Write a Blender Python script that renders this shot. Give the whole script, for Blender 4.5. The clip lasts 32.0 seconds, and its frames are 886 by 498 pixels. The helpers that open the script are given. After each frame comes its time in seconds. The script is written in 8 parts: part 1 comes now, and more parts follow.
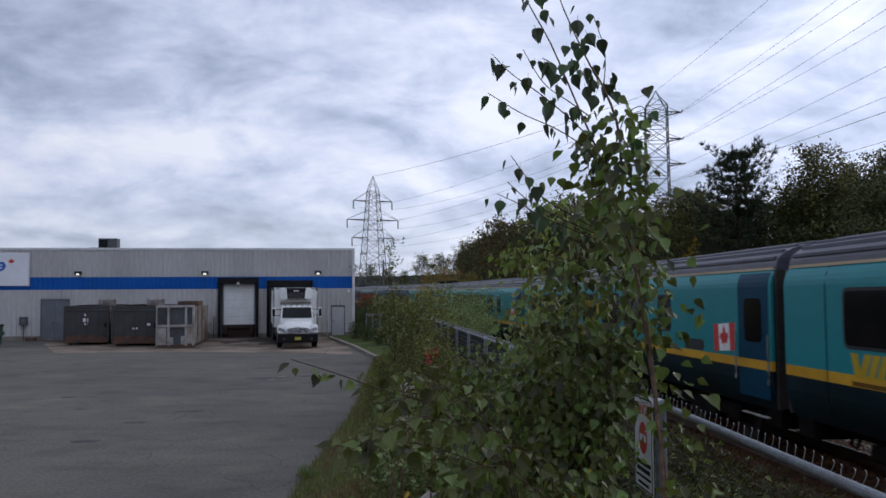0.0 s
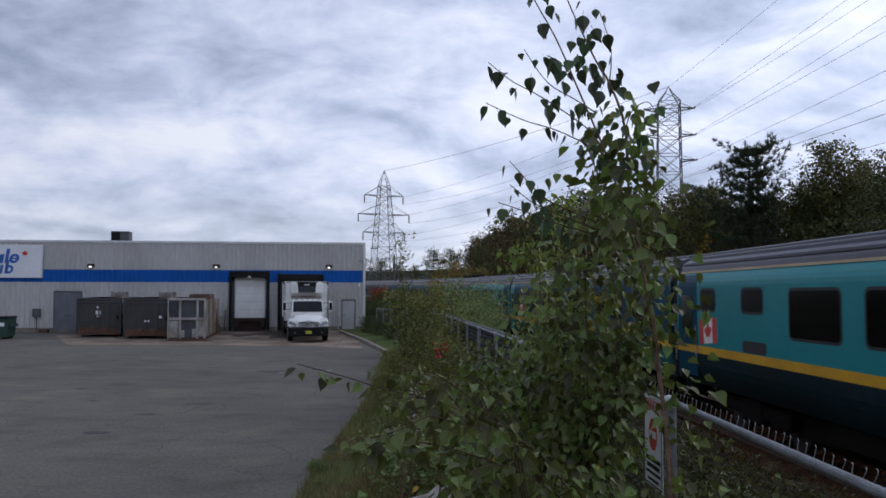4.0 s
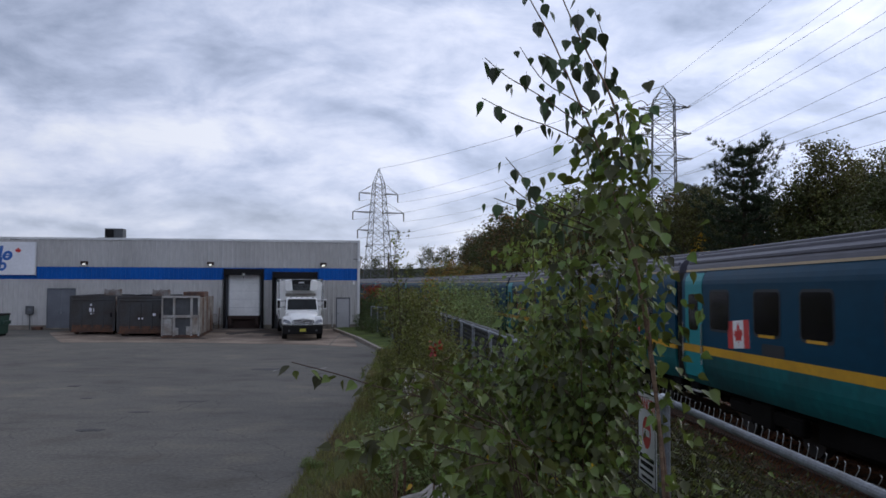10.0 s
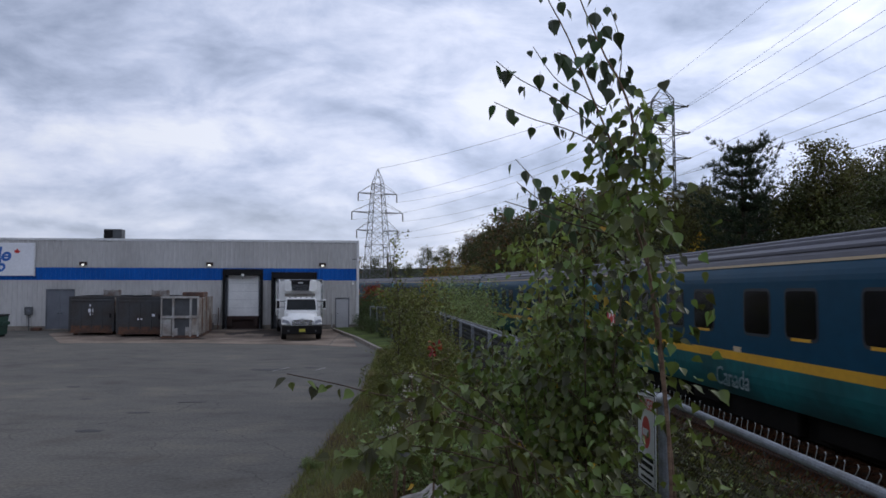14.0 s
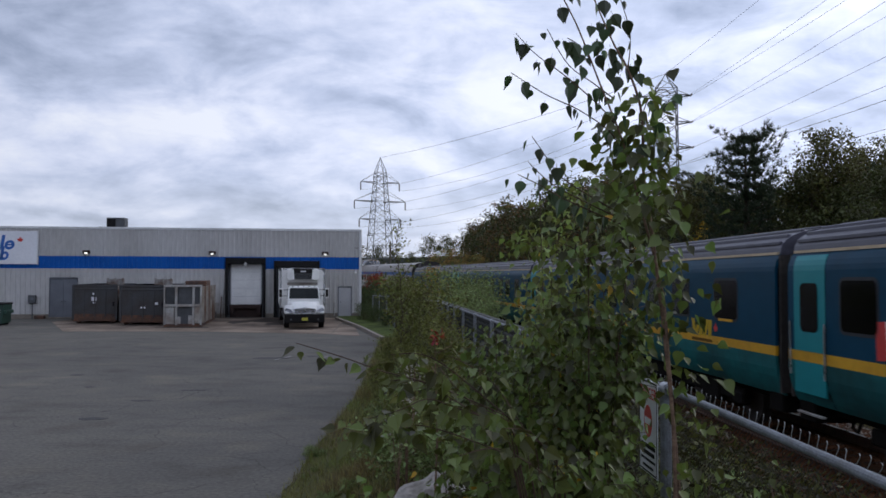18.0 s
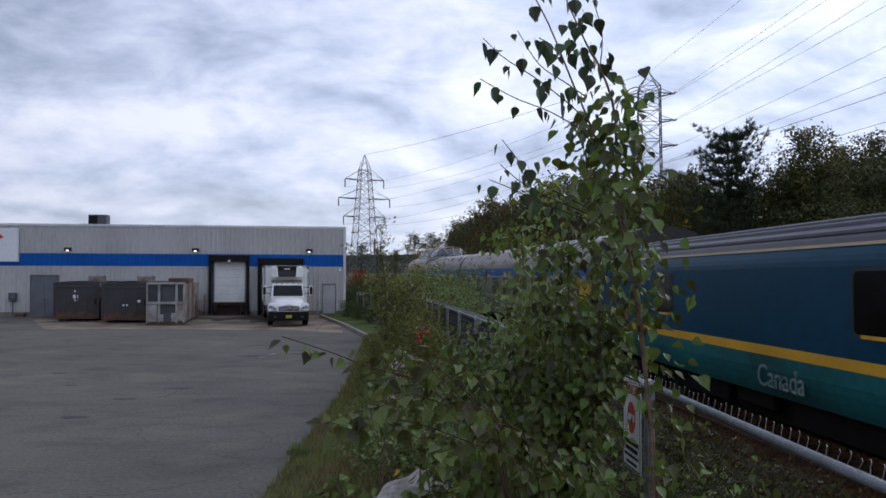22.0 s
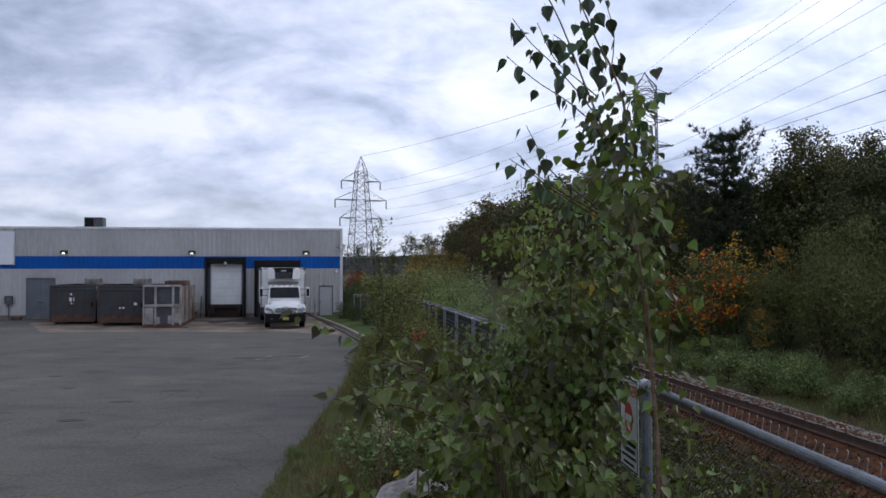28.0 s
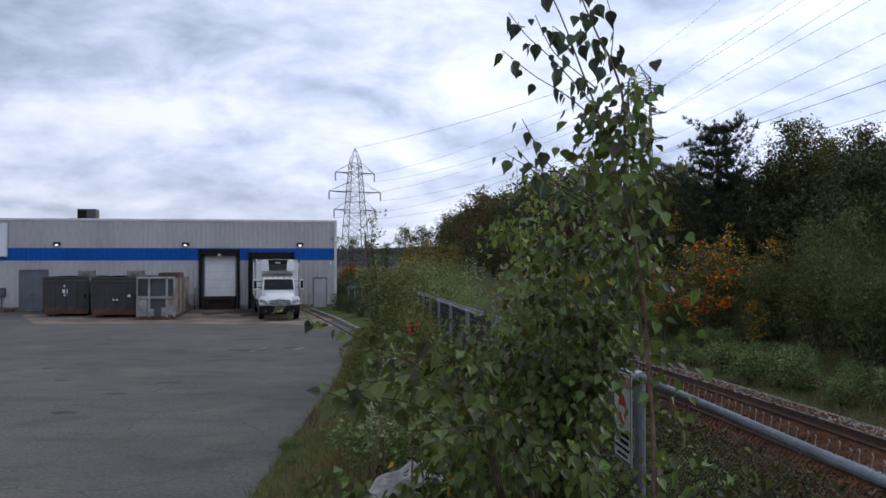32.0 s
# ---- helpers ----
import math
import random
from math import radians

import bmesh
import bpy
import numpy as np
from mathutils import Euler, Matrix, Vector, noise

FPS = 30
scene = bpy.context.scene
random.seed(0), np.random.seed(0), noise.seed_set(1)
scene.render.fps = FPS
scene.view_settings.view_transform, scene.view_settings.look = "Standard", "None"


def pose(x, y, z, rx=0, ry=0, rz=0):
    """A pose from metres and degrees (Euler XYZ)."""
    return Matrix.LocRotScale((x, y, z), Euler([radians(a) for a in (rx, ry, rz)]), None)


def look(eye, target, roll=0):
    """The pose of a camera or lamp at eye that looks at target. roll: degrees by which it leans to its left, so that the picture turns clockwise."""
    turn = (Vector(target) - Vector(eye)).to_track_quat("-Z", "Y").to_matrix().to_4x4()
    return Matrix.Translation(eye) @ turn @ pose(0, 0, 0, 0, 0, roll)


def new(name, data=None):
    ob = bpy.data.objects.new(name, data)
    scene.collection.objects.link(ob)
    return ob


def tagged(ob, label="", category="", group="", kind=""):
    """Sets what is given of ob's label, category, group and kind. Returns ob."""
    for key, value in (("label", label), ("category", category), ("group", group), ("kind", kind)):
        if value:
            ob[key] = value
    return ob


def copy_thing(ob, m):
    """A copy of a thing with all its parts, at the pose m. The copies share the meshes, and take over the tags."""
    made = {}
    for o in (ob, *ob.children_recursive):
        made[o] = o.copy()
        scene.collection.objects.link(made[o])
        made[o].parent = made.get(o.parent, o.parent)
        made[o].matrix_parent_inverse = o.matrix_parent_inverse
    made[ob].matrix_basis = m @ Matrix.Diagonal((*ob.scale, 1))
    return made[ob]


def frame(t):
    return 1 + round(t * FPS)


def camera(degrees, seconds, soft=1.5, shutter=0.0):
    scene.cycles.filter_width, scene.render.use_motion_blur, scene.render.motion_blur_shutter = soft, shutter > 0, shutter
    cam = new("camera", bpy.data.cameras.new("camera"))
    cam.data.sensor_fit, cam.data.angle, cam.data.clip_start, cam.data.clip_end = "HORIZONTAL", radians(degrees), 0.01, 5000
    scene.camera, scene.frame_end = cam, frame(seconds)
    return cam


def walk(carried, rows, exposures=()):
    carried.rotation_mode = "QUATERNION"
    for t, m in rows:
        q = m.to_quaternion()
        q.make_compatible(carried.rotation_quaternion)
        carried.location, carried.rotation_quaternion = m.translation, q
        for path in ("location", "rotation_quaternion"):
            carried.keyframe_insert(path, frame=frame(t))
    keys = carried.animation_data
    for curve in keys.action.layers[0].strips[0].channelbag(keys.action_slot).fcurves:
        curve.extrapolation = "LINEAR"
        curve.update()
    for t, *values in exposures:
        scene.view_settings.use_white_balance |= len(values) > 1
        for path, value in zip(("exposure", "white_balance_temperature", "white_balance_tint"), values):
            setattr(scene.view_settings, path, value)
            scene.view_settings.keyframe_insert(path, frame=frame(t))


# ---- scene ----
# ---- camera: held by hand at one spot, turning a little ----
cam = camera(56.14, 32.0, soft=1.6, shutter=0.15)
walk(cam, [
    (0, pose(0, 0, 3.1, 92.774, 0.316, -3.667)),
    (0.5, pose(0, 0, 3.1, 92.762, 0.205, -3.461)),
    (1, pose(0, 0, 3.1, 92.625, 0.085, -3.192)),
    (1.5, pose(0, 0, 3.1, 92.420, 0.223, -3.171)),
    (2, pose(0, 0, 3.1, 92.288, 0.082, -3.064)),
    (2.5, pose(0, 0, 3.1, 92.330, 0.008, -2.881)),
    (3, pose(0, 0, 3.1, 92.329, -0.022, -2.953)),
    (3.5, pose(0, 0, 3.1, 92.458, -0.070, -2.848)),
    (5.5, pose(0, 0, 3.1, 92.238, -0.228, -3.465)),
    (6, pose(0, 0, 3.1, 92.409, -0.169, -3.192)),
    (6.5, pose(0, 0, 3.1, 92.410, -0.207, -2.970)),
    (7, pose(0, 0, 3.1, 92.450, -0.330, -2.831)),
    (7.5, pose(0, 0, 3.1, 92.445, -0.326, -2.871)),
    (8, pose(0, 0, 3.1, 92.409, -0.111, -2.855)),
    (8.5, pose(0, 0, 3.1, 92.350, -0.157, -2.890)),
    (9, pose(0, 0, 3.1, 92.288, -0.100, -3.023)),
    (9.5, pose(0, 0, 3.1, 92.250, -0.278, -3.194)),
    (10, pose(0, 0, 3.1, 92.299, -0.233, -3.322)),
    (10.5, pose(0, 0, 3.1, 92.231, -0.340, -3.484)),
    (11, pose(0, 0, 3.1, 92.174, -0.323, -3.757)),
    (11.5, pose(0, 0, 3.1, 92.319, -0.397, -3.728)),
    (12, pose(0, 0, 3.1, 92.408, -0.467, -3.690)),
    (12.5, pose(0, 0, 3.1, 92.518, -0.488, -3.505)),
    (13, pose(0, 0, 3.1, 92.502, -0.323, -3.537)),
    (13.5, pose(0, 0, 3.1, 92.362, -0.156, -3.520)),
    (14, pose(0, 0, 3.1, 92.292, -0.102, -3.376)),
    (14.5, pose(0, 0, 3.1, 92.207, -0.085, -3.411)),
    (16.5, pose(0, 0, 3.1, 91.466, -0.058, -2.565)),
    (17, pose(0, 0, 3.1, 91.331, 0.054, -2.528)),
    (17.5, pose(0, 0, 3.1, 91.415, -0.182, -2.914)),
    (18, pose(0, 0, 3.1, 91.527, -0.176, -3.206)),
    (18.5, pose(0, 0, 3.1, 91.555, -0.353, -3.323)),
    (19, pose(0, 0, 3.1, 91.397, -0.006, -3.429)),
    (19.5, pose(0, 0, 3.1, 91.393, -0.014, -3.491)),
    (20, pose(0, 0, 3.1, 91.287, -0.159, -3.602)),
    (20.5, pose(0, 0, 3.1, 91.105, 0.066, -3.706)),
    (21, pose(0, 0, 3.1, 90.994, 0.091, -3.905)),
    (21.5, pose(0, 0, 3.1, 91.048, -0.053, -4.114)),
    (22, pose(0, 0, 3.1, 91.350, -0.173, -4.277)),
    (22.5, pose(0, 0, 3.1, 91.550, -0.292, -4.504)),
    (23, pose(0, 0, 3.1, 91.609, -0.281, -4.653)),
    (23.5, pose(0, 0, 3.1, 91.530, -0.119, -4.676)),
    (24, pose(0, 0, 3.1, 91.379, -0.071, -4.735)),
    (24.5, pose(0, 0, 3.1, 91.298, -0.235, -4.542)),
    (25, pose(0, 0, 3.1, 91.220, -0.022, -4.458)),
    (25.5, pose(0, 0, 3.1, 91.163, -0.029, -4.433)),
    (27.5, pose(0, 0, 3.1, 91.346, 0.197, -4.583)),
    (28, pose(0, 0, 3.1, 91.433, 0.083, -4.499)),
    (28.5, pose(0, 0, 3.1, 91.560, 0.103, -4.442)),
    (29, pose(0, 0, 3.1, 91.432, 0.147, -4.552)),
    (29.5, pose(0, 0, 3.1, 91.103, 0.160, -4.613)),
    (30, pose(0, 0, 3.1, 90.904, 0.240, -4.629)),
    (30.5, pose(0, 0, 3.1, 90.683, 0.079, -4.651)),
    (31, pose(0, 0, 3.1, 90.578, 0.238, -4.564)),
    (31.5, pose(0, 0, 3.1, 90.619, -0.046, -4.587)),
    (32, pose(0, 0, 3.1, 90.874, 0.075, -4.898)),
], exposures=((0, -0.07), (14, -0.06), (20, 0.04), (25, 0.10), (29, 0.12), (32, 0.15)))

# ---- light: late afternoon under broken cloud ----
SUN_EL, SUN_AZ = radians(28), radians(65)
world = bpy.data.worlds.new("overcast_sky")
scene.world = world
world.use_nodes = True
wt = world.node_tree
wt.nodes.clear()


def wn(kind, **kw):
    n = wt.nodes.new(kind)
    for k, v in kw.items():
        n.inputs[k].default_value = v
    return n


def wmath(op, a, b=None, clamp=False):
    n = wt.nodes.new("ShaderNodeMath")
    n.operation, n.use_clamp = op, clamp
    for i, v in enumerate((a, b)):
        if v is None:
            continue
        if isinstance(v, (int, float)):
            n.inputs[i].default_value = v
        else:
            wt.links.new(v, n.inputs[i])
    return n.outputs[0]


def ramp_into(tree, source, stops, mode="EASE"):
    r = tree.nodes.new("ShaderNodeValToRGB")
    r.color_ramp.interpolation = mode
    while len(r.color_ramp.elements) < len(stops):
        r.color_ramp.elements.new(0.5)
    for e, (p, c) in zip(r.color_ramp.elements, stops):
        e.position, e.color = p, (*c, 1)
    tree.links.new(source, r.inputs[0])
    return r.outputs[0]


sky = wt.nodes.new("ShaderNodeTexSky")
sky.sky_type, sky.sun_disc = "NISHITA", False
sky.sun_elevation, sky.sun_rotation = SUN_EL, SUN_AZ
tc = wt.nodes.new("ShaderNodeTexCoord")
sep = wt.nodes.new("ShaderNodeSeparateXYZ")
wt.links.new(tc.outputs["Generated"], sep.inputs[0])
up = wmath("MAXIMUM", sep.outputs[2], 0.0)
den = wmath("ADD", up, 0.27)
px, py = wmath("DIVIDE", sep.outputs[0], den), wmath("DIVIDE", sep.outputs[1], den)
com = wt.nodes.new("ShaderNodeCombineXYZ")
wt.links.new(px, com.inputs[0])
wt.links.new(py, com.inputs[1])
shift = wt.nodes.new("ShaderNodeMapping")
shift.inputs["Location"].default_value = (3.1, 7.4, 0.0)
wt.links.new(com.outputs[0], shift.inputs[0])
layers = []
for sc, det, ro, dis in ((1.1, 3.0, 0.5, 0.3), (2.6, 8.0, 0.55, 0.35), (6.5, 8.0, 0.6, 0.3)):
    n = wn("ShaderNodeTexNoise", Scale=sc, Detail=det, Roughness=ro, Distortion=dis)
    wt.links.new(shift.outputs[0], n.inputs["Vector"])
    layers.append(n.outputs[0])
density = wmath("ADD", wmath("ADD", wmath("MULTIPLY", layers[0], 0.30), wmath("MULTIPLY", layers[1], 0.32)), wmath("MULTIPLY", layers[2], 0.12))
heap_map = wt.nodes.new("ShaderNodeMapping")
heap_map.inputs["Scale"].default_value = (1.0, 1.0, 2.4)
wt.links.new(tc.outputs["Generated"], heap_map.inputs[0])
heap = wn("ShaderNodeTexNoise", Scale=6.5, Detail=9.0, Roughness=0.58, Distortion=0.5)
wt.links.new(heap_map.outputs[0], heap.inputs["Vector"])
density = wmath("ADD", wmath("ADD", density, wmath("MULTIPLY", heap.outputs[0], 0.36)), -0.061)
# the broad cloud masses and the lighter gaps between them: bearing, height, half width, half depth, thickness
warp = wn("ShaderNodeTexNoise", Scale=5.0, Detail=5.0, Roughness=0.6)
wt.links.new(tc.outputs["Generated"], warp.inputs["Vector"])
wsep = wt.nodes.new("ShaderNodeSeparateXYZ")
wt.links.new(warp.outputs["Color"], wsep.inputs[0])
bearing = wmath("ADD", wmath("ARCTAN2", sep.outputs[0], sep.outputs[1]), wmath("MULTIPLY", wmath("SUBTRACT", wsep.outputs[0], 0.5), 0.30))
height = wmath("ADD", sep.outputs[2], wmath("MULTIPLY", wmath("SUBTRACT", wsep.outputs[1], 0.5), 0.11))
for az, el, wa, we, amp in (
    (-0.225, 0.228, 0.24, 0.046, 0.085), (-0.03, 0.335, 0.20, 0.036, 0.08), (-0.42, 0.30, 0.14, 0.04, 0.06), (-0.175, 0.115, 0.075, 0.026, 0.055),
    (-0.385, 0.108, 0.09, 0.022, 0.05), (-0.28, 0.075, 0.22, 0.012, 0.045), (-0.26, 0.168, 0.26, 0.020, -0.05), (0.06, 0.20, 0.13, 0.10, -0.05),
    (-0.05, 0.092, 0.08, 0.009, -0.06), (-0.38, 0.082, 0.10, 0.006, -0.06), (0.51, 0.265, 0.06, 0.028, -0.06), (0.42, 0.32, 0.10, 0.03, 0.04), (0.40, 0.19, 0.10, 0.03, 0.03)):
    u = wmath("POWER", wmath("MULTIPLY", wmath("ABSOLUTE", wmath("SUBTRACT", bearing, az)), 1 / wa), 2.0)
    v = wmath("POWER", wmath("MULTIPLY", wmath("ABSOLUTE", wmath("SUBTRACT", height, el)), 1 / we), 2.0)
    density = wmath("ADD", density, wmath("MULTIPLY", wmath("EXPONENT", wmath("MULTIPLY", wmath("ADD", u, v), -1.0)), amp))
cloud = ramp_into(wt, density, ((0.395, (0.94, 0.985, 1.13)), (0.46, (0.775, 0.84, 1.06)), (0.52, (0.59, 0.67, 0.90)), (0.605, (0.37, 0.44, 0.62))), "LINEAR")
low = ramp_into(wt, up, ((0.0, (1.0, 1.0, 1.0)), (0.06, (0.55, 0.55, 0.55)), (0.13, (0.0, 0.0, 0.0))))
glow = wt.nodes.new("ShaderNodeMix")
glow.data_type = "RGBA"
wt.links.new(wmath("MULTIPLY", low, 0.42), glow.inputs[0])
wt.links.new(cloud, glow.inputs[6])
glow.inputs[7].default_value = (0.78, 0.82, 0.90, 1)
clear = wt.nodes.new("ShaderNodeMix")
clear.data_type, clear.blend_type = "RGBA", "MULTIPLY"
clear.inputs[0].default_value = 1.0
wt.links.new(sky.outputs[0], clear.inputs[6])
clear.inputs[7].default_value = (0.1, 0.1, 0.1, 1)
veil = wt.nodes.new("ShaderNodeMix")
veil.data_type = "RGBA"
veil.inputs[0].default_value = 0.93
wt.links.new(clear.outputs[2], veil.inputs[6])
wt.links.new(glow.outputs[2], veil.inputs[7])
bg = wn("ShaderNodeBackground", Strength=1.0)
# the cloud is brighter on the sun's side
wt.links.new(veil.outputs[2], bg.inputs[0])
wt.links.new(wmath("ADD", wmath("MULTIPLY", sep.outputs[0], 0.32), 1.0), bg.inputs[1])
wout = wt.nodes.new("ShaderNodeOutputWorld")
wt.links.new(bg.outputs[0], wout.inputs[0])

sun = new("sun", bpy.data.lights.new("sun", "SUN"))
sun.data.energy, sun.data.angle, sun.data.color = 0.6, radians(30), (1.0, 0.95, 0.88)
sun.matrix_world = look((math.sin(SUN_AZ) * 50, math.cos(SUN_AZ) * 50, 22), (0, 0, 0))

# ---- mesh helpers ----
CACHE = {}


def mesh_from(name, bm, mats, smooth=False):
    me = bpy.data.meshes.new(name)
    bmesh.ops.recalc_face_normals(bm, faces=bm.faces[:])
    bm.to_mesh(me)
    bm.free()
    for m in mats if isinstance(mats, (list, tuple)) else [mats]:
        me.materials.append(m)
    if smooth:
        for p in me.polygons:
            p.use_smooth = True
    return me


def link(name, me, parent=None, label="", at=None):
    ob = new(name, me)
    if parent is not None:
        ob.parent = parent
    if at is not None:
        ob.matrix_basis = at
    if label:
        ob["label"] = label
    return ob


def part(name, bm, material, parent, label="", at=None, smooth=False):
    return link(name, mesh_from(name, bm, material, smooth), parent, label, at)


def shared(key, name, maker, material, parent, label="", at=None, smooth=False):
    """A part whose mesh is built once for each key."""
    if key not in CACHE:
        CACHE[key] = mesh_from(name, maker(), material, smooth)
    return link(name, CACHE[key], parent, label, at)


def thing(name, label, category, at=None, group="", kind=""):
    ob = new(name)
    ob.empty_display_size = 0.2
    if at is not None:
        ob.matrix_basis = at
    return tagged(ob, label, category, group, kind)


def box(bm, x0, x1, y0, y1, z0, z1, bevel=0.0, segs=1):
    g = bmesh.ops.create_cube(bm, size=1, matrix=Matrix.Translation(((x0 + x1) / 2, (y0 + y1) / 2, (z0 + z1) / 2)) @ Matrix.Diagonal((abs(x1 - x0), abs(y1 - y0), abs(z1 - z0), 1)))
    if bevel:
        edges = list({e for v in g["verts"] for e in v.link_edges})
        bmesh.ops.bevel(bm, geom=edges, offset=bevel, segments=segs, affect="EDGES", profile=0.5)
    return bm


def bbox(*args, **kw):
    return box(bmesh.new(), *args, **kw)


def rod(bm, p0, p1, r0, r1=None, n=8):
    p0, p1 = Vector(p0), Vector(p1)
    d = p1 - p0
    if d.length < 1e-6:
        return bm
    m = Matrix.Translation((p0 + p1) / 2) @ d.to_track_quat("Z", "Y").to_matrix().to_4x4()
    bmesh.ops.create_cone(bm, cap_ends=True, segments=n, radius1=r0, radius2=r0 if r1 is None else r1, depth=d.length, matrix=m)
    return bm


def tube(bm, pts, radii, n=6):
    """A tube through pts, with a ring at each."""
    pts = [Vector(p) for p in pts]
    rings = []
    for i, p in enumerate(pts):
        d = (pts[min(i + 1, len(pts) - 1)] - pts[max(i - 1, 0)]).normalized()
        q = d.to_track_quat("Z", "Y")
        r = radii[i] if isinstance(radii, (list, tuple)) else radii
        rings.append([bm.verts.new(p + q @ Vector((math.cos(a) * r, math.sin(a) * r, 0))) for a in (2 * math.pi * k / n for k in range(n))])
    for a, b in zip(rings, rings[1:]):
        for k in range(n):
            bm.faces.new((a[k], a[(k + 1) % n], b[(k + 1) % n], b[k]))
    bm.faces.new(rings[0][::-1])
    bm.faces.new(rings[-1])
    return bm


def loft(bm, profile, y0, y1, closed=True):
    """A profile of (x, z) drawn out along y."""
    a = [bm.verts.new((x, y0, z)) for x, z in profile]
    b = [bm.verts.new((x, y1, z)) for x, z in profile]
    n = len(profile)
    for k in range(n if closed else n - 1):
        bm.faces.new((a[k], a[(k + 1) % n], b[(k + 1) % n], b[k]))
    if closed:
        bm.faces.new(a[::-1])
        bm.faces.new(b)
    return bm


def plate(bm, pts, axis, depth):
    """A flat outline of pts in 3D, thickened along axis by depth."""
    axis = Vector(axis) * depth
    a = [bm.verts.new(Vector(p)) for p in pts]
    b = [bm.verts.new(Vector(p) + axis) for p in pts]
    n = len(pts)
    bm.faces.new(a)
    bm.faces.new(b[::-1])
    for k in range(n):
        bm.faces.new((a[k], a[(k + 1) % n], b[(k + 1) % n], b[k]))
    return bm


def lerp(a, b, t):
    return a + (b - a) * t


# ---- materials ----
def mat(name, col, rough=0.6, metal=0.0, var=0.15, scale=1.2, fine=30.0, bump=0.1, col2=None, rnd=0.0, hue=0.0, stretch=None, spec=0.5, coat=0.0, island=False):
    m = bpy.data.materials.new(name)
    m.use_nodes = True
    t = m.node_tree
    p = t.nodes["Principled BSDF"]
    p.inputs["Roughness"].default_value, p.inputs["Metallic"].default_value = rough, metal
    p.inputs["Specular IOR Level"].default_value, p.inputs["Coat Weight"].default_value = spec, coat
    co = t.nodes.new("ShaderNodeTexCoord").outputs["Object"]
    if stretch:
        mp = t.nodes.new("ShaderNodeMapping")
        mp.inputs["Scale"].default_value = stretch
        t.links.new(co, mp.inputs[0])
        co = mp.outputs[0]
    a, b = t.nodes.new("ShaderNodeTexNoise"), t.nodes.new("ShaderNodeTexNoise")
    for n, s, d in ((a, scale, 5.0), (b, fine, 3.0)):
        n.inputs["Scale"].default_value, n.inputs["Detail"].default_value = s, d
        t.links.new(co, n.inputs["Vector"])
    c2 = col2 or tuple(c * (1 - 1.6 * var) for c in col)
    base = ramp_into(t, a.outputs[0], ((0.36, c2), (0.62, col)), "LINEAR")
    hsv = t.nodes.new("ShaderNodeHueSaturation")
    mr = t.nodes.new("ShaderNodeMapRange")
    mr.inputs[1].default_value, mr.inputs[2].default_value = 0.25, 0.75
    mr.inputs[3].default_value, mr.inputs[4].default_value = 1 - var, 1 + var
    t.links.new(b.outputs[0], mr.inputs[0])
    value = mr.outputs[0]
    if rnd or hue:
        src = t.nodes.new("ShaderNodeNewGeometry").outputs["Random Per Island"] if island else t.nodes.new("ShaderNodeObjectInfo").outputs["Random"]
        r2 = t.nodes.new("ShaderNodeMapRange")
        r2.inputs[3].default_value, r2.inputs[4].default_value = 1 - rnd, 1 + rnd
        t.links.new(src, r2.inputs[0])
        mu = t.nodes.new("ShaderNodeMath")
        mu.operation = "MULTIPLY"
        t.links.new(value, mu.inputs[0])
        t.links.new(r2.outputs[0], mu.inputs[1])
        value = mu.outputs[0]
        if hue:
            r3 = t.nodes.new("ShaderNodeMapRange")
            r3.inputs[3].default_value, r3.inputs[4].default_value = 0.5 - hue, 0.5 + hue
            t.links.new(src, r3.inputs[0])
            t.links.new(r3.outputs[0], hsv.inputs["Hue"])
    t.links.new(base, hsv.inputs["Color"])
    t.links.new(value, hsv.inputs["Value"])
    t.links.new(hsv.outputs[0], p.inputs["Base Color"])
    rr = t.nodes.new("ShaderNodeMapRange")
    rr.inputs[3].default_value, rr.inputs[4].default_value = max(0.03, rough - 0.12), min(1.0, rough + 0.12)
    t.links.new(a.outputs[0], rr.inputs[0])
    t.links.new(rr.outputs[0], p.inputs["Roughness"])
    if bump:
        bp = t.nodes.new("ShaderNodeBump")
        bp.inputs["Strength"].default_value, bp.inputs["Distance"].default_value = min(1.0, bump), 0.02
        t.links.new(b.outputs[0], bp.inputs["Height"])
        t.links.new(bp.outputs[0], p.inputs["Normal"])
    return m


def leaf_mat(name, col, col2, rnd=0.35, hue=0.02, trans=0.25, island=True, rough=0.5, spec=0.22):
    m = mat(name, col, rough, var=0.18, scale=0.7, fine=12, bump=0.0, col2=col2, rnd=rnd, hue=hue, island=island, spec=spec)
    t = m.node_tree
    p = t.nodes["Principled BSDF"]
    tr = t.nodes.new("ShaderNodeBsdfTranslucent")
    t.links.new(p.inputs["Base Color"].links[0].from_socket, tr.inputs[0])
    mx = t.nodes.new("ShaderNodeMixShader")
    mx.inputs[0].default_value = trans
    t.links.new(p.outputs[0], mx.inputs[1])
    t.links.new(tr.outputs[0], mx.inputs[2])
    t.links.new(mx.outputs[0], t.nodes["Material Output"].inputs[0])
    return m


def glow_mat(name, col, strength):
    m = bpy.data.materials.new(name)
    m.use_nodes = True
    p = m.node_tree.nodes["Principled BSDF"]
    p.inputs["Base Color"].default_value = (*col, 1)
    p.inputs["Emission Color"].default_value = (*col, 1)
    p.inputs["Emission Strength"].default_value = strength
    return m


def glass_mat(name, col, rough=0.06):
    """Tinted glazing in front of a dark inside."""
    return mat(name, col, rough, var=0.3, scale=0.9, fine=3, bump=0.0, spec=0.6)


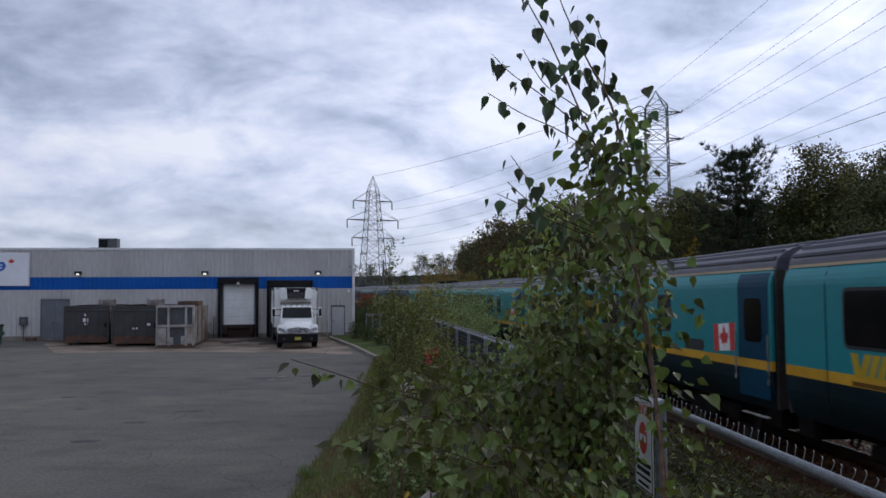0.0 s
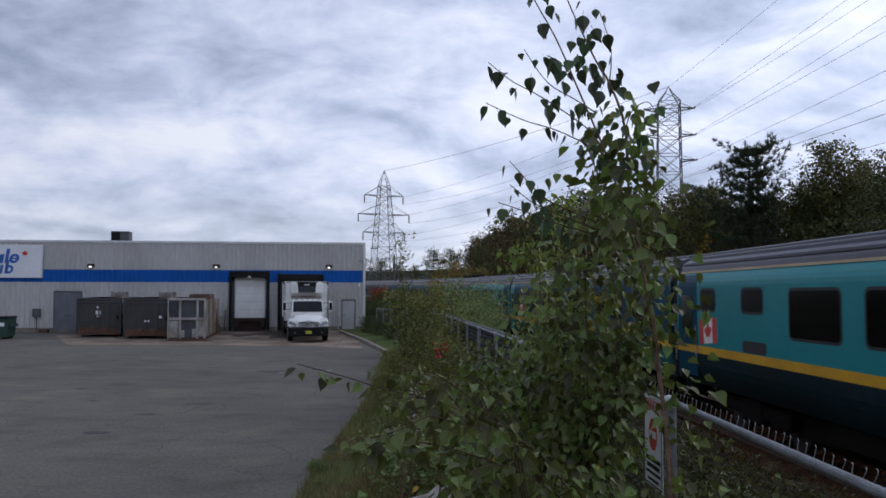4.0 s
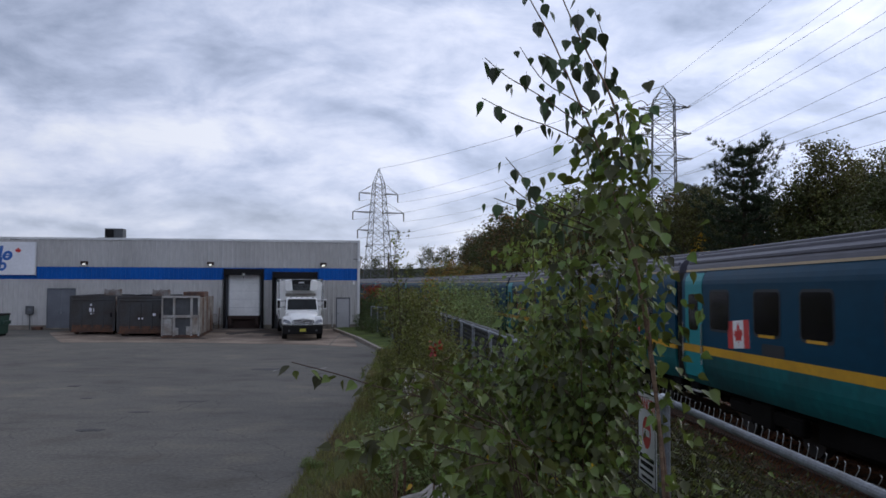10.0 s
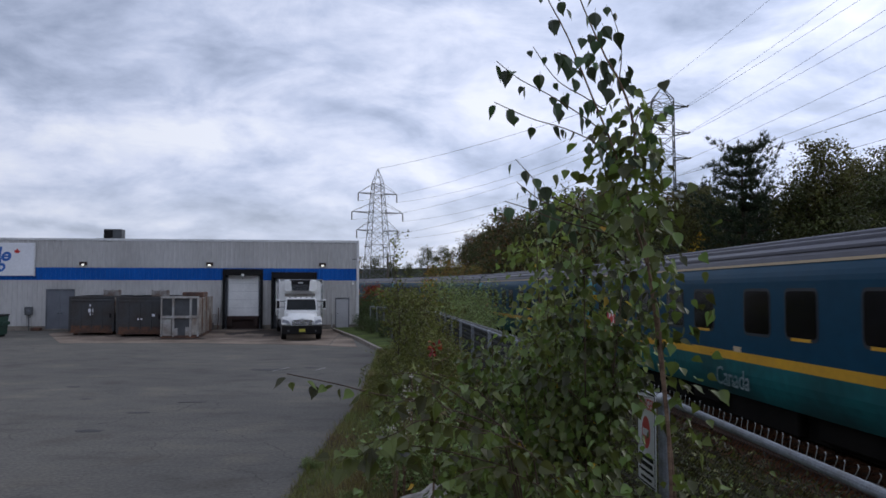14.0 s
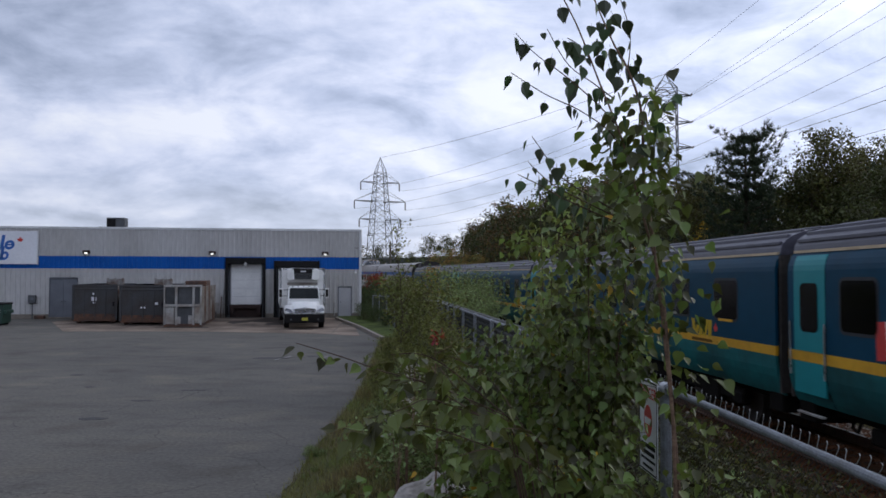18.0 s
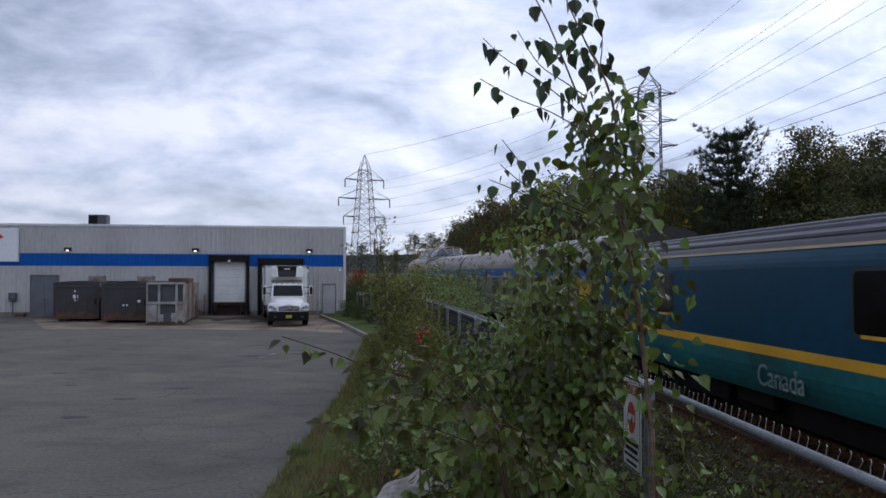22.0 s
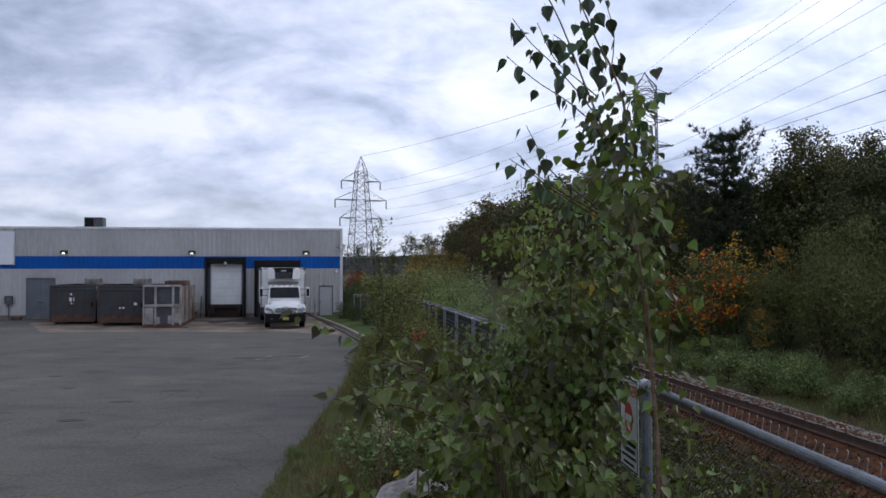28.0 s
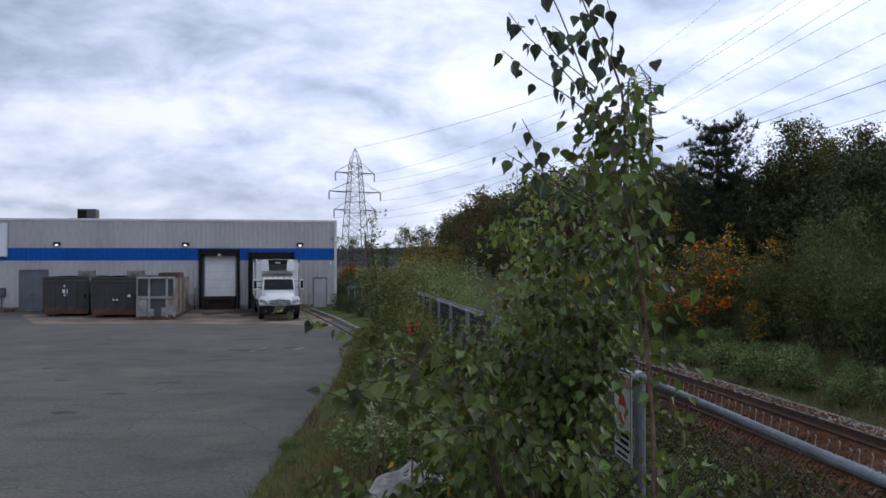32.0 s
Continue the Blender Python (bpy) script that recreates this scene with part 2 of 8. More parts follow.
M_GRASS = mat("grass_ground", (0.075, 0.085, 0.03), 0.95, var=0.35, scale=0.35, fine=9, bump=0.6, col2=(0.06, 0.045, 0.025), spec=0.1)
M_LAWN = mat("lawn", (0.072, 0.098, 0.024), 0.95, var=0.35, scale=0.8, fine=25, bump=0.6, spec=0.1)
M_CONCRETE = mat("apron_concrete", (0.245, 0.190, 0.145), 0.85, var=0.3, scale=0.45, fine=9, bump=0.2, col2=(0.095, 0.072, 0.056), spec=0.2)
M_KERB = mat("kerb_concrete", (0.255, 0.22, 0.18), 0.85, var=0.25, scale=2, fine=40, bump=0.25)
M_BALLAST = mat("rusty_ballast", (0.105, 0.044, 0.021), 0.95, var=0.45, scale=1.1, fine=14, bump=1.0, col2=(0.055, 0.028, 0.016), spec=0.04)
M_STONE = mat("ballast_stone", (0.33, 0.285, 0.24), 0.9, var=0.3, scale=2, fine=30, bump=0.4, rnd=0.45, island=True, spec=0.15)
M_STONE_RUST = mat("rusty_stone", (0.105, 0.046, 0.024), 0.95, var=0.3, scale=2, fine=30, bump=0.4, rnd=0.5, island=True, spec=0.04)
M_TIE = mat("creosoted_tie", (0.065, 0.038, 0.026), 0.95, var=0.3, scale=3, fine=40, bump=0.5, stretch=(1, 6, 6), rnd=0.3, spec=0.05)
M_RAIL = mat("rusty_rail", (0.10, 0.05, 0.032), 0.75, var=0.3, scale=5, fine=60, bump=0.2)
M_RAILTOP = mat("polished_railhead", (0.42, 0.42, 0.44), 0.28, 1.0, var=0.1, scale=3, fine=60, bump=0.02)
M_CLAD = mat("grey_cladding", (0.475, 0.465, 0.452), 0.55, var=0.10, scale=0.22, fine=5, bump=0.05, col2=(0.375, 0.362, 0.345), stretch=(1, 1, 0.35))
M_BLUE = mat("blue_band", (0.003, 0.10, 0.40), 0.55, var=0.1, scale=0.4, fine=6, bump=0.04, spec=0.2)
M_TRIMW = mat("roof_flashing", (0.62, 0.62, 0.62), 0.5, var=0.1, scale=0.6, fine=10, bump=0.05)
M_ROOF = mat("roof_membrane", (0.28, 0.28, 0.28), 0.9, var=0.15, scale=0.3, fine=10)
M_SIGN = mat("sign_board", (0.72, 0.73, 0.76), 0.45, var=0.05, scale=0.5, fine=8, bump=0.02)
M_SIGNBLUE = mat("sign_blue", (0.02, 0.12, 0.42), 0.45, var=0.06, scale=2, fine=10, bump=0.0)
M_RED = mat("signal_red", (0.55, 0.03, 0.025), 0.5, var=0.08, scale=2, fine=10, bump=0.0)
M_WHITE = mat("white_paint", (0.78, 0.78, 0.76), 0.4, var=0.06, scale=1.5, fine=12, bump=0.03)
M_GREYDOOR = mat("grey_door_paint", (0.13, 0.14, 0.16), 0.55, var=0.12, scale=1.0, fine=12, bump=0.06)
M_CREAMDOOR = mat("pale_door_paint", (0.40, 0.40, 0.41), 0.55, var=0.08, scale=1.0, fine=12, bump=0.05)
M_BLACK = mat("black_rubber", (0.014, 0.013, 0.013), 0.8, var=0.25, scale=3, fine=30, bump=0.15, spec=0.18)
M_RUST = mat("rusted_steel", (0.13, 0.062, 0.036), 0.85, var=0.4, scale=2.5, fine=22, bump=0.3, col2=(0.055, 0.034, 0.027))
M_BIN = mat("dark_container_paint", (0.042, 0.044, 0.047), 0.6, var=0.25, scale=1.3, fine=14, bump=0.15, col2=(0.034, 0.028, 0.025))
M_BINRIM = mat("worn_container_rim", (0.27, 0.26, 0.245), 0.7, var=0.3, scale=2.5, fine=20, bump=0.2, col2=(0.13, 0.075, 0.05))
M_BALER = mat("weathered_grey_panel", (0.36, 0.36, 0.345), 0.65, var=0.22, scale=1.4, fine=16, bump=0.12, col2=(0.22, 0.19, 0.165))
M_BALERDK = mat("dark_grille_panel", (0.075, 0.08, 0.086), 0.6, var=0.2, scale=2, fine=16, bump=0.15)
M_BALERRUST = mat("streaked_rusty_panel", (0.33, 0.31, 0.275), 0.75, var=0.3, scale=1.6, fine=12, bump=0.15, col2=(0.15, 0.085, 0.052), stretch=(1, 1, 0.35))
M_BROWN = mat("dock_bumper_brown", (0.034, 0.017, 0.013), 0.8, var=0.25, scale=2, fine=18, bump=0.2)
M_GREENBIN = mat("green_bin_paint", (0.015, 0.05, 0.035), 0.5, var=0.15, scale=2, fine=18, bump=0.06)
M_GALV = mat("galvanised_steel", (0.40, 0.42, 0.44), 0.5, 0.6, var=0.15, scale=6, fine=70, bump=0.1)
M_GALVPIPE = mat("weathered_pipe", (0.21, 0.228, 0.25), 0.7, 0.1, var=0.22, scale=14, fine=90, bump=0.25, col2=(0.15, 0.155, 0.16), spec=0.3)
M_WIRE = mat("fence_wire", (0.05, 0.052, 0.05), 0.7, 0.0, var=0.15, scale=6, fine=60, bump=0.0, spec=0.2)
M_KNUCKLE = mat("galvanised_wire_end", (0.28, 0.28, 0.27), 0.5, 0.2, var=0.15, scale=20, fine=90, bump=0.0)
M_LATTICE = mat("lattice_steel", (0.12, 0.125, 0.13), 0.6, 0.4, var=0.12, scale=0.6, fine=8, bump=0.0)
M_INSUL = mat("insulator", (0.12, 0.10, 0.10), 0.3, var=0.1, scale=4, fine=20, bump=0.0)
M_CABLE = mat("conductor", (0.13, 0.135, 0.14), 0.6, 0.3, var=0.05, scale=1, fine=5, bump=0.0)
M_WOODPOLE = mat("pole_wood", (0.13, 0.11, 0.09), 0.9, var=0.2, scale=2, fine=20, bump=0.2)
M_BARK = mat("bark", (0.085, 0.065, 0.05), 0.95, var=0.35, scale=3, fine=25, bump=0.7, stretch=(1, 1, 0.4), spec=0.15)
M_BIRCH = mat("young_birch_bark", (0.20, 0.13, 0.085), 0.75, var=0.3, scale=9, fine=60, bump=0.3, col2=(0.11, 0.065, 0.045), stretch=(1, 1, 2.5), spec=0.25)
M_TWIG = mat("dark_twig", (0.095, 0.06, 0.042), 0.8, var=0.25, scale=9, fine=60, bump=0.2, spec=0.2)
M_ROCK = mat("pale_rock", (0.36, 0.335, 0.31), 0.9, var=0.3, scale=2.2, fine=16, bump=0.8, col2=(0.18, 0.165, 0.145), spec=0.2)
M_LEAFB = leaf_mat("birch_leaf", (0.132, 0.162, 0.034), (0.088, 0.112, 0.026), rnd=0.7, hue=0.035, trans=0.35, rough=0.42, spec=0.42)
M_LEAFL = leaf_mat("light_birch_leaf", (0.215, 0.255, 0.056), (0.150, 0.184, 0.042), rnd=0.55, hue=0.03, trans=0.42, rough=0.46, spec=0.4)
# backlit copy of the birch leaf: silhouette shade against the sky in its colour
M_LEAFBO = leaf_mat("birch_leaf_silhouette", (0.050, 0.078, 0.028), (0.036, 0.058, 0.022), rnd=0.5, hue=0.03, trans=0.12, island=False, rough=0.42, spec=0.35)
# lit copy for low branches, coloured brighter than the silhouette leaves
M_LEAFLO = leaf_mat("birch_leaf_low_lit", (0.100, 0.112, 0.022), (0.058, 0.072, 0.017), rnd=0.7, hue=0.035, trans=0.28, island=False, rough=0.42, spec=0.38)
M_LEAFY = leaf_mat("yellowing_leaf", (0.60, 0.36, 0.03), (0.42, 0.29, 0.035), rnd=0.3, hue=0.02, trans=0.3)
M_LEAFG = leaf_mat("green_leaf", (0.075, 0.10, 0.03), (0.05, 0.072, 0.024), rnd=0.4, hue=0.025)
M_LEAFOL = leaf_mat("olive_leaf", (0.165, 0.168, 0.040), (0.115, 0.125, 0.034), rnd=0.45, hue=0.03)
M_LEAFO = leaf_mat("orange_leaf", (0.70, 0.16, 0.014), (0.52, 0.17, 0.018), rnd=0.35, hue=0.03)
M_LEAFAM = leaf_mat("amber_leaf", (0.55, 0.22, 0.02), (0.42, 0.20, 0.025), rnd=0.35, hue=0.03)
M_LEAFR = leaf_mat("red_leaf", (0.36, 0.03, 0.018), (0.22, 0.03, 0.02), rnd=0.35, hue=0.015)
M_LEAFBR = leaf_mat("rusty_leaf", (0.17, 0.085, 0.03), (0.10, 0.075, 0.03), rnd=0.4, hue=0.03)
M_WILLOW = leaf_mat("willow_leaf", (0.158, 0.172, 0.056), (0.106, 0.120, 0.040), rnd=0.4, hue=0.02)
M_NEEDLE = leaf_mat("pine_needle", (0.036, 0.053, 0.025), (0.025, 0.038, 0.019), rnd=0.35, hue=0.02, trans=0.1)
M_BLADE = leaf_mat("grass_blade", (0.17, 0.19, 0.05), (0.20, 0.155, 0.065), rnd=0.45, hue=0.03, trans=0.2)
M_HILL = mat("far_wooded_hill", (0.055, 0.06, 0.055), 1.0, var=0.3, scale=0.02, fine=0.15, bump=0.0, spec=0.0)


def asphalt_mat():
    m = mat("worn_asphalt", (0.113, 0.106, 0.093), 0.9, var=0.28, scale=0.16, fine=14, bump=0.45, col2=(0.086, 0.081, 0.072), spec=0.22)
    t = m.node_tree
    p = t.nodes["Principled BSDF"]
    base = p.inputs["Base Color"].links[0].from_socket
    co = t.nodes.new("ShaderNodeTexCoord").outputs["Object"]
    warp = t.nodes.new("ShaderNodeTexNoise")
    warp.inputs["Scale"].default_value, warp.inputs["Detail"].default_value = 0.8, 4
    t.links.new(co, warp.inputs["Vector"])
    addv = t.nodes.new("ShaderNodeVectorMath")
    addv.operation = "MULTIPLY_ADD"
    t.links.new(warp.outputs["Color"], addv.inputs[0])
    addv.inputs[1].default_value = (1.6, 1.6, 0)
    t.links.new(co, addv.inputs[2])
    vor = t.nodes.new("ShaderNodeTexVoronoi")
    vor.feature = "DISTANCE_TO_EDGE"
    vor.inputs["Scale"].default_value = 0.3
    t.links.new(addv.outputs[0], vor.inputs["Vector"])
    crack = ramp_into(t, vor.outputs["Distance"], ((0.0, (0.55, 0.55, 0.55)), (0.0035, (1, 1, 1))), "LINEAR")
    patch = t.nodes.new("ShaderNodeTexNoise")
    patch.inputs["Scale"].default_value, patch.inputs["Detail"].default_value = 0.55, 6
    t.links.new(co, patch.inputs["Vector"])
    stain = ramp_into(t, patch.outputs[0], ((0.30, (0.78, 0.76, 0.74)), (0.44, (1, 1, 1)), (0.54, (1, 1, 1)), (0.70, (1.25, 1.2, 1.12))), "LINEAR")
    lane = t.nodes.new("ShaderNodeMapping")
    lane.inputs["Scale"].default_value, lane.inputs["Rotation"].default_value = (0.5, 1.0, 1.0), (0, 0, 0.6)
    t.links.new(co, lane.inputs[0])
    streak = t.nodes.new("ShaderNodeTexNoise")
    streak.inputs["Scale"].default_value, streak.inputs["Detail"].default_value = 1.6, 7
    t.links.new(lane.outputs[0], streak.inputs["Vector"])
    scuff = ramp_into(t, streak.outputs[0], ((0.30, (0.80, 0.79, 0.78)), (0.45, (1.0, 1.0, 1.0)), (0.68, (1.12, 1.10, 1.07))), "LINEAR")
    for src in (crack, stain, scuff):
        mx = t.nodes.new("ShaderNodeMix")
        mx.data_type, mx.blend_type = "RGBA", "MULTIPLY"
        mx.inputs[0].default_value = 1.0
        t.links.new(base, mx.inputs[6])
        t.links.new(src, mx.inputs[7])
        base = mx.outputs[2]
    t.links.new(base, p.inputs["Base Color"])
    return m


M_ASPHALT = asphalt_mat()
# train finishes
M_TEAL = mat("teal_coach_paint", (0.014, 0.225, 0.245), 0.42, var=0.07, scale=0.5, fine=5, bump=0.02, spec=0.2, stretch=(1, 0.5, 1))
M_NAVY = mat("deep_blue_coach_paint", (0.0025, 0.046, 0.086), 0.46, var=0.12, scale=0.5, fine=5, bump=0.02, spec=0.10, stretch=(1, 0.5, 1))
# skirt teal and deep blue, each darker than on the side panels
M_TEALLOW = mat("teal_skirt_darker", (0.012, 0.115, 0.118), 0.5, var=0.18, scale=0.6, fine=6, bump=0.03, col2=(0.013, 0.062, 0.064), spec=0.12)
M_NAVYLOW = mat("deep_blue_skirt_darker", (0.005, 0.018, 0.023), 0.55, var=0.25, scale=0.6, fine=6, bump=0.03, spec=0.1)
M_YELLOW = mat("yellow_stripe", (0.62, 0.33, 0.012), 0.4, var=0.1, scale=0.7, fine=8, bump=0.02, col2=(0.50, 0.26, 0.015))
M_YLOGO = mat("yellow_emblem", (0.50, 0.33, 0.015), 0.5, var=0.08, scale=2, fine=8, bump=0.0, spec=0.2)
M_CREAM = mat("cream_gutter", (0.55, 0.42, 0.26), 0.5, var=0.1, scale=1, fine=10, bump=0.02)
M_RIBROOF = mat("grey_ribbed_roof", (0.066, 0.065, 0.088), 0.42, var=0.22, scale=0.5, fine=8, bump=0.04, stretch=(1, 0.3, 1))
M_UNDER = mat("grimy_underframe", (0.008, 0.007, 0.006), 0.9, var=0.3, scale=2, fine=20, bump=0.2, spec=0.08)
M_STEELW = mat("grimy_wheel_steel", (0.035, 0.03, 0.027), 0.7, 0.3, var=0.3, scale=3, fine=20, bump=0.1)
M_GLASS = mat("tinted_train_glass", (0.011, 0.010, 0.011), 0.08, var=0.35, scale=0.9, fine=3, bump=0.0, spec=0.16, rnd=0.8, hue=0.04)
M_GLASSG = glass_mat("green_tinted_glass", (0.035, 0.065, 0.06), 0.05)
M_GLASSD = glass_mat("dome_glass", (0.035, 0.045, 0.06), 0.04)
M_WFRAME = mat("window_gasket", (0.012, 0.013, 0.015), 0.6, var=0.1, scale=3, fine=20, bump=0.0)
M_STAIN = mat("fluted_stainless", (0.36, 0.34, 0.32), 0.36, 1.0, var=0.14, scale=0.7, fine=10, bump=0.03, col2=(0.27, 0.245, 0.225), stretch=(1, 0.3, 1))
M_STAINP = mat("smooth_stainless", (0.31, 0.29, 0.275), 0.44, 0.8, var=0.12, scale=0.6, fine=8, bump=0.03, col2=(0.24, 0.215, 0.195), stretch=(1, 0.4, 1))
M_BLUEBAND = mat("blue_letterboard", (0.002, 0.07, 0.27), 0.45, var=0.08, scale=0.6, fine=8, bump=0.02, spec=0.2)
M_WORD = mat("faded_lettering", (0.20, 0.25, 0.25), 0.6, var=0.35, scale=2.5, fine=14, bump=0.0, col2=(0.08, 0.14, 0.145), spec=0.1)
M_PRINT = mat("brown_lettering", (0.16, 0.075, 0.012), 0.6, var=0.2, scale=3, fine=20, bump=0.0, spec=0.1)
M_GRIME = mat("sooty_end_wall", (0.042, 0.036, 0.031), 0.75, var=0.3, scale=1.2, fine=14, bump=0.15)
M_BEIGE = mat("beige_panel", (0.60, 0.52, 0.42), 0.5, var=0.15, scale=2, fine=10, bump=0.02)
M_COPPER = mat("tan_dome_rim", (0.42, 0.29, 0.16), 0.45, 0.4, var=0.12, scale=2, fine=12, bump=0.03)
M_LAMPRED = glow_mat("red_marker_lamp", (1.0, 0.05, 0.03), 2.0)
M_LAMPW = glow_mat("wall_lamp_glow", (1.0, 0.98, 0.92), 1.0)
M_CHROME = mat("bright_metal", (0.6, 0.6, 0.62), 0.25, 1.0, var=0.05, scale=3, fine=30, bump=0.0)
M_HEADL = mat("headlamp_lens", (0.22, 0.23, 0.25), 0.12, 0.3, var=0.2, scale=6, fine=30, bump=0.02)
M_SHIELD = mat("windscreen", (0.012, 0.015, 0.016), 0.12, var=0.3, scale=0.9, fine=3, bump=0.0, spec=0.22)
M_PLATE = mat("plate_yellow", (0.45, 0.42, 0.05), 0.5, var=0.05, scale=5, fine=30, bump=0.0)
M_PAINTLINE = mat("road_marking", (0.26, 0.255, 0.24), 0.8, var=0.2, scale=3, fine=25, bump=0.1)

# ---- ground, lot and track ----
EDGE = ((-40, -2.0), (8, -1.75), (12, -1.55), (15, -1.4), (21, -0.98), (25, -0.88), (34, -0.75), (37.2, -0.62), (45, -2.0), (53.6, -3.9), (57, -4.3), (400, -4.3))


def track_of(table, y):
    for (a, p), (b, q) in zip(table, table[1:]):
        if y <= b:
            return lerp(p, q, max(0.0, min(1.0, (y - a) / (b - a))))
    return table[-1][1]


def edge_x(y):
    return track_of(EDGE, y)


FENCE_X = 1.6


def fence_top(y):
    return 2.41 - 0.0185 * max(0.0, y - 6.5)


def ramp01(a, b, v):
    t = max(0.0, min(1.0, (v - a) / (b - a)))
    return t * t * (3 - 2 * t)


def grade(y):
    """The line falls gently away from the viewer, then runs level."""
    y = max(-60.0, y)
    return -0.012 * (y - 13.5) if y < 28 else -0.174 - 0.012 * 14 * (1 - math.exp(-(y - 28) / 14))


def curve(y):
    """How far the line has swung to the left at y."""
    u = max(0.0, y - 8.2)
    return -0.000917 * u * u if u < 120 else -0.000917 * 120 * (2 * u - 120)


def ground_z(x, y):
    if abs(y) > 250 or abs(x) > 200:
        return -0.1
    e = edge_x(y)
    fb = max(0.12, fence_top(y) - 1.8) * ramp01(110, 60, y)
    mound = 0.85 * math.exp(-((x - 0.2) ** 2 / 10 + (y + 1.0) ** 2 / 12))
    if x < e:
        return -0.06 + mound * ramp01(-9, -3, x) * 0.6
    if x >= FENCE_X:
        x = max(FENCE_X, x - curve(y))
    if x < FENCE_X:
        z = lerp(-0.02, fb, ramp01(e, e + 2.4, x))
    elif x < 5.2:
        z = lerp(fb, -0.45, ramp01(FENCE_X + 0.2, 5.0, x))
    elif x < 10.8:
        z = -0.45
    else:
        z = lerp(-0.45, 0.75, ramp01(10.8, 19, x)) + 1.2 * ramp01(19, 60, x)
    wob = 0.07 * noise.noise((x * 0.9, y * 0.9, 0.3)) + 0.03 * noise.noise((x * 3.1, y * 3.1, 5.0))
    z += grade(y) * ramp01(3.0, 5.2, x) * ramp01(17.0, 10.8, x)
    return z + wob * (1 if x > e + 0.3 else 0.15) + mound


def sheet(name, xs, ys, zf, material, parent=None):
    verts = [(x, y, zf(x, y)) for y in ys for x in xs]
    n = len(xs)
    faces = [(j * n + i, j * n + i + 1, (j + 1) * n + i + 1, (j + 1) * n + i) for j in range(len(ys) - 1) for i in range(n - 1)]
    me = bpy.data.meshes.new(name)
    me.from_pydata(verts, [], faces)
    me.materials.append(material)
    for p in me.polygons:
        p.use_smooth = True
    return link(name, me, parent)


XS = [-3000, -1200, -500, -200, -90, -50, -30, -18, -10, -7] + [-5 + 0.4 * i for i in range(66)] + [24, 28, 34, 42, 55, 80, 130, 200, 500, 1200, 3000]
YS = [-1500, -500, -200, -80, -40, -25, -16] + [-12 + 0.6 * i for i in range(125)] + [66, 72, 80, 90, 100, 120, 145, 180, 230, 300, 500, 1000, 2000, 3500]
ground = tagged(sheet("ground", XS, YS, ground_z, M_GRASS), "rough grassy and weedy ground beside the rails", "ground", kind="structure")

# the asphalt lot, its edge crumbled a little
ys = [-40, -20, -8] + [0.5 * i for i in range(0, 113)] + [56.2]
rows_v, faces = [], []
for y in ys:
    e = edge_x(y) + 0.10 * noise.noise((0, y * 1.3, 9)) + 0.05 * noise.noise((0, y * 4.1, 2))
    rows_v.append([(-62, y, 0.0), (-40, y, 0.0), (-25, y, 0.0), (-12, y, 0.0), (-6, y, 0.0), (e - 1.0, y, 0.0), (e - 0.15, y, -0.004), (e, y, -0.02), (e + 0.02, y, -0.12)])
verts = [v for r in rows_v for v in r]
n = len(rows_v[0])
for j in range(len(ys) - 1):
    for i in range(n - 1):
        faces.append((j * n + i, j * n + i + 1, (j + 1) * n + i + 1, (j + 1) * n + i))
me = bpy.data.meshes.new("parking_lot")
me.from_pydata(verts, [], faces)
me.materials.append(M_ASPHALT)
lot = tagged(link("parking_lot", me), "worn cracked grey asphalt loading yard", "asphalt yard", kind="structure")

# concrete apron of slabs in front of the docks
apron = thing("apron", "stained concrete apron slabs before the loading docks", "concrete apron", kind="structure")


def apron_front(x):
    return 43.1 if x < -10.4 else lerp(43.1, 41.0, (x + 10.4) / 7.4)


ax = [-20.4, -16.8, -13.2, -9.6, -6.4, -3.2]
for a, b in zip(ax, ax[1:]):
    fa, fb = (50.6 if a < -20 else apron_front(a)), apron_front(b)
    bm = bmesh.new()
    k = 0.02
    plate(bm, [(a + k, fa, 0.0), (b - k, fb, 0.0), (b - k, 55.6 + 0.08 * b, 0.0), (a + k, 55.6 + 0.08 * a, 0.0)], (0, 0, 1), 0.007)
    part("concrete_slab", bm, M_CONCRETE, apron)
bm = bmesh.new()
plate(bm, [(-3.16, 41.0, 0.0), (-1.75, 39.9, 0.0), (-2.2, 45.6, 0.0), (-3.16, 49.0, 0.0)], (0, 0, 1), 0.007)
part("concrete_slab", bm, M_CONCRETE, apron)

# kerb stones curving to the building
kerb = thing("kerb", "pale concrete kerb at the lawn's edge", "kerb", kind="structure")
for i in range(12):
    y0, y1 = 37.4 + i * 1.36, 37.4 + (i + 1) * 1.36 - 0.03
    p, q = Vector((edge_x(y0), y0, 0)), Vector((edge_x(y1), y1, 0))
    d = (q - p).normalized()
    w = Vector((d.y, -d.x, 0))
    bm = bmesh.new()
    plate(bm, [p - w * 0.02 - Vector((0, 0, .06)), q - w * 0.02 - Vector((0, 0, .06)), q + w * 0.16 - Vector((0, 0, .06)), p + w * 0.16 - Vector((0, 0, .06))], (0, 0, 1), 0.2)
    part("kerb_stone", bm, M_KERB, kerb)
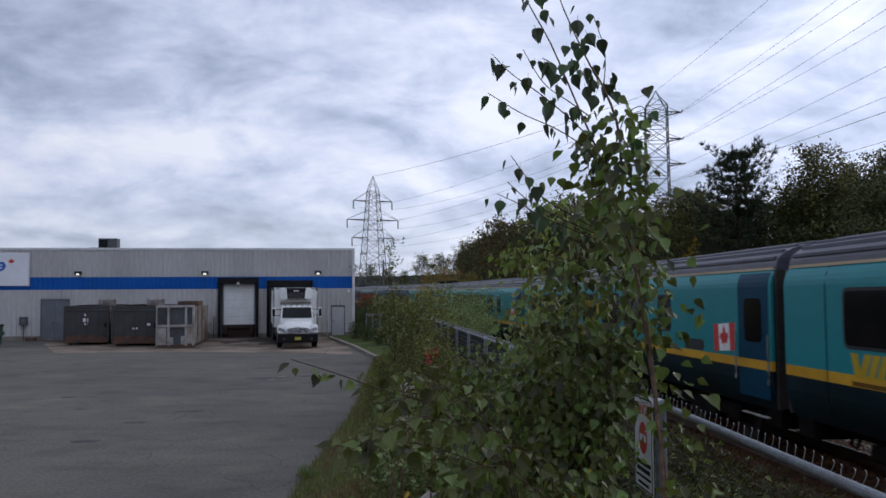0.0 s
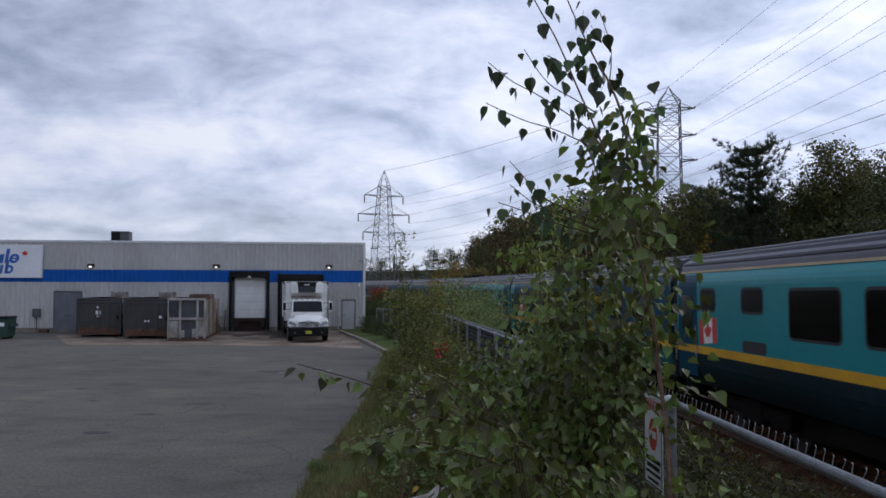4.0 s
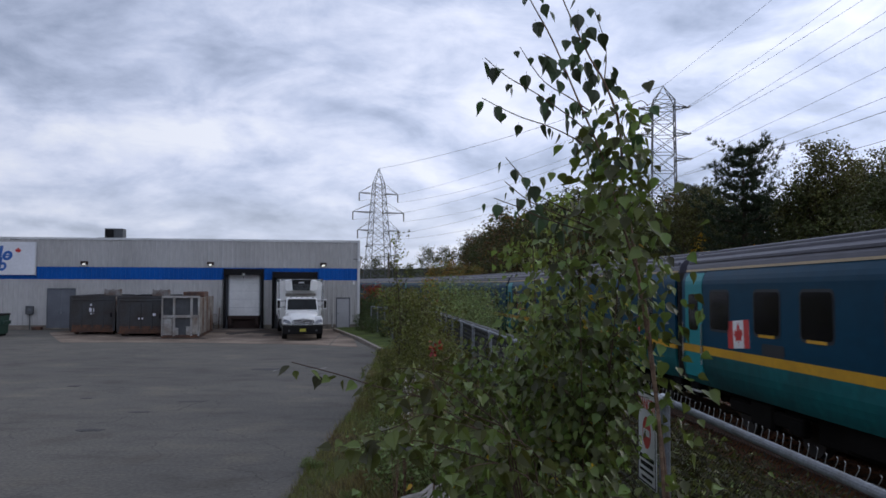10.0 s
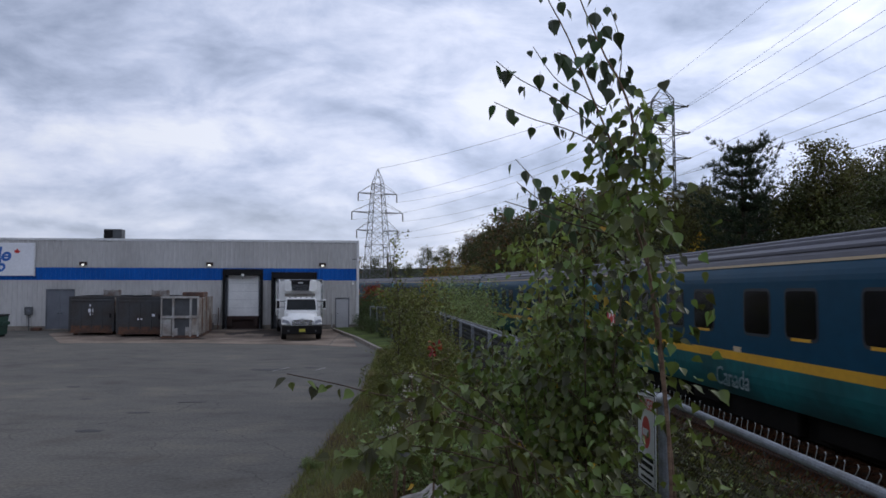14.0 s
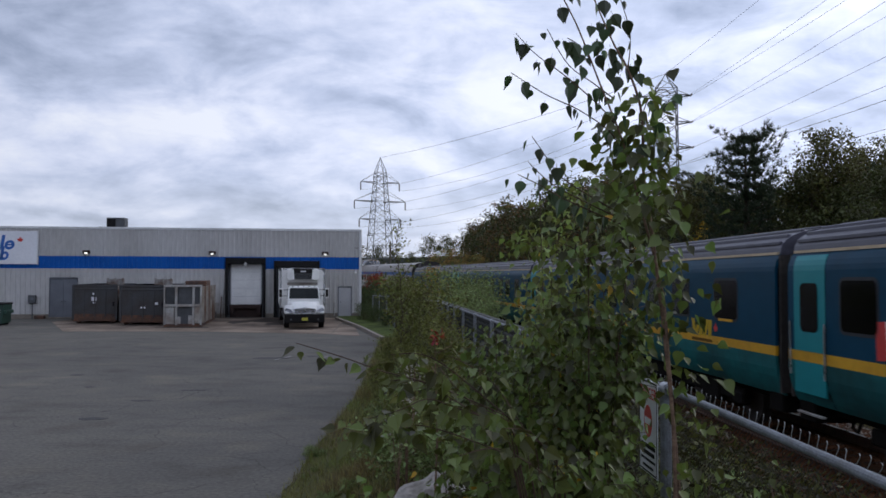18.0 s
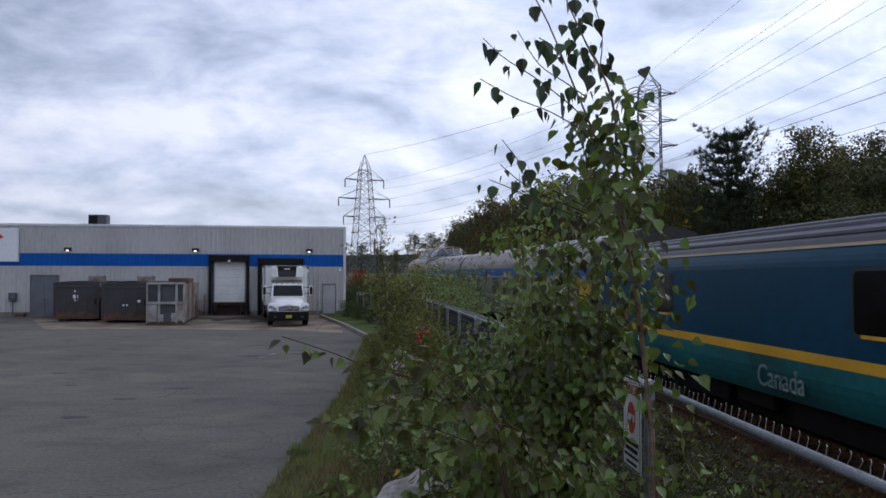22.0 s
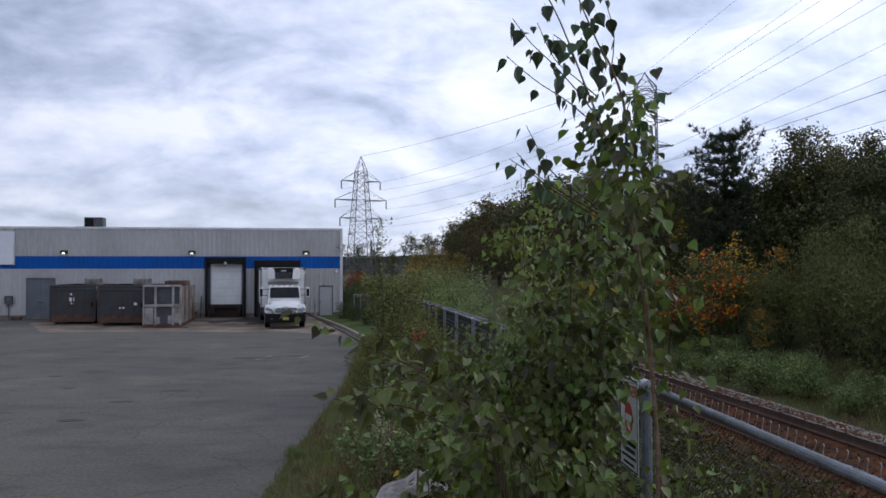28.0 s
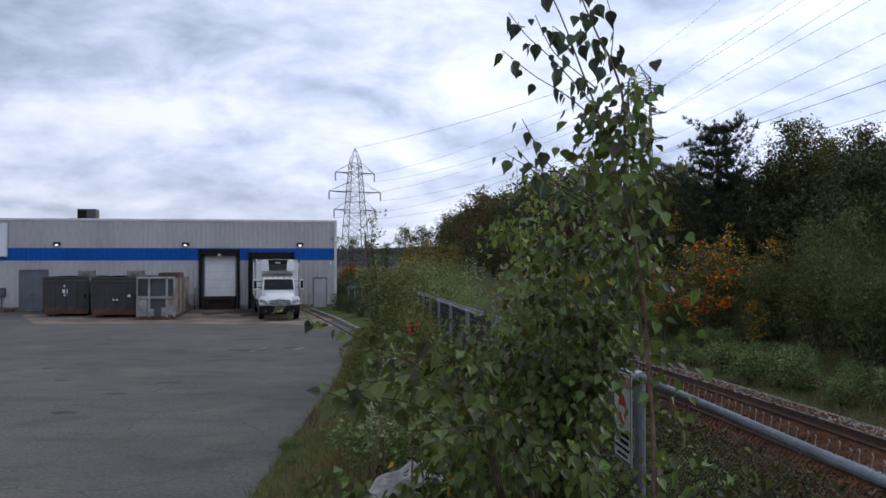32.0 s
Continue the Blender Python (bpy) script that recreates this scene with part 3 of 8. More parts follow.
# the lawn behind the kerb
lxs = [0.0, 0.25, 0.5, 0.75, 1.0]
lys = [37.6 + i * 0.9 for i in range(21)]
vv = [(lerp(edge_x(y) + 0.17, 1.4, u), y, 0.10 + 0.05 * u + 0.03 * noise.noise((u * 4, y, 1))) for y in lys for u in lxs]
ff = [(j * 5 + i, j * 5 + i + 1, (j + 1) * 5 + i + 1, (j + 1) * 5 + i) for j in range(20) for i in range(4)]
me = bpy.data.meshes.new("lawn")
me.from_pydata(vv, [], ff)
me.materials.append(M_LAWN)
tagged(link("lawn", me), "short mown grass beside the building's corner", "lawn", kind="structure")

# potholes, patches and faded marks on the asphalt
M_PATCH = mat("dark_asphalt_patch", (0.050, 0.048, 0.046), 0.9, var=0.25, scale=2, fine=25, bump=0.4)
for (x, y, rx, ry) in ((-6.3, 17.8, 0.30, 0.15), (-4.4, 29.8, 0.6, 0.3), (-6.0, 20.2, 0.25, 0.10), (-5.2, 21.9, 0.35, 0.08), (-3.0, 30.4, 0.25, 0.2), (-9.4, 25.2, 0.2, 0.12), (-8.1, 22.6, 0.16, 0.08), (-10.2, 21.0, 0.2, 0.1)):
    bm = bmesh.new()
    pts = []
    for k in range(18):
        a = 2 * math.pi * k / 18
        r = 1 + 0.35 * noise.noise((math.cos(a) * 1.4 + x, math.sin(a) * 1.4 + y, 3))
        pts.append((x + math.cos(a) * rx * r, y + math.sin(a) * ry * r, 0.001))
    plate(bm, pts, (0, 0, 1), 0.004)
    tagged(part("asphalt_patch", bm, M_PATCH, None), "dark tarred patch in the asphalt", "patch", kind="structure")
M_OIL = mat("oily_dock_stain", (0.055, 0.042, 0.034), 0.8, var=0.35, scale=1.2, fine=12, bump=0.2, spec=0.25)
for (x, y, rx, ry) in ((-7.4, 52.2, 1.5, 2.2), (-6.9, 49.0, 0.8, 1.1), (-5.0, 44.4, 0.9, 0.5), (-9.4, 50.6, 0.7, 1.3), (-11.6, 45.9, 1.5, 0.5), (-14.4, 47.7, 1.5, 0.45), (-17.6, 49.2, 1.4, 0.4)):
    pts = []
    for k in range(26):
        a = 2 * math.pi * k / 26
        r = 1 + 0.55 * noise.noise((math.cos(a) * 1.8 + x, math.sin(a) * 1.8 + y, 8))
        pts.append((x + math.cos(a) * rx * r, y + math.sin(a) * ry * r, 0.0085))
    tagged(part("oil_stain", plate(bmesh.new(), pts, (0, 0, 1), 0.002), M_OIL, None), "dark oily stain on the loading apron", "stain", kind="structure")
for (x, y, w, d, rz) in ((-4.0, 29.9, 0.08, 1.3, -18), (-2.6, 30.0, 0.07, 0.9, -18), (-23.0, 45.6, 0.12, 2.6, -30), (-15.0, 44.2, 0.1, 1.8, -60)):
    tagged(link("road_mark", mesh_from("road_mark", bbox(-w / 2, w / 2, -d / 2, d / 2, 0.0, 0.005), M_PAINTLINE), None, "", pose(x, y, 0, 0, 0, rz)), "worn white paint mark on the asphalt", "road marking", kind="structure")

# ---- railway track ----
TRACK_X, RAIL_Z = 7.9, 0.1
track = thing("railway_track", "rusty railway track on brown stained ballast", "railway track", kind="structure")


def bent(bm):
    """Lay straight track geometry along the curving, falling line."""
    for v in bm.verts:
        v.co.x, v.co.z = v.co.x + curve(v.co.y), v.co.z + grade(v.co.y)
    return bm


RAIL_CUTS = [-60, 0, 8] + [12 + 5 * i for i in range(24)] + [140, 160, 180, 200, 230, 260]
bm = bmesh.new()
prof = [(4.9, -0.6), (5.35, -0.30), (6.1, -0.09), (6.9, -0.10), (7.9, -0.11), (8.9, -0.10), (9.7, -0.09), (10.5, -0.32), (10.95, -0.6)]
ysb = [-60, -30, -10] + [0.5 * i for i in range(0, 140)] + [75, 80, 86, 92, 100, 110, 120, 140, 160, 180, 200, 230, 260]
rings = [[bm.verts.new((x, y, z + (0.03 * noise.noise((x * 2, y * 2, 0)) if z > -0.5 else 0))) for x, z in prof] for y in ysb]
for a, b in zip(rings, rings[1:]):
    for k in range(len(prof) - 1):
        bm.faces.new((a[k], a[k + 1], b[k + 1], b[k]))
part("ballast_bed", bent(bm), M_BALLAST, track, "rust-stained ballast bed", smooth=True)
for x in (-0.755, 0.755):
    cx = TRACK_X + x
    bm = bmesh.new()
    web = [(cx - 0.07, -0.075), (cx + 0.07, -0.075), (cx + 0.065, -0.06), (cx + 0.012, -0.045), (cx + 0.012, 0.055), (cx + 0.035, 0.065), (cx + 0.035, 0.092), (cx - 0.035, 0.092), (cx - 0.035, 0.065), (cx - 0.012, 0.055), (cx - 0.012, -0.045), (cx - 0.065, -0.06)]
    head = bmesh.new()
    for y0, y1 in zip(RAIL_CUTS, RAIL_CUTS[1:]):
        loft(bm, web, y0, y1)
        box(head, cx - 0.031, cx + 0.031, y0, y1, 0.0925, 0.1)
    rail = part("rail", bent(bm), M_RAIL, track, "rusty steel rail")
    part("rail_head", bent(head), M_RAILTOP, rail, "polished running surface")


def tie_mesh():
    return bbox(-1.3, 1.3, -0.11, 0.11, -0.17, 0.0, bevel=0.012)


for i in range(150):
    y = 1.0 + i * 0.55
    shared("tie", "sleeper", tie_mesh, M_TIE, track, "" if i else "dark creosoted wooden sleeper", pose(TRACK_X + curve(y) + random.uniform(-.03, .03), y, -0.104 + grade(y), 0, 0, random.uniform(-1, 1) + math.degrees(math.atan(0.00183 * max(0.0, y - 8.2)))))


def scatter_stones(name, n, xr, yr, zf, size, material, label, cat, seed):
    rng = np.random.default_rng(seed)
    base = np.array([(1, 0, 0), (-1, 0, 0), (0, 1, 0), (0, -1, 0), (0, 0, 0.8), (0, 0, -0.8)])
    tri = np.array([(0, 2, 4), (2, 1, 4), (1, 3, 4), (3, 0, 4), (2, 0, 5), (1, 2, 5), (3, 1, 5), (0, 3, 5)])
    xs, ysr = rng.uniform(*xr, n), yr[0] + (yr[1] - yr[0]) * rng.uniform(0, 1, n) ** 1.6
    V, F = [], []
    for i in range(n):
        s = size * rng.uniform(0.5, 1.3, 3)
        j = base * s * rng.uniform(0.7, 1.3, (6, 1))
        a = rng.uniform(0, 6.28)
        c, q = math.cos(a), math.sin(a)
        j = j @ np.array(((c, -q, 0), (q, c, 0), (0, 0, 1)))
        V.append(j + (xs[i] + curve(ysr[i]), ysr[i], zf(xs[i], ysr[i]) + size * 0.25))
        F.append(tri + 6 * i)
    me = bpy.data.meshes.new(name)
    me.from_pydata(np.concatenate(V).tolist(), [], np.concatenate(F).tolist())
    me.materials.append(material)
    return tagged(link(name, me), label, cat, kind="stuff")


def bed_z(x, y):
    for (a, p), (b, q) in zip(prof, prof[1:]):
        if a <= x <= b:
            return lerp(p, q, (x - a) / (b - a)) + grade(y)
    return -0.45 + grade(y)


scatter_stones("ballast_stones", 9000, (5.2, 9.2), (8, 60), bed_z, 0.028, M_STONE_RUST, "rust-brown crushed stone between the rails", "ballast", 3)
scatter_stones("shoulder_stones", 9000, (8.75, 10.9), (8, 70), bed_z, 0.034, M_STONE, "grey crushed stone on the track's far shoulder", "ballast", 4)

# ---- chain-link fence ----
fence = thing("chain_link_fence", "galvanised chain-link fence with a pipe top rail", "fence")


def fence_path(y):
    """x of the fence at y; it bends towards the building far off."""
    return FENCE_X if y < 33 else FENCE_X - 0.155 * (y - 33) ** 1.0


fence_ys = [0.4, 1.87, 4.87, 7.87, 10.87, 13.87, 16.87, 19.87, 22.87, 25.87, 28.87, 31.87, 34.87, 37.87, 40.87, 43.87, 46.87, 49.87, 52.87]
for a, b in zip(fence_ys, fence_ys[1:]):
    r = 0.0195
    bm = rod(bmesh.new(), (fence_path(a), a, fence_top(a)), (fence_path(b), b, fence_top(b)), r, n=12)
    part("top_rail", bm, M_GALVPIPE, fence, smooth=False)
for y in fence_ys[1:]:
    x, zt = fence_path(y) + 0.0, fence_top(y)
    bm = rod(bmesh.new(), (x, y, ground_z(x, y) - 0.1), (x, y, zt - 0.01), 0.034, n=12)
    post = part("post", bm, M_GALVPIPE, fence)
    bm = rod(bmesh.new(), (x, y - 0.04, zt), (x, y + 0.04, zt), 0.034, n=12)
    part("rail_cap", bm, M_GALV, post)


def chain_mesh(y0, y1, pitch, r, name, knuckle=False):
    """Woven zigzag wires between the ground and above the rail, with twisted barbs on top."""
    V, F, hooks = [], [], []

    def seg(p, q, r, hook=False):
        d = (q - p).normalized()
        s = d.cross(Vector((1, 0, 0))).normalized() * r
        t = Vector((r, 0, 0))
        k = len(V)
        for c in (p, q):
            V.extend([tuple(c + s), tuple(c - s * 0.5 + t), tuple(c - s * 0.5 - t)])
        for i in range(3):
            F.append((k + i, k + (i + 1) % 3, k + 3 + (i + 1) % 3, k + 3 + i))
            hooks.append(1 if hook else 0)

    n = int((y1 - y0) / pitch)
    for i in range(n):
        y = y0 + i * pitch
        x, zt = fence_path(y) + 0.032, fence_top(y) + 0.015
        zb = max(ground_z(x, y), zt - 1.78)
        m = int((zt - zb) / pitch)
        p = Vector((x, y, zt))
        for k in range(m):
            q = Vector((x + 0.004 * (1 if k % 2 else -1), y + (pitch if k % 2 == 0 else 0), zt - (k + 1) * pitch))
            seg(p, q, r)
            p = q
        if knuckle and i % 2:
            continue
        # the wire's end, hooked over above the rail
        h = 0.038 * random.uniform(0.8, 1.15)
        lean = random.uniform(-0.012, 0.012)
        top = Vector((x, y, zt))
        hook = [Vector((0, 0, -0.01)), Vector((0.002, lean - 0.008, h * 0.45)), Vector((0.004, lean - 0.011, h * 0.8)), Vector((0.006, lean - 0.004, h * 1.02)), Vector((0.008, lean + 0.006, h * 0.98))]
        for a, b in zip(hook, hook[1:]):
            seg(top + a, top + b, r * 1.35, True)
    me = bpy.data.meshes.new(name)
    me.from_pydata(V, [], F)
    me.materials.append(M_WIRE)
    me.materials.append(M_KNUCKLE)
    me.polygons.foreach_set("material_index", hooks)
    return tagged(link(name, me, fence), "woven galvanised wire mesh", kind="stuff")


chain_mesh(0.4, 9.0, 0.0345, 0.0014, "wire_mesh", True)
chain_mesh(9.0, 33.0, 0.042, 0.0030, "wire_mesh")
chain_mesh(33.0, 52.8, 0.075, 0.0018, "wire_mesh")

# ---- warning sign on the fence ----
sign = thing("warning_sign", "weathered white warning sign wired to the fence", "sign", pose(FENCE_X - 0.05, 5.05, 2.15) @ Matrix.Diagonal((1, 0.95, 1.15, 1)))
part("panel", bbox(-0.003, 0.003, -0.19, 0.19, -0.25, 0.25, bevel=0.002), M_SIGN, sign)
bm = bmesh.new()
for z0, z1, y0, y1 in ((0.235, 0.243, -0.18, 0.18), (-0.243, -0.235, -0.18, 0.18), (-0.24, 0.24, -0.182, -0.176), (-0.24, 0.24, 0.176, 0.182)):
    box(bm, -0.0052, -0.0032, y0, y1, z0, z1)
part("border", bm, M_BLACK, sign, "thin black border")
for k, (h, w) in enumerate(((0.03, 0.30), (0.03, 0.26), (0.022, 0.30), (0.022, 0.22))):
    part("text_bar", bbox(-0.0052, -0.0032, -w / 2, w / 2, -0.10 - k * 0.036 - h / 2, -0.10 - k * 0.036 + h / 2 - 0.008), M_BLACK, sign, "unreadable line of small print")
bm = bmesh.new()
ring = [(-0.0045, math.cos(a) * 0.085, 0.03 + math.sin(a) * 0.085) for a in (2 * math.pi * k / 24 for k in range(24))]
plate(bm, ring, (1, 0, 0), 0.0012)
part("red_disc", bm, M_RED, sign, "round red symbol")
part("white_bar", bbox(-0.0062, -0.0046, -0.065, 0.065, 0.012, 0.048), M_SIGN, sign)
cu = bpy.data.curves.new("warning_word", "FONT")
cu.body, cu.size, cu.align_x, cu.align_y = "DANGER", 0.085, "CENTER", "CENTER"
cu.extrude = 0.0008
cu.materials.append(M_RED)
link("warning_word", cu, sign, "red capital letters", pose(-0.0046, 0, 0.178, 90, 0, -90))

# ---- warehouse ----
WALL_A = math.degrees(math.atan(0.08))
shop = thing("warehouse", "long low grey corrugated metal warehouse with a blue band", "building", pose(-2.383, 55.87, 0, 0, 0, WALL_A))
LEN, TOP, DEEP = 46.0, 5.85, 32.0
P = 0.30


def ribbed(u0, u1, z0, z1, y0=0.0):
    """Trapezoid-ribbed cladding from u0 to u1 (metres left of the corner), standing 35 mm proud at its ribs."""
    bm = bmesh.new()
    xs = []
    k = math.floor(u0 / P)
    while k * P < u1:
        for o, y in ((0.0, 0.0), (0.17, 0.0), (0.195, -0.05), (0.275, -0.05)):
            u = k * P + o
            if u0 < u < u1:
                xs.append((u, y))
        k += 1
    xs = [(u0, xs[0][1])] + xs + [(u1, xs[-1][1])]
    pr = [(-u, y0 + y) for u, y in xs] + [(-u1, y0 + 0.06), (-u0, y0 + 0.06)]
    a = [bm.verts.new((x, y, z0)) for x, y in pr]
    b = [bm.verts.new((x, y, z1)) for x, y in pr]
    n = len(pr)
    for i in range(n):
        bm.faces.new((a[i], a[(i + 1) % n], b[(i + 1) % n], b[i]))
    bm.faces.new(a)
    bm.faces.new(b[::-1])
    return bm


D1, D2, MD, GD = (6.24, 8.81, 3.94), (2.74, 5.70, 3.75), (0.59, 1.52, 2.05), (18.02, 19.76, 2.62)
for u0, u1 in ((0.0, MD[0]), (MD[1], D2[0]), (D2[1], D1[0]), (D1[1], GD[0]), (GD[1], LEN)):
    part("wall_panel", ribbed(u0, u1, 0.28, 3.2), M_CLAD, shop, "grey ribbed cladding")
part("wall_panel", ribbed(MD[0], MD[1], MD[2] + 0.02, 3.2), M_CLAD, shop)
part("wall_panel", ribbed(GD[0], GD[1], GD[2] + 0.02, 3.2), M_CLAD, shop)
for u0, u1 in ((0.0, D2[0]), (D2[1], D1[0]), (D1[1], LEN)):
    part("blue_band", ribbed(u0, u1, 3.2, 4.0, -0.002), M_BLUE, shop, "blue painted band")
part("blue_band", ribbed(D2[0], D2[1], D2[2], 4.0, -0.002), M_BLUE, shop)
part("blue_band", ribbed(D1[0], D1[1], D1[2], 4.0, -0.002), M_BLUE, shop)
part("wall_panel", ribbed(0.0, LEN, 4.0, TOP - 0.12), M_CLAD, shop)
for u0, u1 in ((0.0, MD[0]), (MD[1], D2[0]), (D2[1], D1[0]), (D1[1], GD[0]), (GD[1], LEN)):
    part("plinth", bbox(-u1, -u0, 0.0, 0.2, -0.1, 0.28), M_KERB, shop, "low concrete plinth")
part("roof_flashing", bbox(-LEN - 0.05, 0.05, -0.07, 0.1, TOP - 0.12, TOP + 0.03, bevel=0.01), M_TRIMW, shop, "pale metal roof edge")
bm = bmesh.new()
box(bm, -LEN, 0, DEEP - 0.2, DEEP, 0, TOP)
box(bm, -LEN, -LEN + 0.2, 0.2, DEEP - 0.2, 0, TOP)
part("rear_wall", bm, M_CLAD, shop)
bm = ribbed(0.2, DEEP - 0.2, 0.0, TOP - 0.12)
bmesh.ops.rotate(bm, verts=bm.verts[:], cent=(0, 0, 0), matrix=Matrix.Rotation(radians(-90), 3, "Z"))
bmesh.ops.scale(bm, verts=bm.verts[:], vec=(-1, 1, 1))
part("side_wall", bm, M_CLAD, shop)
part("corner_trim", bbox(-0.12, 0.012, -0.045, -0.036, 0.0, TOP - 0.12), M_TRIMW, shop)
part("roof", bbox(-LEN, 0, 0.1, DEEP, TOP - 0.25, TOP - 0.02), M_ROOF, shop, "flat grey roof")
part("corner_trim", bbox(0.0005, 0.05, -0.05, 0.10, 0.0, TOP - 0.13), M_TRIMW, shop)


def dock(u0, u1, top, open_truck):
    d = thing("loading_dock", "loading dock with a black shelter frame" + (", a truck backed into it" if open_truck else " and a white overhead door"), "loading dock", shop.matrix_basis.copy(), "docks of the warehouse")
    w = 0.13
    for a, b in ((u0, u0 + w), (u1 - w, u1)):
        part("shelter_side", bbox(-b, -a, -0.28, 0.1, 0.05, top, bevel=0.02), M_BLACK, d, "black rubber shelter side")
    part("shelter_head", bbox(-u1 + w, -u0 - w, -0.30, 0.1, top - 0.42, top - 0.01, bevel=0.03), M_BLACK, d, "black rubber head curtain")
    part("recess_wall", bbox(-u1, -u0, 0.42, 0.5, -0.1, top), M_GREYDOOR, d)
    if not open_truck:
        a, b = u0 + 0.26, u1 - 0.26
        z0, z1 = 0.86, top - 0.40
        door = part("overhead_door", bbox(-b, -a, 0.30, 0.36, z0, z1), M_WHITE, d, "white sectional overhead door")
        for k in range(1, 5):
            z = z0 + (z1 - z0) * k / 5
            part("door_seam", bbox(-b, -a, 0.292, 0.30, z - 0.012, z + 0.012), M_TRIMW, door)
        for k in (a + 0.04, b - 0.04):
            part("door_track", bbox(-k - 0.03, -k + 0.03, 0.22, 0.3, z0, z1), M_GALV, d)
        part("dock_leveller", bbox(-b, -a, -0.1, 0.36, 0.62, 0.85, bevel=0.02), M_BROWN, d, "rust-brown dock lip")
        part("pit_wall", bbox(-b, -a, 0.1, 0.36, -0.05, 0.62), M_BROWN, d)
        for k in (a + 0.05, b - 0.3):
            part("bumper", bbox(-k - 0.25, -k, -0.2, 0.1, 0.25, 0.8, bevel=0.02), M_BROWN, d, "worn dock bumper")
        l = thing("dock_lamp", "small white dock lamp hung under the shelter", "lamp", shop.matrix_basis @ pose(-(u0 + u1) / 2, -0.33, top - 0.34))
        part("lamp_head", rod(bmesh.new(), (0, 0, 0), (0.02, -0.16, -0.06), 0.05, 0.10, 12), M_WHITE, l)
        part("lamp_arm", rod(bmesh.new(), (0, 0, 0), (0, 0.04, -0.3), 0.015), M_BLACK, l)
    return d


dock(*D1, False)
dock(*D2, True)

WALL_M = shop.matrix_basis.copy()


def wall_door(name, label, u0, u1, h, z0, material, double, surround=None):
    d = thing(name, label, "door", WALL_M, kind="")
    part("frame", bbox(-u1, -u1 + 0.06, -0.05, 0.1, z0, h, bevel=0.006), surround or material, d)
    part("frame", bbox(-u0 - 0.06, -u0, -0.05, 0.1, z0, h, bevel=0.006), surround or material, d)
    part("frame", bbox(-u1 + 0.06, -u0 - 0.06, -0.05, 0.1, h - 0.06, h, bevel=0.006), surround or material, d)
    mids = [u0 + 0.06, (u0 + u1) / 2, u1 - 0.06] if double else [u0 + 0.06, u1 - 0.06]
    for a, b in zip(mids, mids[1:]):
        leaf = part("door_leaf", bbox(-b + 0.006, -a - 0.006, -0.008, 0.04, z0 + 0.02, h - 0.066, bevel=0.005), material, d)
        part("handle", bbox(-(a + 0.14 if double and a > u0 + 0.1 else b - 0.06), -(a + 0.06 if double and a > u0 + 0.1 else b - 0.14), -0.06, -0.008, z0 + 0.98, z0 + 1.03), M_CHROME, leaf)
    part("threshold", bbox(-u1, -u0, -0.06, 0.12, z0 - 0.06, z0 + 0.02), M_KERB, d)
    return d


wall_door("side_door", "pale grey steel side door in the warehouse wall", *MD, 0.02, M_CREAMDOOR, False, M_GREYDOOR)
wall_door("double_door", "dark grey double steel door in the warehouse wall", *GD, 0.08, M_GREYDOOR, True)

for u in (17.5, 9.66, 2.37):
    l = thing("wall_lamp", "small lit wall pack lamp above the blue band", "lamp", WALL_M @ pose(-u, -0.04, 4.17), "wall lamps of the warehouse")
    part("housing", bbox(-0.22, 0.22, -0.20, 0.0, -0.02, 0.20, bevel=0.03), M_BROWN, l)
    part("lens", bbox(-0.085, 0.085, -0.225, -0.19, -0.04, 0.06, bevel=0.02), M_LAMPW, l, "glowing white lens")

board = thing("shop_sign", "white sign board with blue slanted lettering shapes and a red leaf", "sign", WALL_M)
part("board", bbox(-26.4, -20.47, -0.16, -0.05, 3.46, 5.55, bevel=0.015), M_SIGN, board)
part("board_edge", bbox(-20.47, -20.42, -0.17, -0.05, 3.44, 5.57), M_TRIMW, board)


def slant(x, z, w, h, sh=0.16):
    """A leaning bar with its foot at x, z."""
    return [(x, z), (x + w, z), (x + w + sh * h, z + h), (x + sh * h, z + h)]


def sign_shape(pts, material, name):
    part(name, plate(bmesh.new(), [(x, -0.172, z) for x, z in pts], (0, 1, 0), 0.01), material, board)


def ring_shape(cx, cz, rx, rz, t, material, name):
    bm = bmesh.new()
    loops = []
    for y, f in ((-0.162, 1), (-0.172, 1), (-0.172, t), (-0.162, t)):
        loops.append([bm.verts.new((cx + math.cos(q) * rx * f + 0.16 * math.sin(q) * rz * f, y, cz + math.sin(q) * rz * f)) for q in (2 * math.pi * k / 20 for k in range(20))])
    for u, v in zip(loops, loops[1:] + loops[:1]):
        for k in range(20):
            bm.faces.new((u[k], u[(k + 1) % 20], v[(k + 1) % 20], v[k]))
    part(name, bm, material, board)


for cx in (-25.1, -24.1, -23.12):
    ring_shape(cx, 4.68, 0.27, 0.29, 0.45, M_SIGNBLUE, "blue_ring")
sign_shape(slant(-22.72, 4.38, 0.2, 0.92), M_SIGNBLUE, "blue_bar")
sign_shape(slant(-22.98, 4.38, 0.17, 0.58), M_SIGNBLUE, "blue_bar")
ring_shape(-22.13, 4.68, 0.30, 0.30, 0.45, M_SIGNBLUE, "blue_ring")
sign_shape([(-22.38, 4.64), (-21.88, 4.64), (-21.88, 4.74), (-22.38, 4.74)], M_SIGNBLUE, "blue_bar")
sign_shape(slant(-23.75, 3.72, 0.18, 0.86), M_SIGNBLUE, "blue_bar")
sign_shape(slant(-23.42, 3.72, 0.17, 0.55), M_SIGNBLUE, "blue_bar")
sign_shape(slant(-23.02, 3.72, 0.17, 0.55), M_SIGNBLUE, "blue_bar")
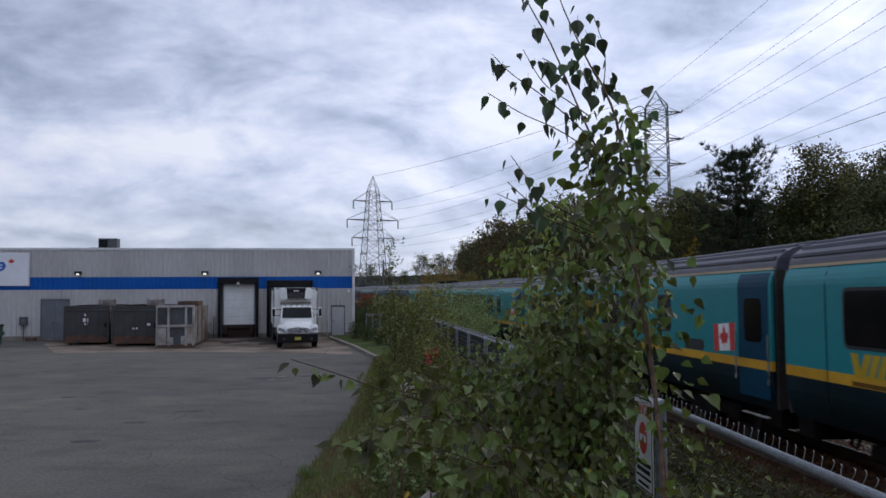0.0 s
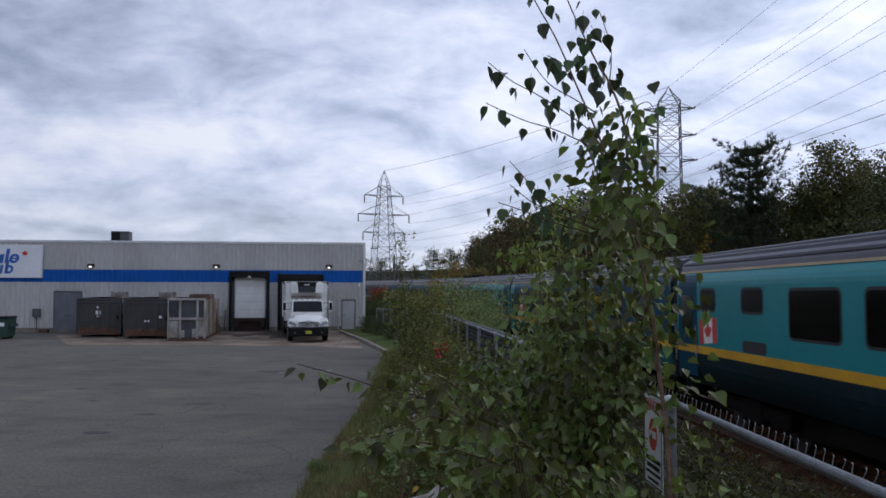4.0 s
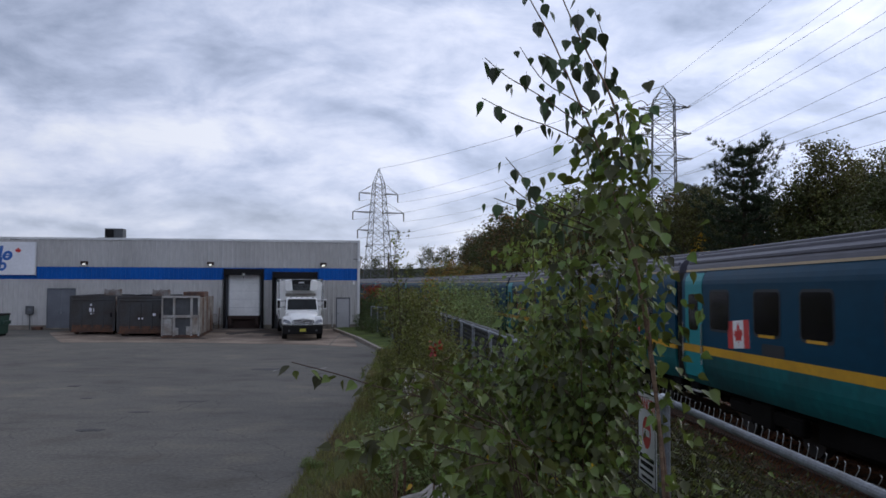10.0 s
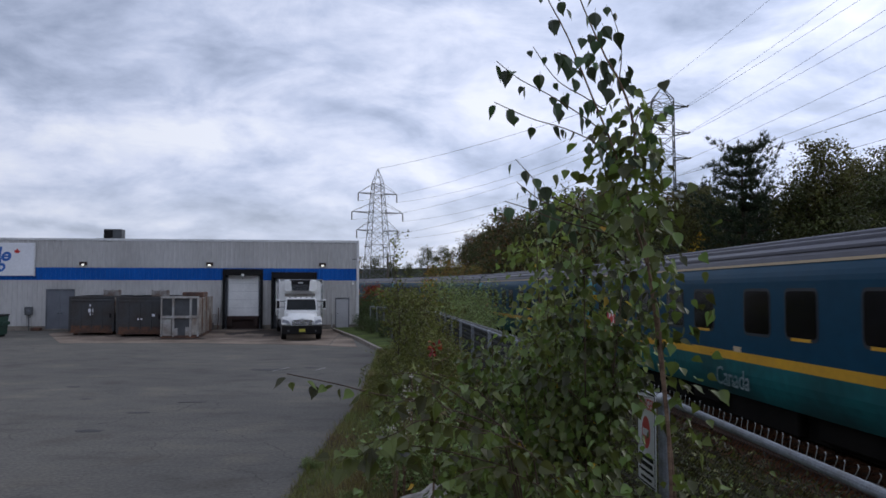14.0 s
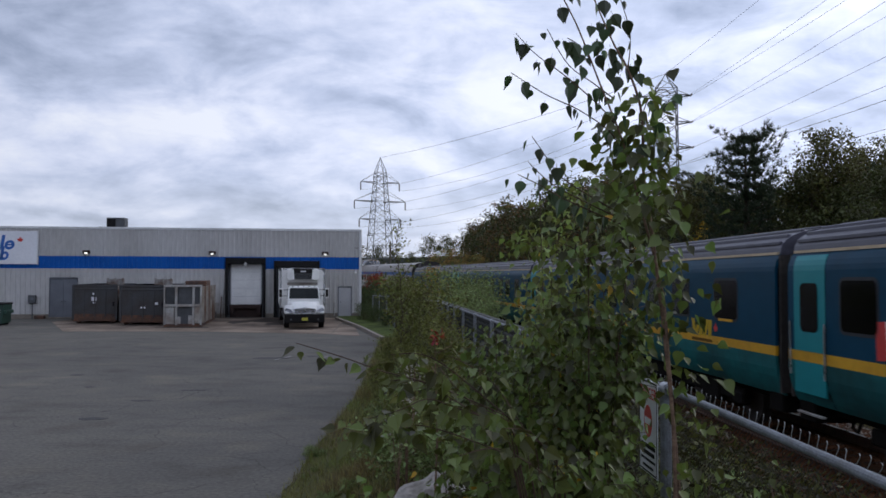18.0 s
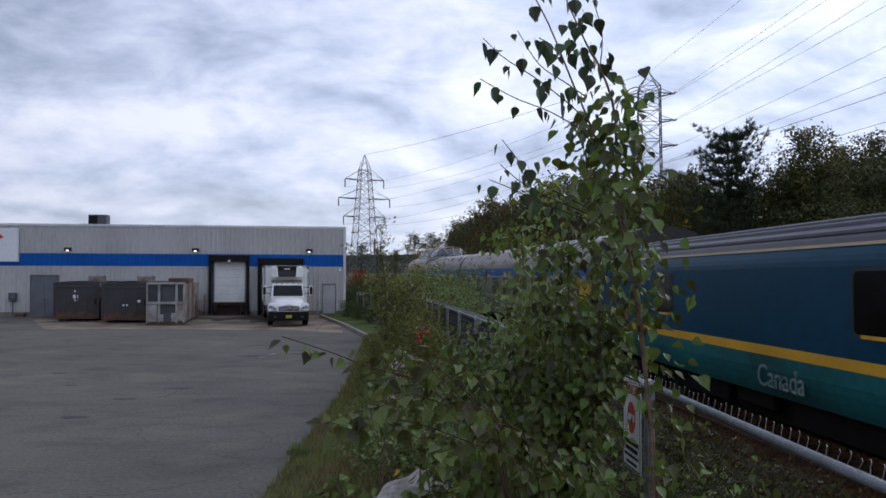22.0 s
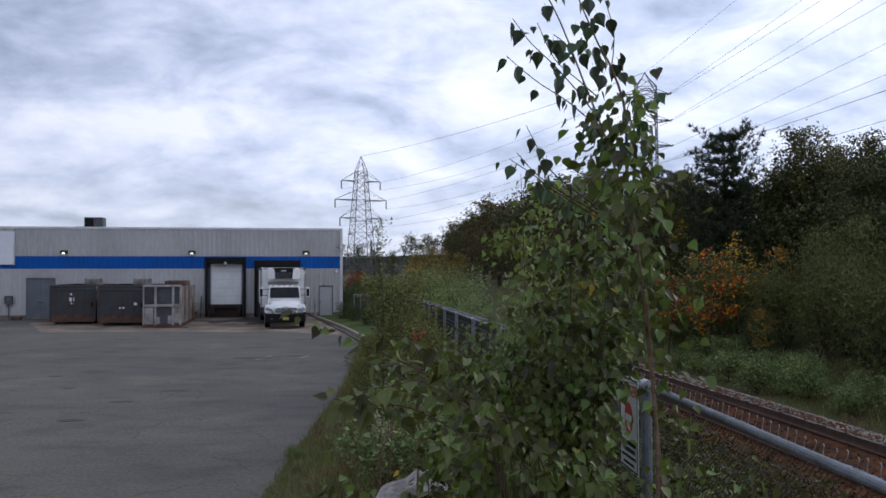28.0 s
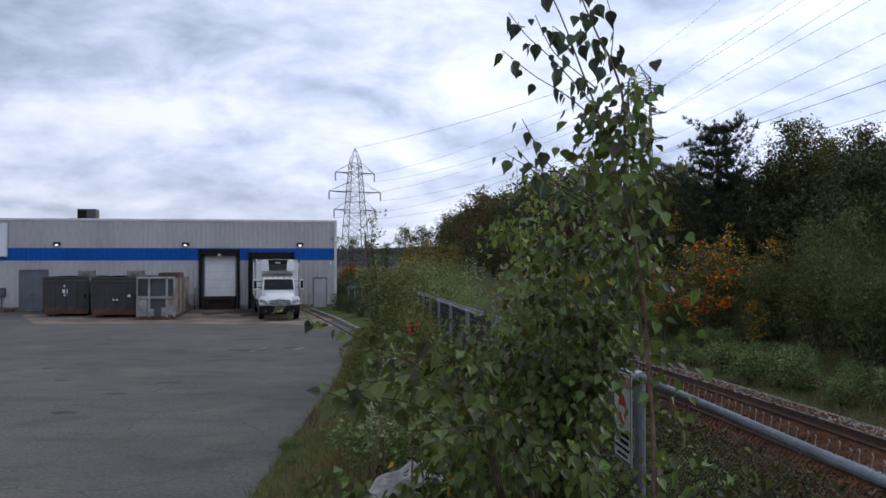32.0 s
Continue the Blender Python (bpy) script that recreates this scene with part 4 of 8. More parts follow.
sign_shape([(-23.3, 3.72), (-22.95, 3.72), (-22.93, 3.86), (-23.28, 3.86)], M_SIGNBLUE, "blue_bar")
sign_shape(slant(-22.72, 3.72, 0.18, 0.86), M_SIGNBLUE, "blue_bar")
ring_shape(-22.42, 3.99, 0.25, 0.27, 0.45, M_SIGNBLUE, "blue_ring")


def leaf_shape(cx, cz, s):
    """A plain five-pointed leaf outline."""
    half = [(0, -0.55), (0.05, -0.22), (0.42, -0.30), (0.36, -0.12), (0.66, 0.12), (0.52, 0.18), (0.56, 0.36), (0.32, 0.28), (0.28, 0.40), (0.14, 0.26), (0.18, 0.62), (0.09, 0.56), (0, 0.78)]
    return [(cx + x * s, cz + z * s) for x, z in half] + [(cx - x * s, cz + z * s) for x, z in half[-2:0:-1]]


sign_shape(leaf_shape(-21.5, 4.98, 0.30), M_RED, "red_leaf")

rtu = thing("rooftop_unit", "dark grey rooftop ventilation unit", "ventilation unit", WALL_M @ pose(-16.75, 4.0, TOP - 0.02))
part("casing", bbox(-0.6, 0.6, 0, 1.0, 0.0, 0.9, bevel=0.02), M_BALERDK, rtu)
part("louvre", bbox(-0.55, 0.0, -0.02, 0.0, 0.1, 0.82), M_BLACK, rtu)
part("duct", plate(bmesh.new(), [(-1.2, 0.2, 0.28), (-0.6, 0.2, 0.28), (-0.6, 0.2, 0.02), (-0.95, 0.2, 0.02)], (0, 1, 0), 0.9), M_BALERDK, rtu)

wbox = thing("wall_box", "grey steel service box on the wall beside the dock", "service box", WALL_M)
part("cabinet", bbox(-9.62, -9.2, -0.26, -0.04, 0.42, 1.0, bevel=0.02), M_BALER, wbox)
part("pipe", rod(bmesh.new(), (-9.1, -0.12, 0.0), (-9.06, -0.12, 1.4), 0.03), M_RUST, wbox)
part("pipe", rod(bmesh.new(), (-9.4, -0.15, 0.0), (-9.4, -0.15, 0.42), 0.03), M_BALERDK, wbox)
# oily dirt on the apron below the docks
M_OIL = mat("oily_dirt", (0.055, 0.045, 0.038), 0.8, var=0.35, scale=1.5, fine=12, bump=0.2, col2=(0.10, 0.08, 0.062))
for u, d, rx, ry, z in ((7.6, -0.75, 1.7, 0.5, 0.006), (10.6, -1.2, 1.3, 0.45, 0.006), (8.6, -3.4, 1.0, 0.35, 0.006)):
    pts = []
    for k in range(22):
        a = 2 * math.pi * k / 22
        r = 1 + 0.5 * noise.noise((math.cos(a) * 1.6 + u, math.sin(a) * 1.6 + d, 3))
        pts.append((-u + math.cos(a) * rx * r, d + math.sin(a) * ry * r, 0.04))
    tagged(part("oil_stain", plate(bmesh.new(), pts, (0, 0, 1), 0.003), M_OIL, None, "", WALL_M), "dark oily dirt on the concrete apron", "stain", kind="structure")
meter = thing("meter_box", "dark electric meter box with conduit on the wall", "meter box", WALL_M)
part("cabinet", bbox(-20.95, -20.5, -0.28, -0.04, 0.98, 1.5, bevel=0.02), M_BALERDK, meter)
part("conduit", rod(bmesh.new(), (-20.72, -0.15, 0.0), (-20.72, -0.15, 0.98), 0.035), M_BALERDK, meter)
part("dial", rod(bmesh.new(), (-20.72, -0.30, 1.27), (-20.72, -0.27, 1.27), 0.1, n=16), M_HEADL, meter)
part("base_box", bbox(-20.5, -19.95, -0.5, -0.02, 0.0, 0.2, bevel=0.02), M_RUST, meter)

cctv = thing("wall_camera", "white wall-mounted security camera by the corner", "camera", WALL_M @ pose(-0.36, -0.05, 3.05))
part("arm", rod(bmesh.new(), (0, 0, 0.1), (0, -0.22, 0.05), 0.025), M_WHITE, cctv)
part("body", bbox(-0.06, 0.06, -0.42, -0.08, -0.12, 0.02, bevel=0.02), M_WHITE, cctv)
ant = thing("corner_floodlight", "small grey lamp on an arm at the roof corner", "lamp", WALL_M @ pose(-0.2, -0.04, 4.62))
part("arm", rod(bmesh.new(), (-0.2, 0, 0), (0.15, -0.15, 0.0), 0.02), M_BALERDK, ant)
part("head", rod(bmesh.new(), (0.15, -0.15, 0.06), (0.17, -0.17, -0.14), 0.06, 0.1, 10), M_TRIMW, ant)
pipe = thing("downpipe", "grey conduit running down the warehouse wall", "pipe", WALL_M)
for u in (8.95, 1.75):
    part("pipe", rod(bmesh.new(), (-u, -0.07, 0.1), (-u, -0.07, 1.5 if u > 5 else 1.0), 0.04), M_BALER, pipe)

# ---- containers before the wall ----


def roll_off(x0, x1, yf, depth, h, rz, labels):
    w = x1 - x0
    c = thing("waste_container", "dark grey steel roll-off compactor container, rust at its foot", "container", pose((x0 + x1) / 2, yf, 0, 0, 0, rz), "waste containers at the docks")
    part("body", bbox(-w / 2, w / 2, 0.0, depth, 0.30, h, bevel=0.04), M_BIN, c)
    part("top_rim", bbox(-w / 2 - 0.04, w / 2 + 0.04, -0.04, depth, h - 0.14, h + 0.0, bevel=0.015), M_BIN, c)
    door = part("tail_door", bbox(-w / 2 + 0.06, w / 2 - 0.06, -0.06, 0.0, 0.36, h - 0.18, bevel=0.02), M_BIN, c)
    part("latch", bbox(w / 2 - 0.2, w / 2 - 0.1, -0.11, -0.06, 1.0, 1.25), M_BLACK, door)
    for s in (-1, 1):
        part("corner_post", bbox(s * w / 2 - 0.07, s * w / 2 + 0.07, -0.08, 0.1, 0.2, h - 0.02, bevel=0.015), M_BIN, c)
        part("skid", bbox(s * (w / 2 - 0.3) - 0.08, s * (w / 2 - 0.3) + 0.08, -0.02, depth, 0.08, 0.3), M_RUST, c, "rusty skid rail")
        part("roller", rod(bmesh.new(), (s * (w / 2 - 0.12), 0.35, 0.11), (s * (w / 2 - 0.32), 0.35, 0.11), 0.11, n=12), M_RUST, c)
    for k in range(5):
        y = 0.5 + k * (depth - 0.8) / 4
        part("side_rib", bbox(w / 2, w / 2 + 0.09, y, y + 0.14, 0.32, h - 0.05, bevel=0.01), M_BINRIM, c)
    part("sill", bbox(-w / 2, w / 2, -0.07, 0.08, 0.13, 0.36, bevel=0.01), M_RUST, c, "rusted sill")
    bm = bmesh.new()
    box(bm, w / 2 - 0.8, w / 2 + 0.2, 0.9, 1.0, h - 0.02, h + 0.34, bevel=0.015)
    for k in range(5):
        box(bm, w / 2 - 0.78 + k * 0.22, w / 2 - 0.72 + k * 0.22, 0.82, 1.04, h - 0.02, h + 0.38 - 0.05 * (k % 2))
    part("hopper_lip", bm, M_BINRIM, c, "rusty pale hopper lip")
    # sloping cheek plates of the side hopper
    part("hopper_cheek", plate(bmesh.new(), [(w / 2 + 0.07, 0.0, h - 0.06), (w / 2 + 0.34, 0.35, h - 0.10), (w / 2 + 0.42, 0.4, h - 0.72), (w / 2 + 0.07, 0.0, h - 0.98)], (0.2, -1, 0), 0.04), M_BINRIM, c, "worn pale cheek plate")
    for k in range(3):
        q = -w / 2 + (k + 1) * w / 4
        part("door_rib", bbox(q - 0.04, q + 0.04, -0.085, -0.06, 0.40, h - 0.2, bevel=0.01), M_BIN, door)
    part("hinge_bar", bbox(-w / 2 + 0.02, w / 2 - 0.02, -0.10, -0.06, h - 0.30, h - 0.20, bevel=0.015), M_BIN, door)
    part("stain_band", bbox(-w / 2 + 0.08, w / 2 - 0.08, -0.066, -0.061, 0.37, 0.55), M_RUST, door, "rust-stained lower edge")
    for lx, lz, lw, lh in labels:
        part("label_plate", bbox(lx - lw / 2, lx + lw / 2, -0.066, -0.06, lz - lh / 2, lz + lh / 2), M_SIGN, c, "small pale label")
    return c


roll_off(-18.75, -16.35, 49.6, 5.0, 2.25, WALL_A, ((-0.05, 1.72, 0.16, 0.12), (-0.05, 1.42, 0.28, 0.22), (-0.03, 1.2, 0.16, 0.1)))
roll_off(-15.6, -13.15, 48.2, 6.2, 2.25, WALL_A, ((-0.0, 0.98, 0.28, 0.1), (0.72, 1.2, 0.2, 0.14)))

bal = thing("baler_container", "weathered grey steel compactor with dark grille panels and rusty sides", "container", pose(-11.7, 46.4, 0, 0, 0, 6))
part("base", bbox(-1.0, 1.0, 0.0, 6.5, 0.0, 0.16), M_RUST, bal)
part("core", bbox(-0.97, 0.93, 0.12, 6.4, 0.16, 2.2), M_BALERDK, bal)
for x0, x1 in ((-1.02, -0.94), (-0.42, -0.3), (0.5, 0.62), (0.9, 1.0)):
    part("upright", bbox(x0, x1, -0.02, 0.12, 0.1, 2.28, bevel=0.012), M_BALER, bal)
for z0, z1 in ((1.1, 1.24), (2.18, 2.3)):
    part("cross_rail", bbox(-1.02, 1.0, -0.03, 0.13, z0, z1, bevel=0.012), M_BALER, bal)
part("lower_panel", bbox(-0.93, -0.45, 0.02, 0.12, 0.14, 1.08, bevel=0.02), M_BALER, bal)
part("lower_panel", bbox(0.28, 0.58, 0.02, 0.12, 0.14, 0.62, bevel=0.02), M_BALER, bal)
part("lower_panel", bbox(-0.32, -0.12, 0.0, 0.12, 0.14, 0.55, bevel=0.02), M_BALER, bal)
part("rusty_panel", bbox(0.62, 0.9, 0.0, 0.12, 0.2, 1.08, bevel=0.012), M_BALERRUST, bal)
part("side_panel", bbox(0.94, 1.0, 0.12, 6.4, 0.2, 2.2), M_BALERRUST, bal, "rust-streaked side panel")
for k in range(7):
    part("side_rib", bbox(1.0, 1.08, 0.3 + k * 0.95, 0.42 + k * 0.95, 0.18, 2.2), M_BALERRUST, bal)
part("hopper", bbox(-0.2, 0.98, 2.2, 4.2, 2.2, 2.5, bevel=0.04), M_RUST, bal, "rust-red hopper on top")
for k in range(9):
    part("grille_bar", bbox(-0.92 + 0.0, -0.44, -0.005 + 0.02, 0.03, 1.3 + k * 0.1, 1.33 + k * 0.1), M_BALERDK, bal)

gb = thing("front_loader_bin", "dark green front-loading waste bin with a closed lid", "waste bin", pose(-22.75, 47.4, 0, 0, 0, WALL_A))
part("body", plate(bmesh.new(), [(-0.95, 0, 0.12), (0.9, 0, 0.12), (0.98, 0, 1.15), (-1.0, 0, 1.15)], (0, 1, 0), 1.3), M_GREENBIN, gb)
part("lid", bbox(-1.04, 1.02, -0.08, 1.36, 1.15, 1.25, bevel=0.03), M_BLACK, gb)
part("fork_pocket", bbox(0.95, 1.1, 0.1, 1.2, 0.65, 0.85, bevel=0.02), M_GREENBIN, gb)
part("label_plate", bbox(-0.35, 0.2, -0.012, -0.002, 0.62, 0.9), M_SIGN, gb, "pale printed label")
part("label_plate", bbox(0.45, 0.8, -0.012, -0.002, 0.72, 0.92), M_SIGN, gb)
for s in (-0.8, 0.75):
    part("foot", bbox(s - 0.08, s + 0.08, 0.05, 1.2, 0.0, 0.12), M_BLACK, gb)

# ---- delivery truck at the dock ----
truck = thing("delivery_truck", "white refrigerated box truck backed up to the dock", "truck", pose(-4.9, 44.95, 0, 0, 0, 9))
BW, BT = 1.22, 3.24
boxb = part("cargo_box", bbox(-BW, BW, 2.75, 10.3, 1.0, BT, bevel=0.05), M_WHITE, truck, "white insulated cargo box")
for s in (-1, 1):
    part("corner_trim", bbox(s * BW - 0.05, s * BW + 0.05, 2.72, 2.82, 1.0, BT - 0.02, bevel=0.012), M_CHROME, boxb)
    part("corner_cap", bbox(s * BW - 0.10, s * BW + 0.03, 2.70, 2.86, BT - 0.16, BT + 0.01, bevel=0.02), M_BALERDK, boxb)
part("top_trim", bbox(-BW + 0.1, BW - 0.1, 2.72, 2.80, BT - 0.08, BT + 0.005), M_CHROME, boxb)
part("vent_strip", bbox(-0.85, 0.85, 2.735, 2.755, 2.28, 2.44), M_BALER, boxb, "grey vent strip under the unit")
bm = bmesh.new()
for s in (-1, 1):
    plate(bm, [(s * 0.52, 2.16, 3.20), (s * 0.86, 2.30, 3.20), (s * 0.92, 2.36, 3.0), (s * 0.90, 2.36, 2.66), (s * 0.74, 2.24, 2.56), (s * 0.46, 2.16, 2.60)], (0, 1, 0), 0.5)
bmesh.ops.bevel(bm, geom=bm.edges[:], offset=0.05, segments=2, affect="EDGES", profile=0.5)
ref = part("reefer_unit", bm, M_WHITE, truck, "white rounded refrigeration unit", smooth=False)
part("reefer_grille", plate(bmesh.new(), [(-0.60, 2.19, 3.21), (0.60, 2.19, 3.21), (0.50, 2.19, 2.62), (-0.50, 2.19, 2.62)], (0, 1, 0), 0.5), M_BLACK, ref, "black intake grille")
part("emblem_bar", bbox(-0.14, 0.14, 2.17, 2.189, 3.02, 3.09), M_TRIMW, ref)
for k in range(7):
    part("louvre", bbox(-0.46, 0.46, 2.178, 2.192, 2.66 + k * 0.045, 2.682 + k * 0.045), M_BALERDK, ref)


def skin(bm, rings):
    rows = [[bm.verts.new(p) for p in r] for r in rings]
    for a, b in zip(rows, rows[1:]):
        for k in range(len(a) - 1):
            bm.faces.new((a[k], a[k + 1], b[k + 1], b[k]))
    bm.faces.new(rows[0])
    bm.faces.new(rows[-1][::-1])
    return bm


# cab: bonnet that narrows to the nose, wing over each wheel, upright cabin
bm = bmesh.new()
rings = []
for y, hw, zt in ((0.9, 0.86, 0.0), (0.95, 0.87, 0.10), (1.22, 0.85, 0.60), (1.36, 0.80, 0.70), (2.28, 0.80, 0.70)):
    z = 1.52 + zt
    rings.append([(-0.90, max(y, 1.0) if zt else y, 0.75), (-0.90, y, min(z, 1.5)), (-hw, y, z - 0.05), (-hw + 0.07, y, z), (0, y, z + 0.025), (hw - 0.07, y, z), (hw, y, z - 0.05), (0.90, y, min(z, 1.5)), (0.90, max(y, 1.0) if zt else y, 0.75)])
skin(bm, rings)
cab = part("cab", bm, M_WHITE, truck, "white conventional cab with sloping bonnet")
bm = bmesh.new()
rings = []
for y, hw, zt in ((-0.04, 0.54, 1.06), (0.0, 0.60, 1.13), (0.12, 0.64, 1.21), (0.5, 0.74, 1.38), (0.96, 0.85, 1.53)):
    rings.append([(-hw, y, 0.78), (-hw, y, zt - 0.14), (-hw * 0.88, y, zt - 0.04), (-hw * 0.35, y, zt + 0.01), (0, y, zt + 0.035), (hw * 0.35, y, zt + 0.01), (hw * 0.88, y, zt - 0.04), (hw, y, zt - 0.14), (hw, y, 0.78)])
skin(bm, rings)
part("bonnet", bm, M_WHITE, cab, smooth=True)
ws = plate(bmesh.new(), [(-0.80, 0.935, 1.57), (0.80, 0.935, 1.57), (0.76, 1.19, 2.10), (0.70, 1.205, 2.135), (-0.70, 1.205, 2.135), (-0.76, 1.19, 2.10)], (0, -0.92, 0.4), 0.03)
shield = part("windscreen", ws, M_SHIELD, cab, "dark windscreen")
part("sun_visor", bbox(-0.76, 0.76, 1.12, 1.30, 2.14, 2.20, bevel=0.02), M_WHITE, cab)
for s in (-1, 1):
    part("wiper", rod(bmesh.new(), (s * 0.10 - 0.2, 0.90, 1.60), (s * 0.10 + 0.30, 0.97, 1.70), 0.01, n=5), M_BLACK, shield)
    part("side_window", plate(bmesh.new(), [(s * 0.89, 1.06, 1.56), (s * 0.89, 2.0, 1.56), (s * 0.845, 2.0, 2.10), (s * 0.845, 1.28, 2.10)], (s, 0, 0), 0.02), M_SHIELD, cab)
    bm = bbox(min(s * 0.56, s * 1.07), max(s * 0.56, s * 1.07), 0.02, 1.5, 0.76, 1.24, bevel=0.11, segs=3)
    for v in bm.verts:
        if v.co.z > 1.0:
            v.co.y += 0.16 * (1.2 - min(v.co.y, 1.2))
        v.co.z -= 0.10 * max(0.0, v.co.y - 0.8)
    part("fender", bm, M_WHITE, cab, smooth=True)
    part("headlamp", plate(bmesh.new(), [(s * 0.60, -0.02, 0.86), (s * 1.03, 0.06, 0.86), (s * 1.05, 0.12, 1.00), (s * 0.98, 0.10, 1.10), (s * 0.72, 0.03, 1.03)], (0, 1, 0), 0.12), M_HEADL, cab, "clear slanted headlamp")
    part("indicator", bbox(s * 1.04 - 0.02, s * 1.04 + 0.02, 0.2, 0.34, 0.9, 1.0, bevel=0.01), M_YELLOW, cab)
    arm = part("mirror_arm", rod(bmesh.new(), (s * 0.88, 1.2, 1.72), (s * 1.24, 1.02, 1.72), 0.018), M_BLACK, cab)
    part("mirror_arm", rod(bmesh.new(), (s * 0.86, 1.2, 2.05), (s * 1.24, 1.02, 2.05), 0.018), M_BLACK, cab)
    mir = part("mirror", bbox(s * 1.25 - 0.10, s * 1.25 + 0.10, 0.99, 1.12, 1.60, 2.14, bevel=0.035, segs=2), M_WHITE, cab, "tall white door mirror")
    part("mirror_face", bbox(s * 1.25 - 0.075, s * 1.25 + 0.075, 0.978, 0.992, 1.66, 2.08), M_BLACK, mir)
    w = part("front_wheel", rod(bmesh.new(), (s * 0.80, 0.95, 0.46), (s * 1.06, 0.95, 0.46), 0.46, n=24), M_BLACK, truck)
    part("rim", rod(bmesh.new(), (s * 1.04, 0.95, 0.46), (s * 1.07, 0.95, 0.46), 0.26, n=20), M_BALER, w)
    w = part("rear_wheel", rod(bmesh.new(), (s * 0.62, 8.0, 0.46), (s * 1.15, 8.0, 0.46), 0.46, n=24), M_BLACK, truck)
    part("rim", rod(bmesh.new(), (s * 1.13, 8.0, 0.46), (s * 1.16, 8.0, 0.46), 0.26, n=20), M_BALER, w)
    part("fuel_tank", rod(bmesh.new(), (s * 0.85, 2.6, 0.72), (s * 0.85, 3.9, 0.72), 0.3, n=18), M_BALERDK, truck)
gr = part("grille", plate(bmesh.new(), [(-0.56, -0.07, 0.80), (0.56, -0.07, 0.80), (0.62, -0.06, 1.00), (0.54, -0.06, 1.06), (0.15, -0.07, 1.10), (-0.15, -0.07, 1.10), (-0.54, -0.06, 1.06), (-0.62, -0.06, 1.00)], (0, 1, 0), 0.06), M_CHROME, cab, "chromed grille")
for k in range(4):
    part("grille_slot", bbox(-0.53, 0.53, -0.082, -0.068, 0.825 + k * 0.062, 0.858 + k * 0.062), M_BLACK, gr)
part("emblem", rod(bmesh.new(), (0, -0.11, 1.06), (0, -0.06, 1.06), 0.10, n=16), M_CHROME, gr)
part("bumper", bbox(-1.06, 1.06, -0.14, 0.30, 0.30, 0.77, bevel=0.06, segs=3), M_BLACK, truck, "black front bumper")
for s in (-1, 1):
    part("fog_lamp", rod(bmesh.new(), (s * 0.72, -0.15, 0.50), (s * 0.72, -0.12, 0.50), 0.055, n=12), M_BALERDK, truck)
part("plate_bar", bbox(-0.16, 0.16, -0.155, -0.142, 0.44, 0.60), M_PLATE, truck, "yellow licence plate blank")
part("chassis", bbox(-0.45, 0.45, 0.3, 10.0, 0.6, 1.0), M_UNDER, truck)
for k in range(5):
    part("marker_lamp", bbox(-0.6 + k * 0.3 - 0.04, -0.6 + k * 0.3 + 0.04, 1.34, 1.42, 2.225, 2.27, bevel=0.01), M_BLACK, cab)

# ---- power line ----


def lattice(name, base, top_z, rot, w0, w1, neck, arms, peak, label):
    """A square lattice tower: four tapering legs, X bracing, arms as (z, half length)."""
    t = thing(name, label, "power pylon", pose(base[0], base[1], 0, 0, 0, rot))
    body = bmesh.new()
    n = 11
    zs = [neck * (1 - (1 - k / n) ** 1.35) for k in range(n + 1)]

    def half(z):
        return lerp(w0, w1, min(1, z / neck)) / 2

    cs = ((-1, -1), (1, -1), (1, 1), (-1, 1))
    for a, b in zip(zs, zs[1:]):
        for k in range(4):
            (x, y), (x2, y2) = cs[k], cs[(k + 1) % 4]
            ha, hb = half(a), half(b)
            rod(body, (x * ha, y * ha, a), (x * hb, y * hb, b), 0.085, n=4)
            rod(body, (x * ha, y * ha, a), (x2 * hb, y2 * hb, b), 0.05, n=3)
            rod(body, (x2 * ha, y2 * ha, a), (x * hb, y * hb, b), 0.05, n=3)
            rod(body, (x * hb, y * hb, b), (x2 * hb, y2 * hb, b), 0.05, n=3)
    part("lattice_body", body, M_LATTICE, t)
    bm = bmesh.new()
    for x, y in cs:
        rod(bm, (x * half(neck), y * half(neck), neck), (x * 0.5, y * 0.5, lerp(neck, peak, 0.55)), 0.07, n=4)
        rod(bm, (x * 0.5, y * 0.5, lerp(neck, peak, 0.55)), (0, 0, peak), 0.06, n=4)
    for a in range(4):
        (x, y), (x2, y2) = cs[a], cs[(a + 1) % 4]
        rod(bm, (x * 0.5, y * 0.5, lerp(neck, peak, 0.55)), (x2 * half(neck), y2 * half(neck), neck), 0.04, n=3)
    tagged(part("peak", bm, M_LATTICE, t), kind="stuff")
    tips = []
    for z, l, up in arms:
        for s in (-1, 1):
            bm = bmesh.new()
            h = half(z)
            for y in (-h, h):
                rod(bm, (s * h, y, z), (s * l, 0, z + 0.1), 0.08, n=4)
                rod(bm, (s * h, y, z + up), (s * l, 0, z + 0.1), 0.045, n=3)
            for q in (0.35, 0.65):
                x = lerp(h, l, q) * s
                rod(bm, (x, -h * (1 - q), z), (x, h * (1 - q), z), 0.04, n=3)
                rod(bm, (x, -h * (1 - q), z), (lerp(h, l, q - 0.3) * s, h * (1.3 - q), z), 0.04, n=3)
            arm = part("cross_arm", bm, M_LATTICE, t)
            tips.append((s * l, 0, z))
    return t, tips


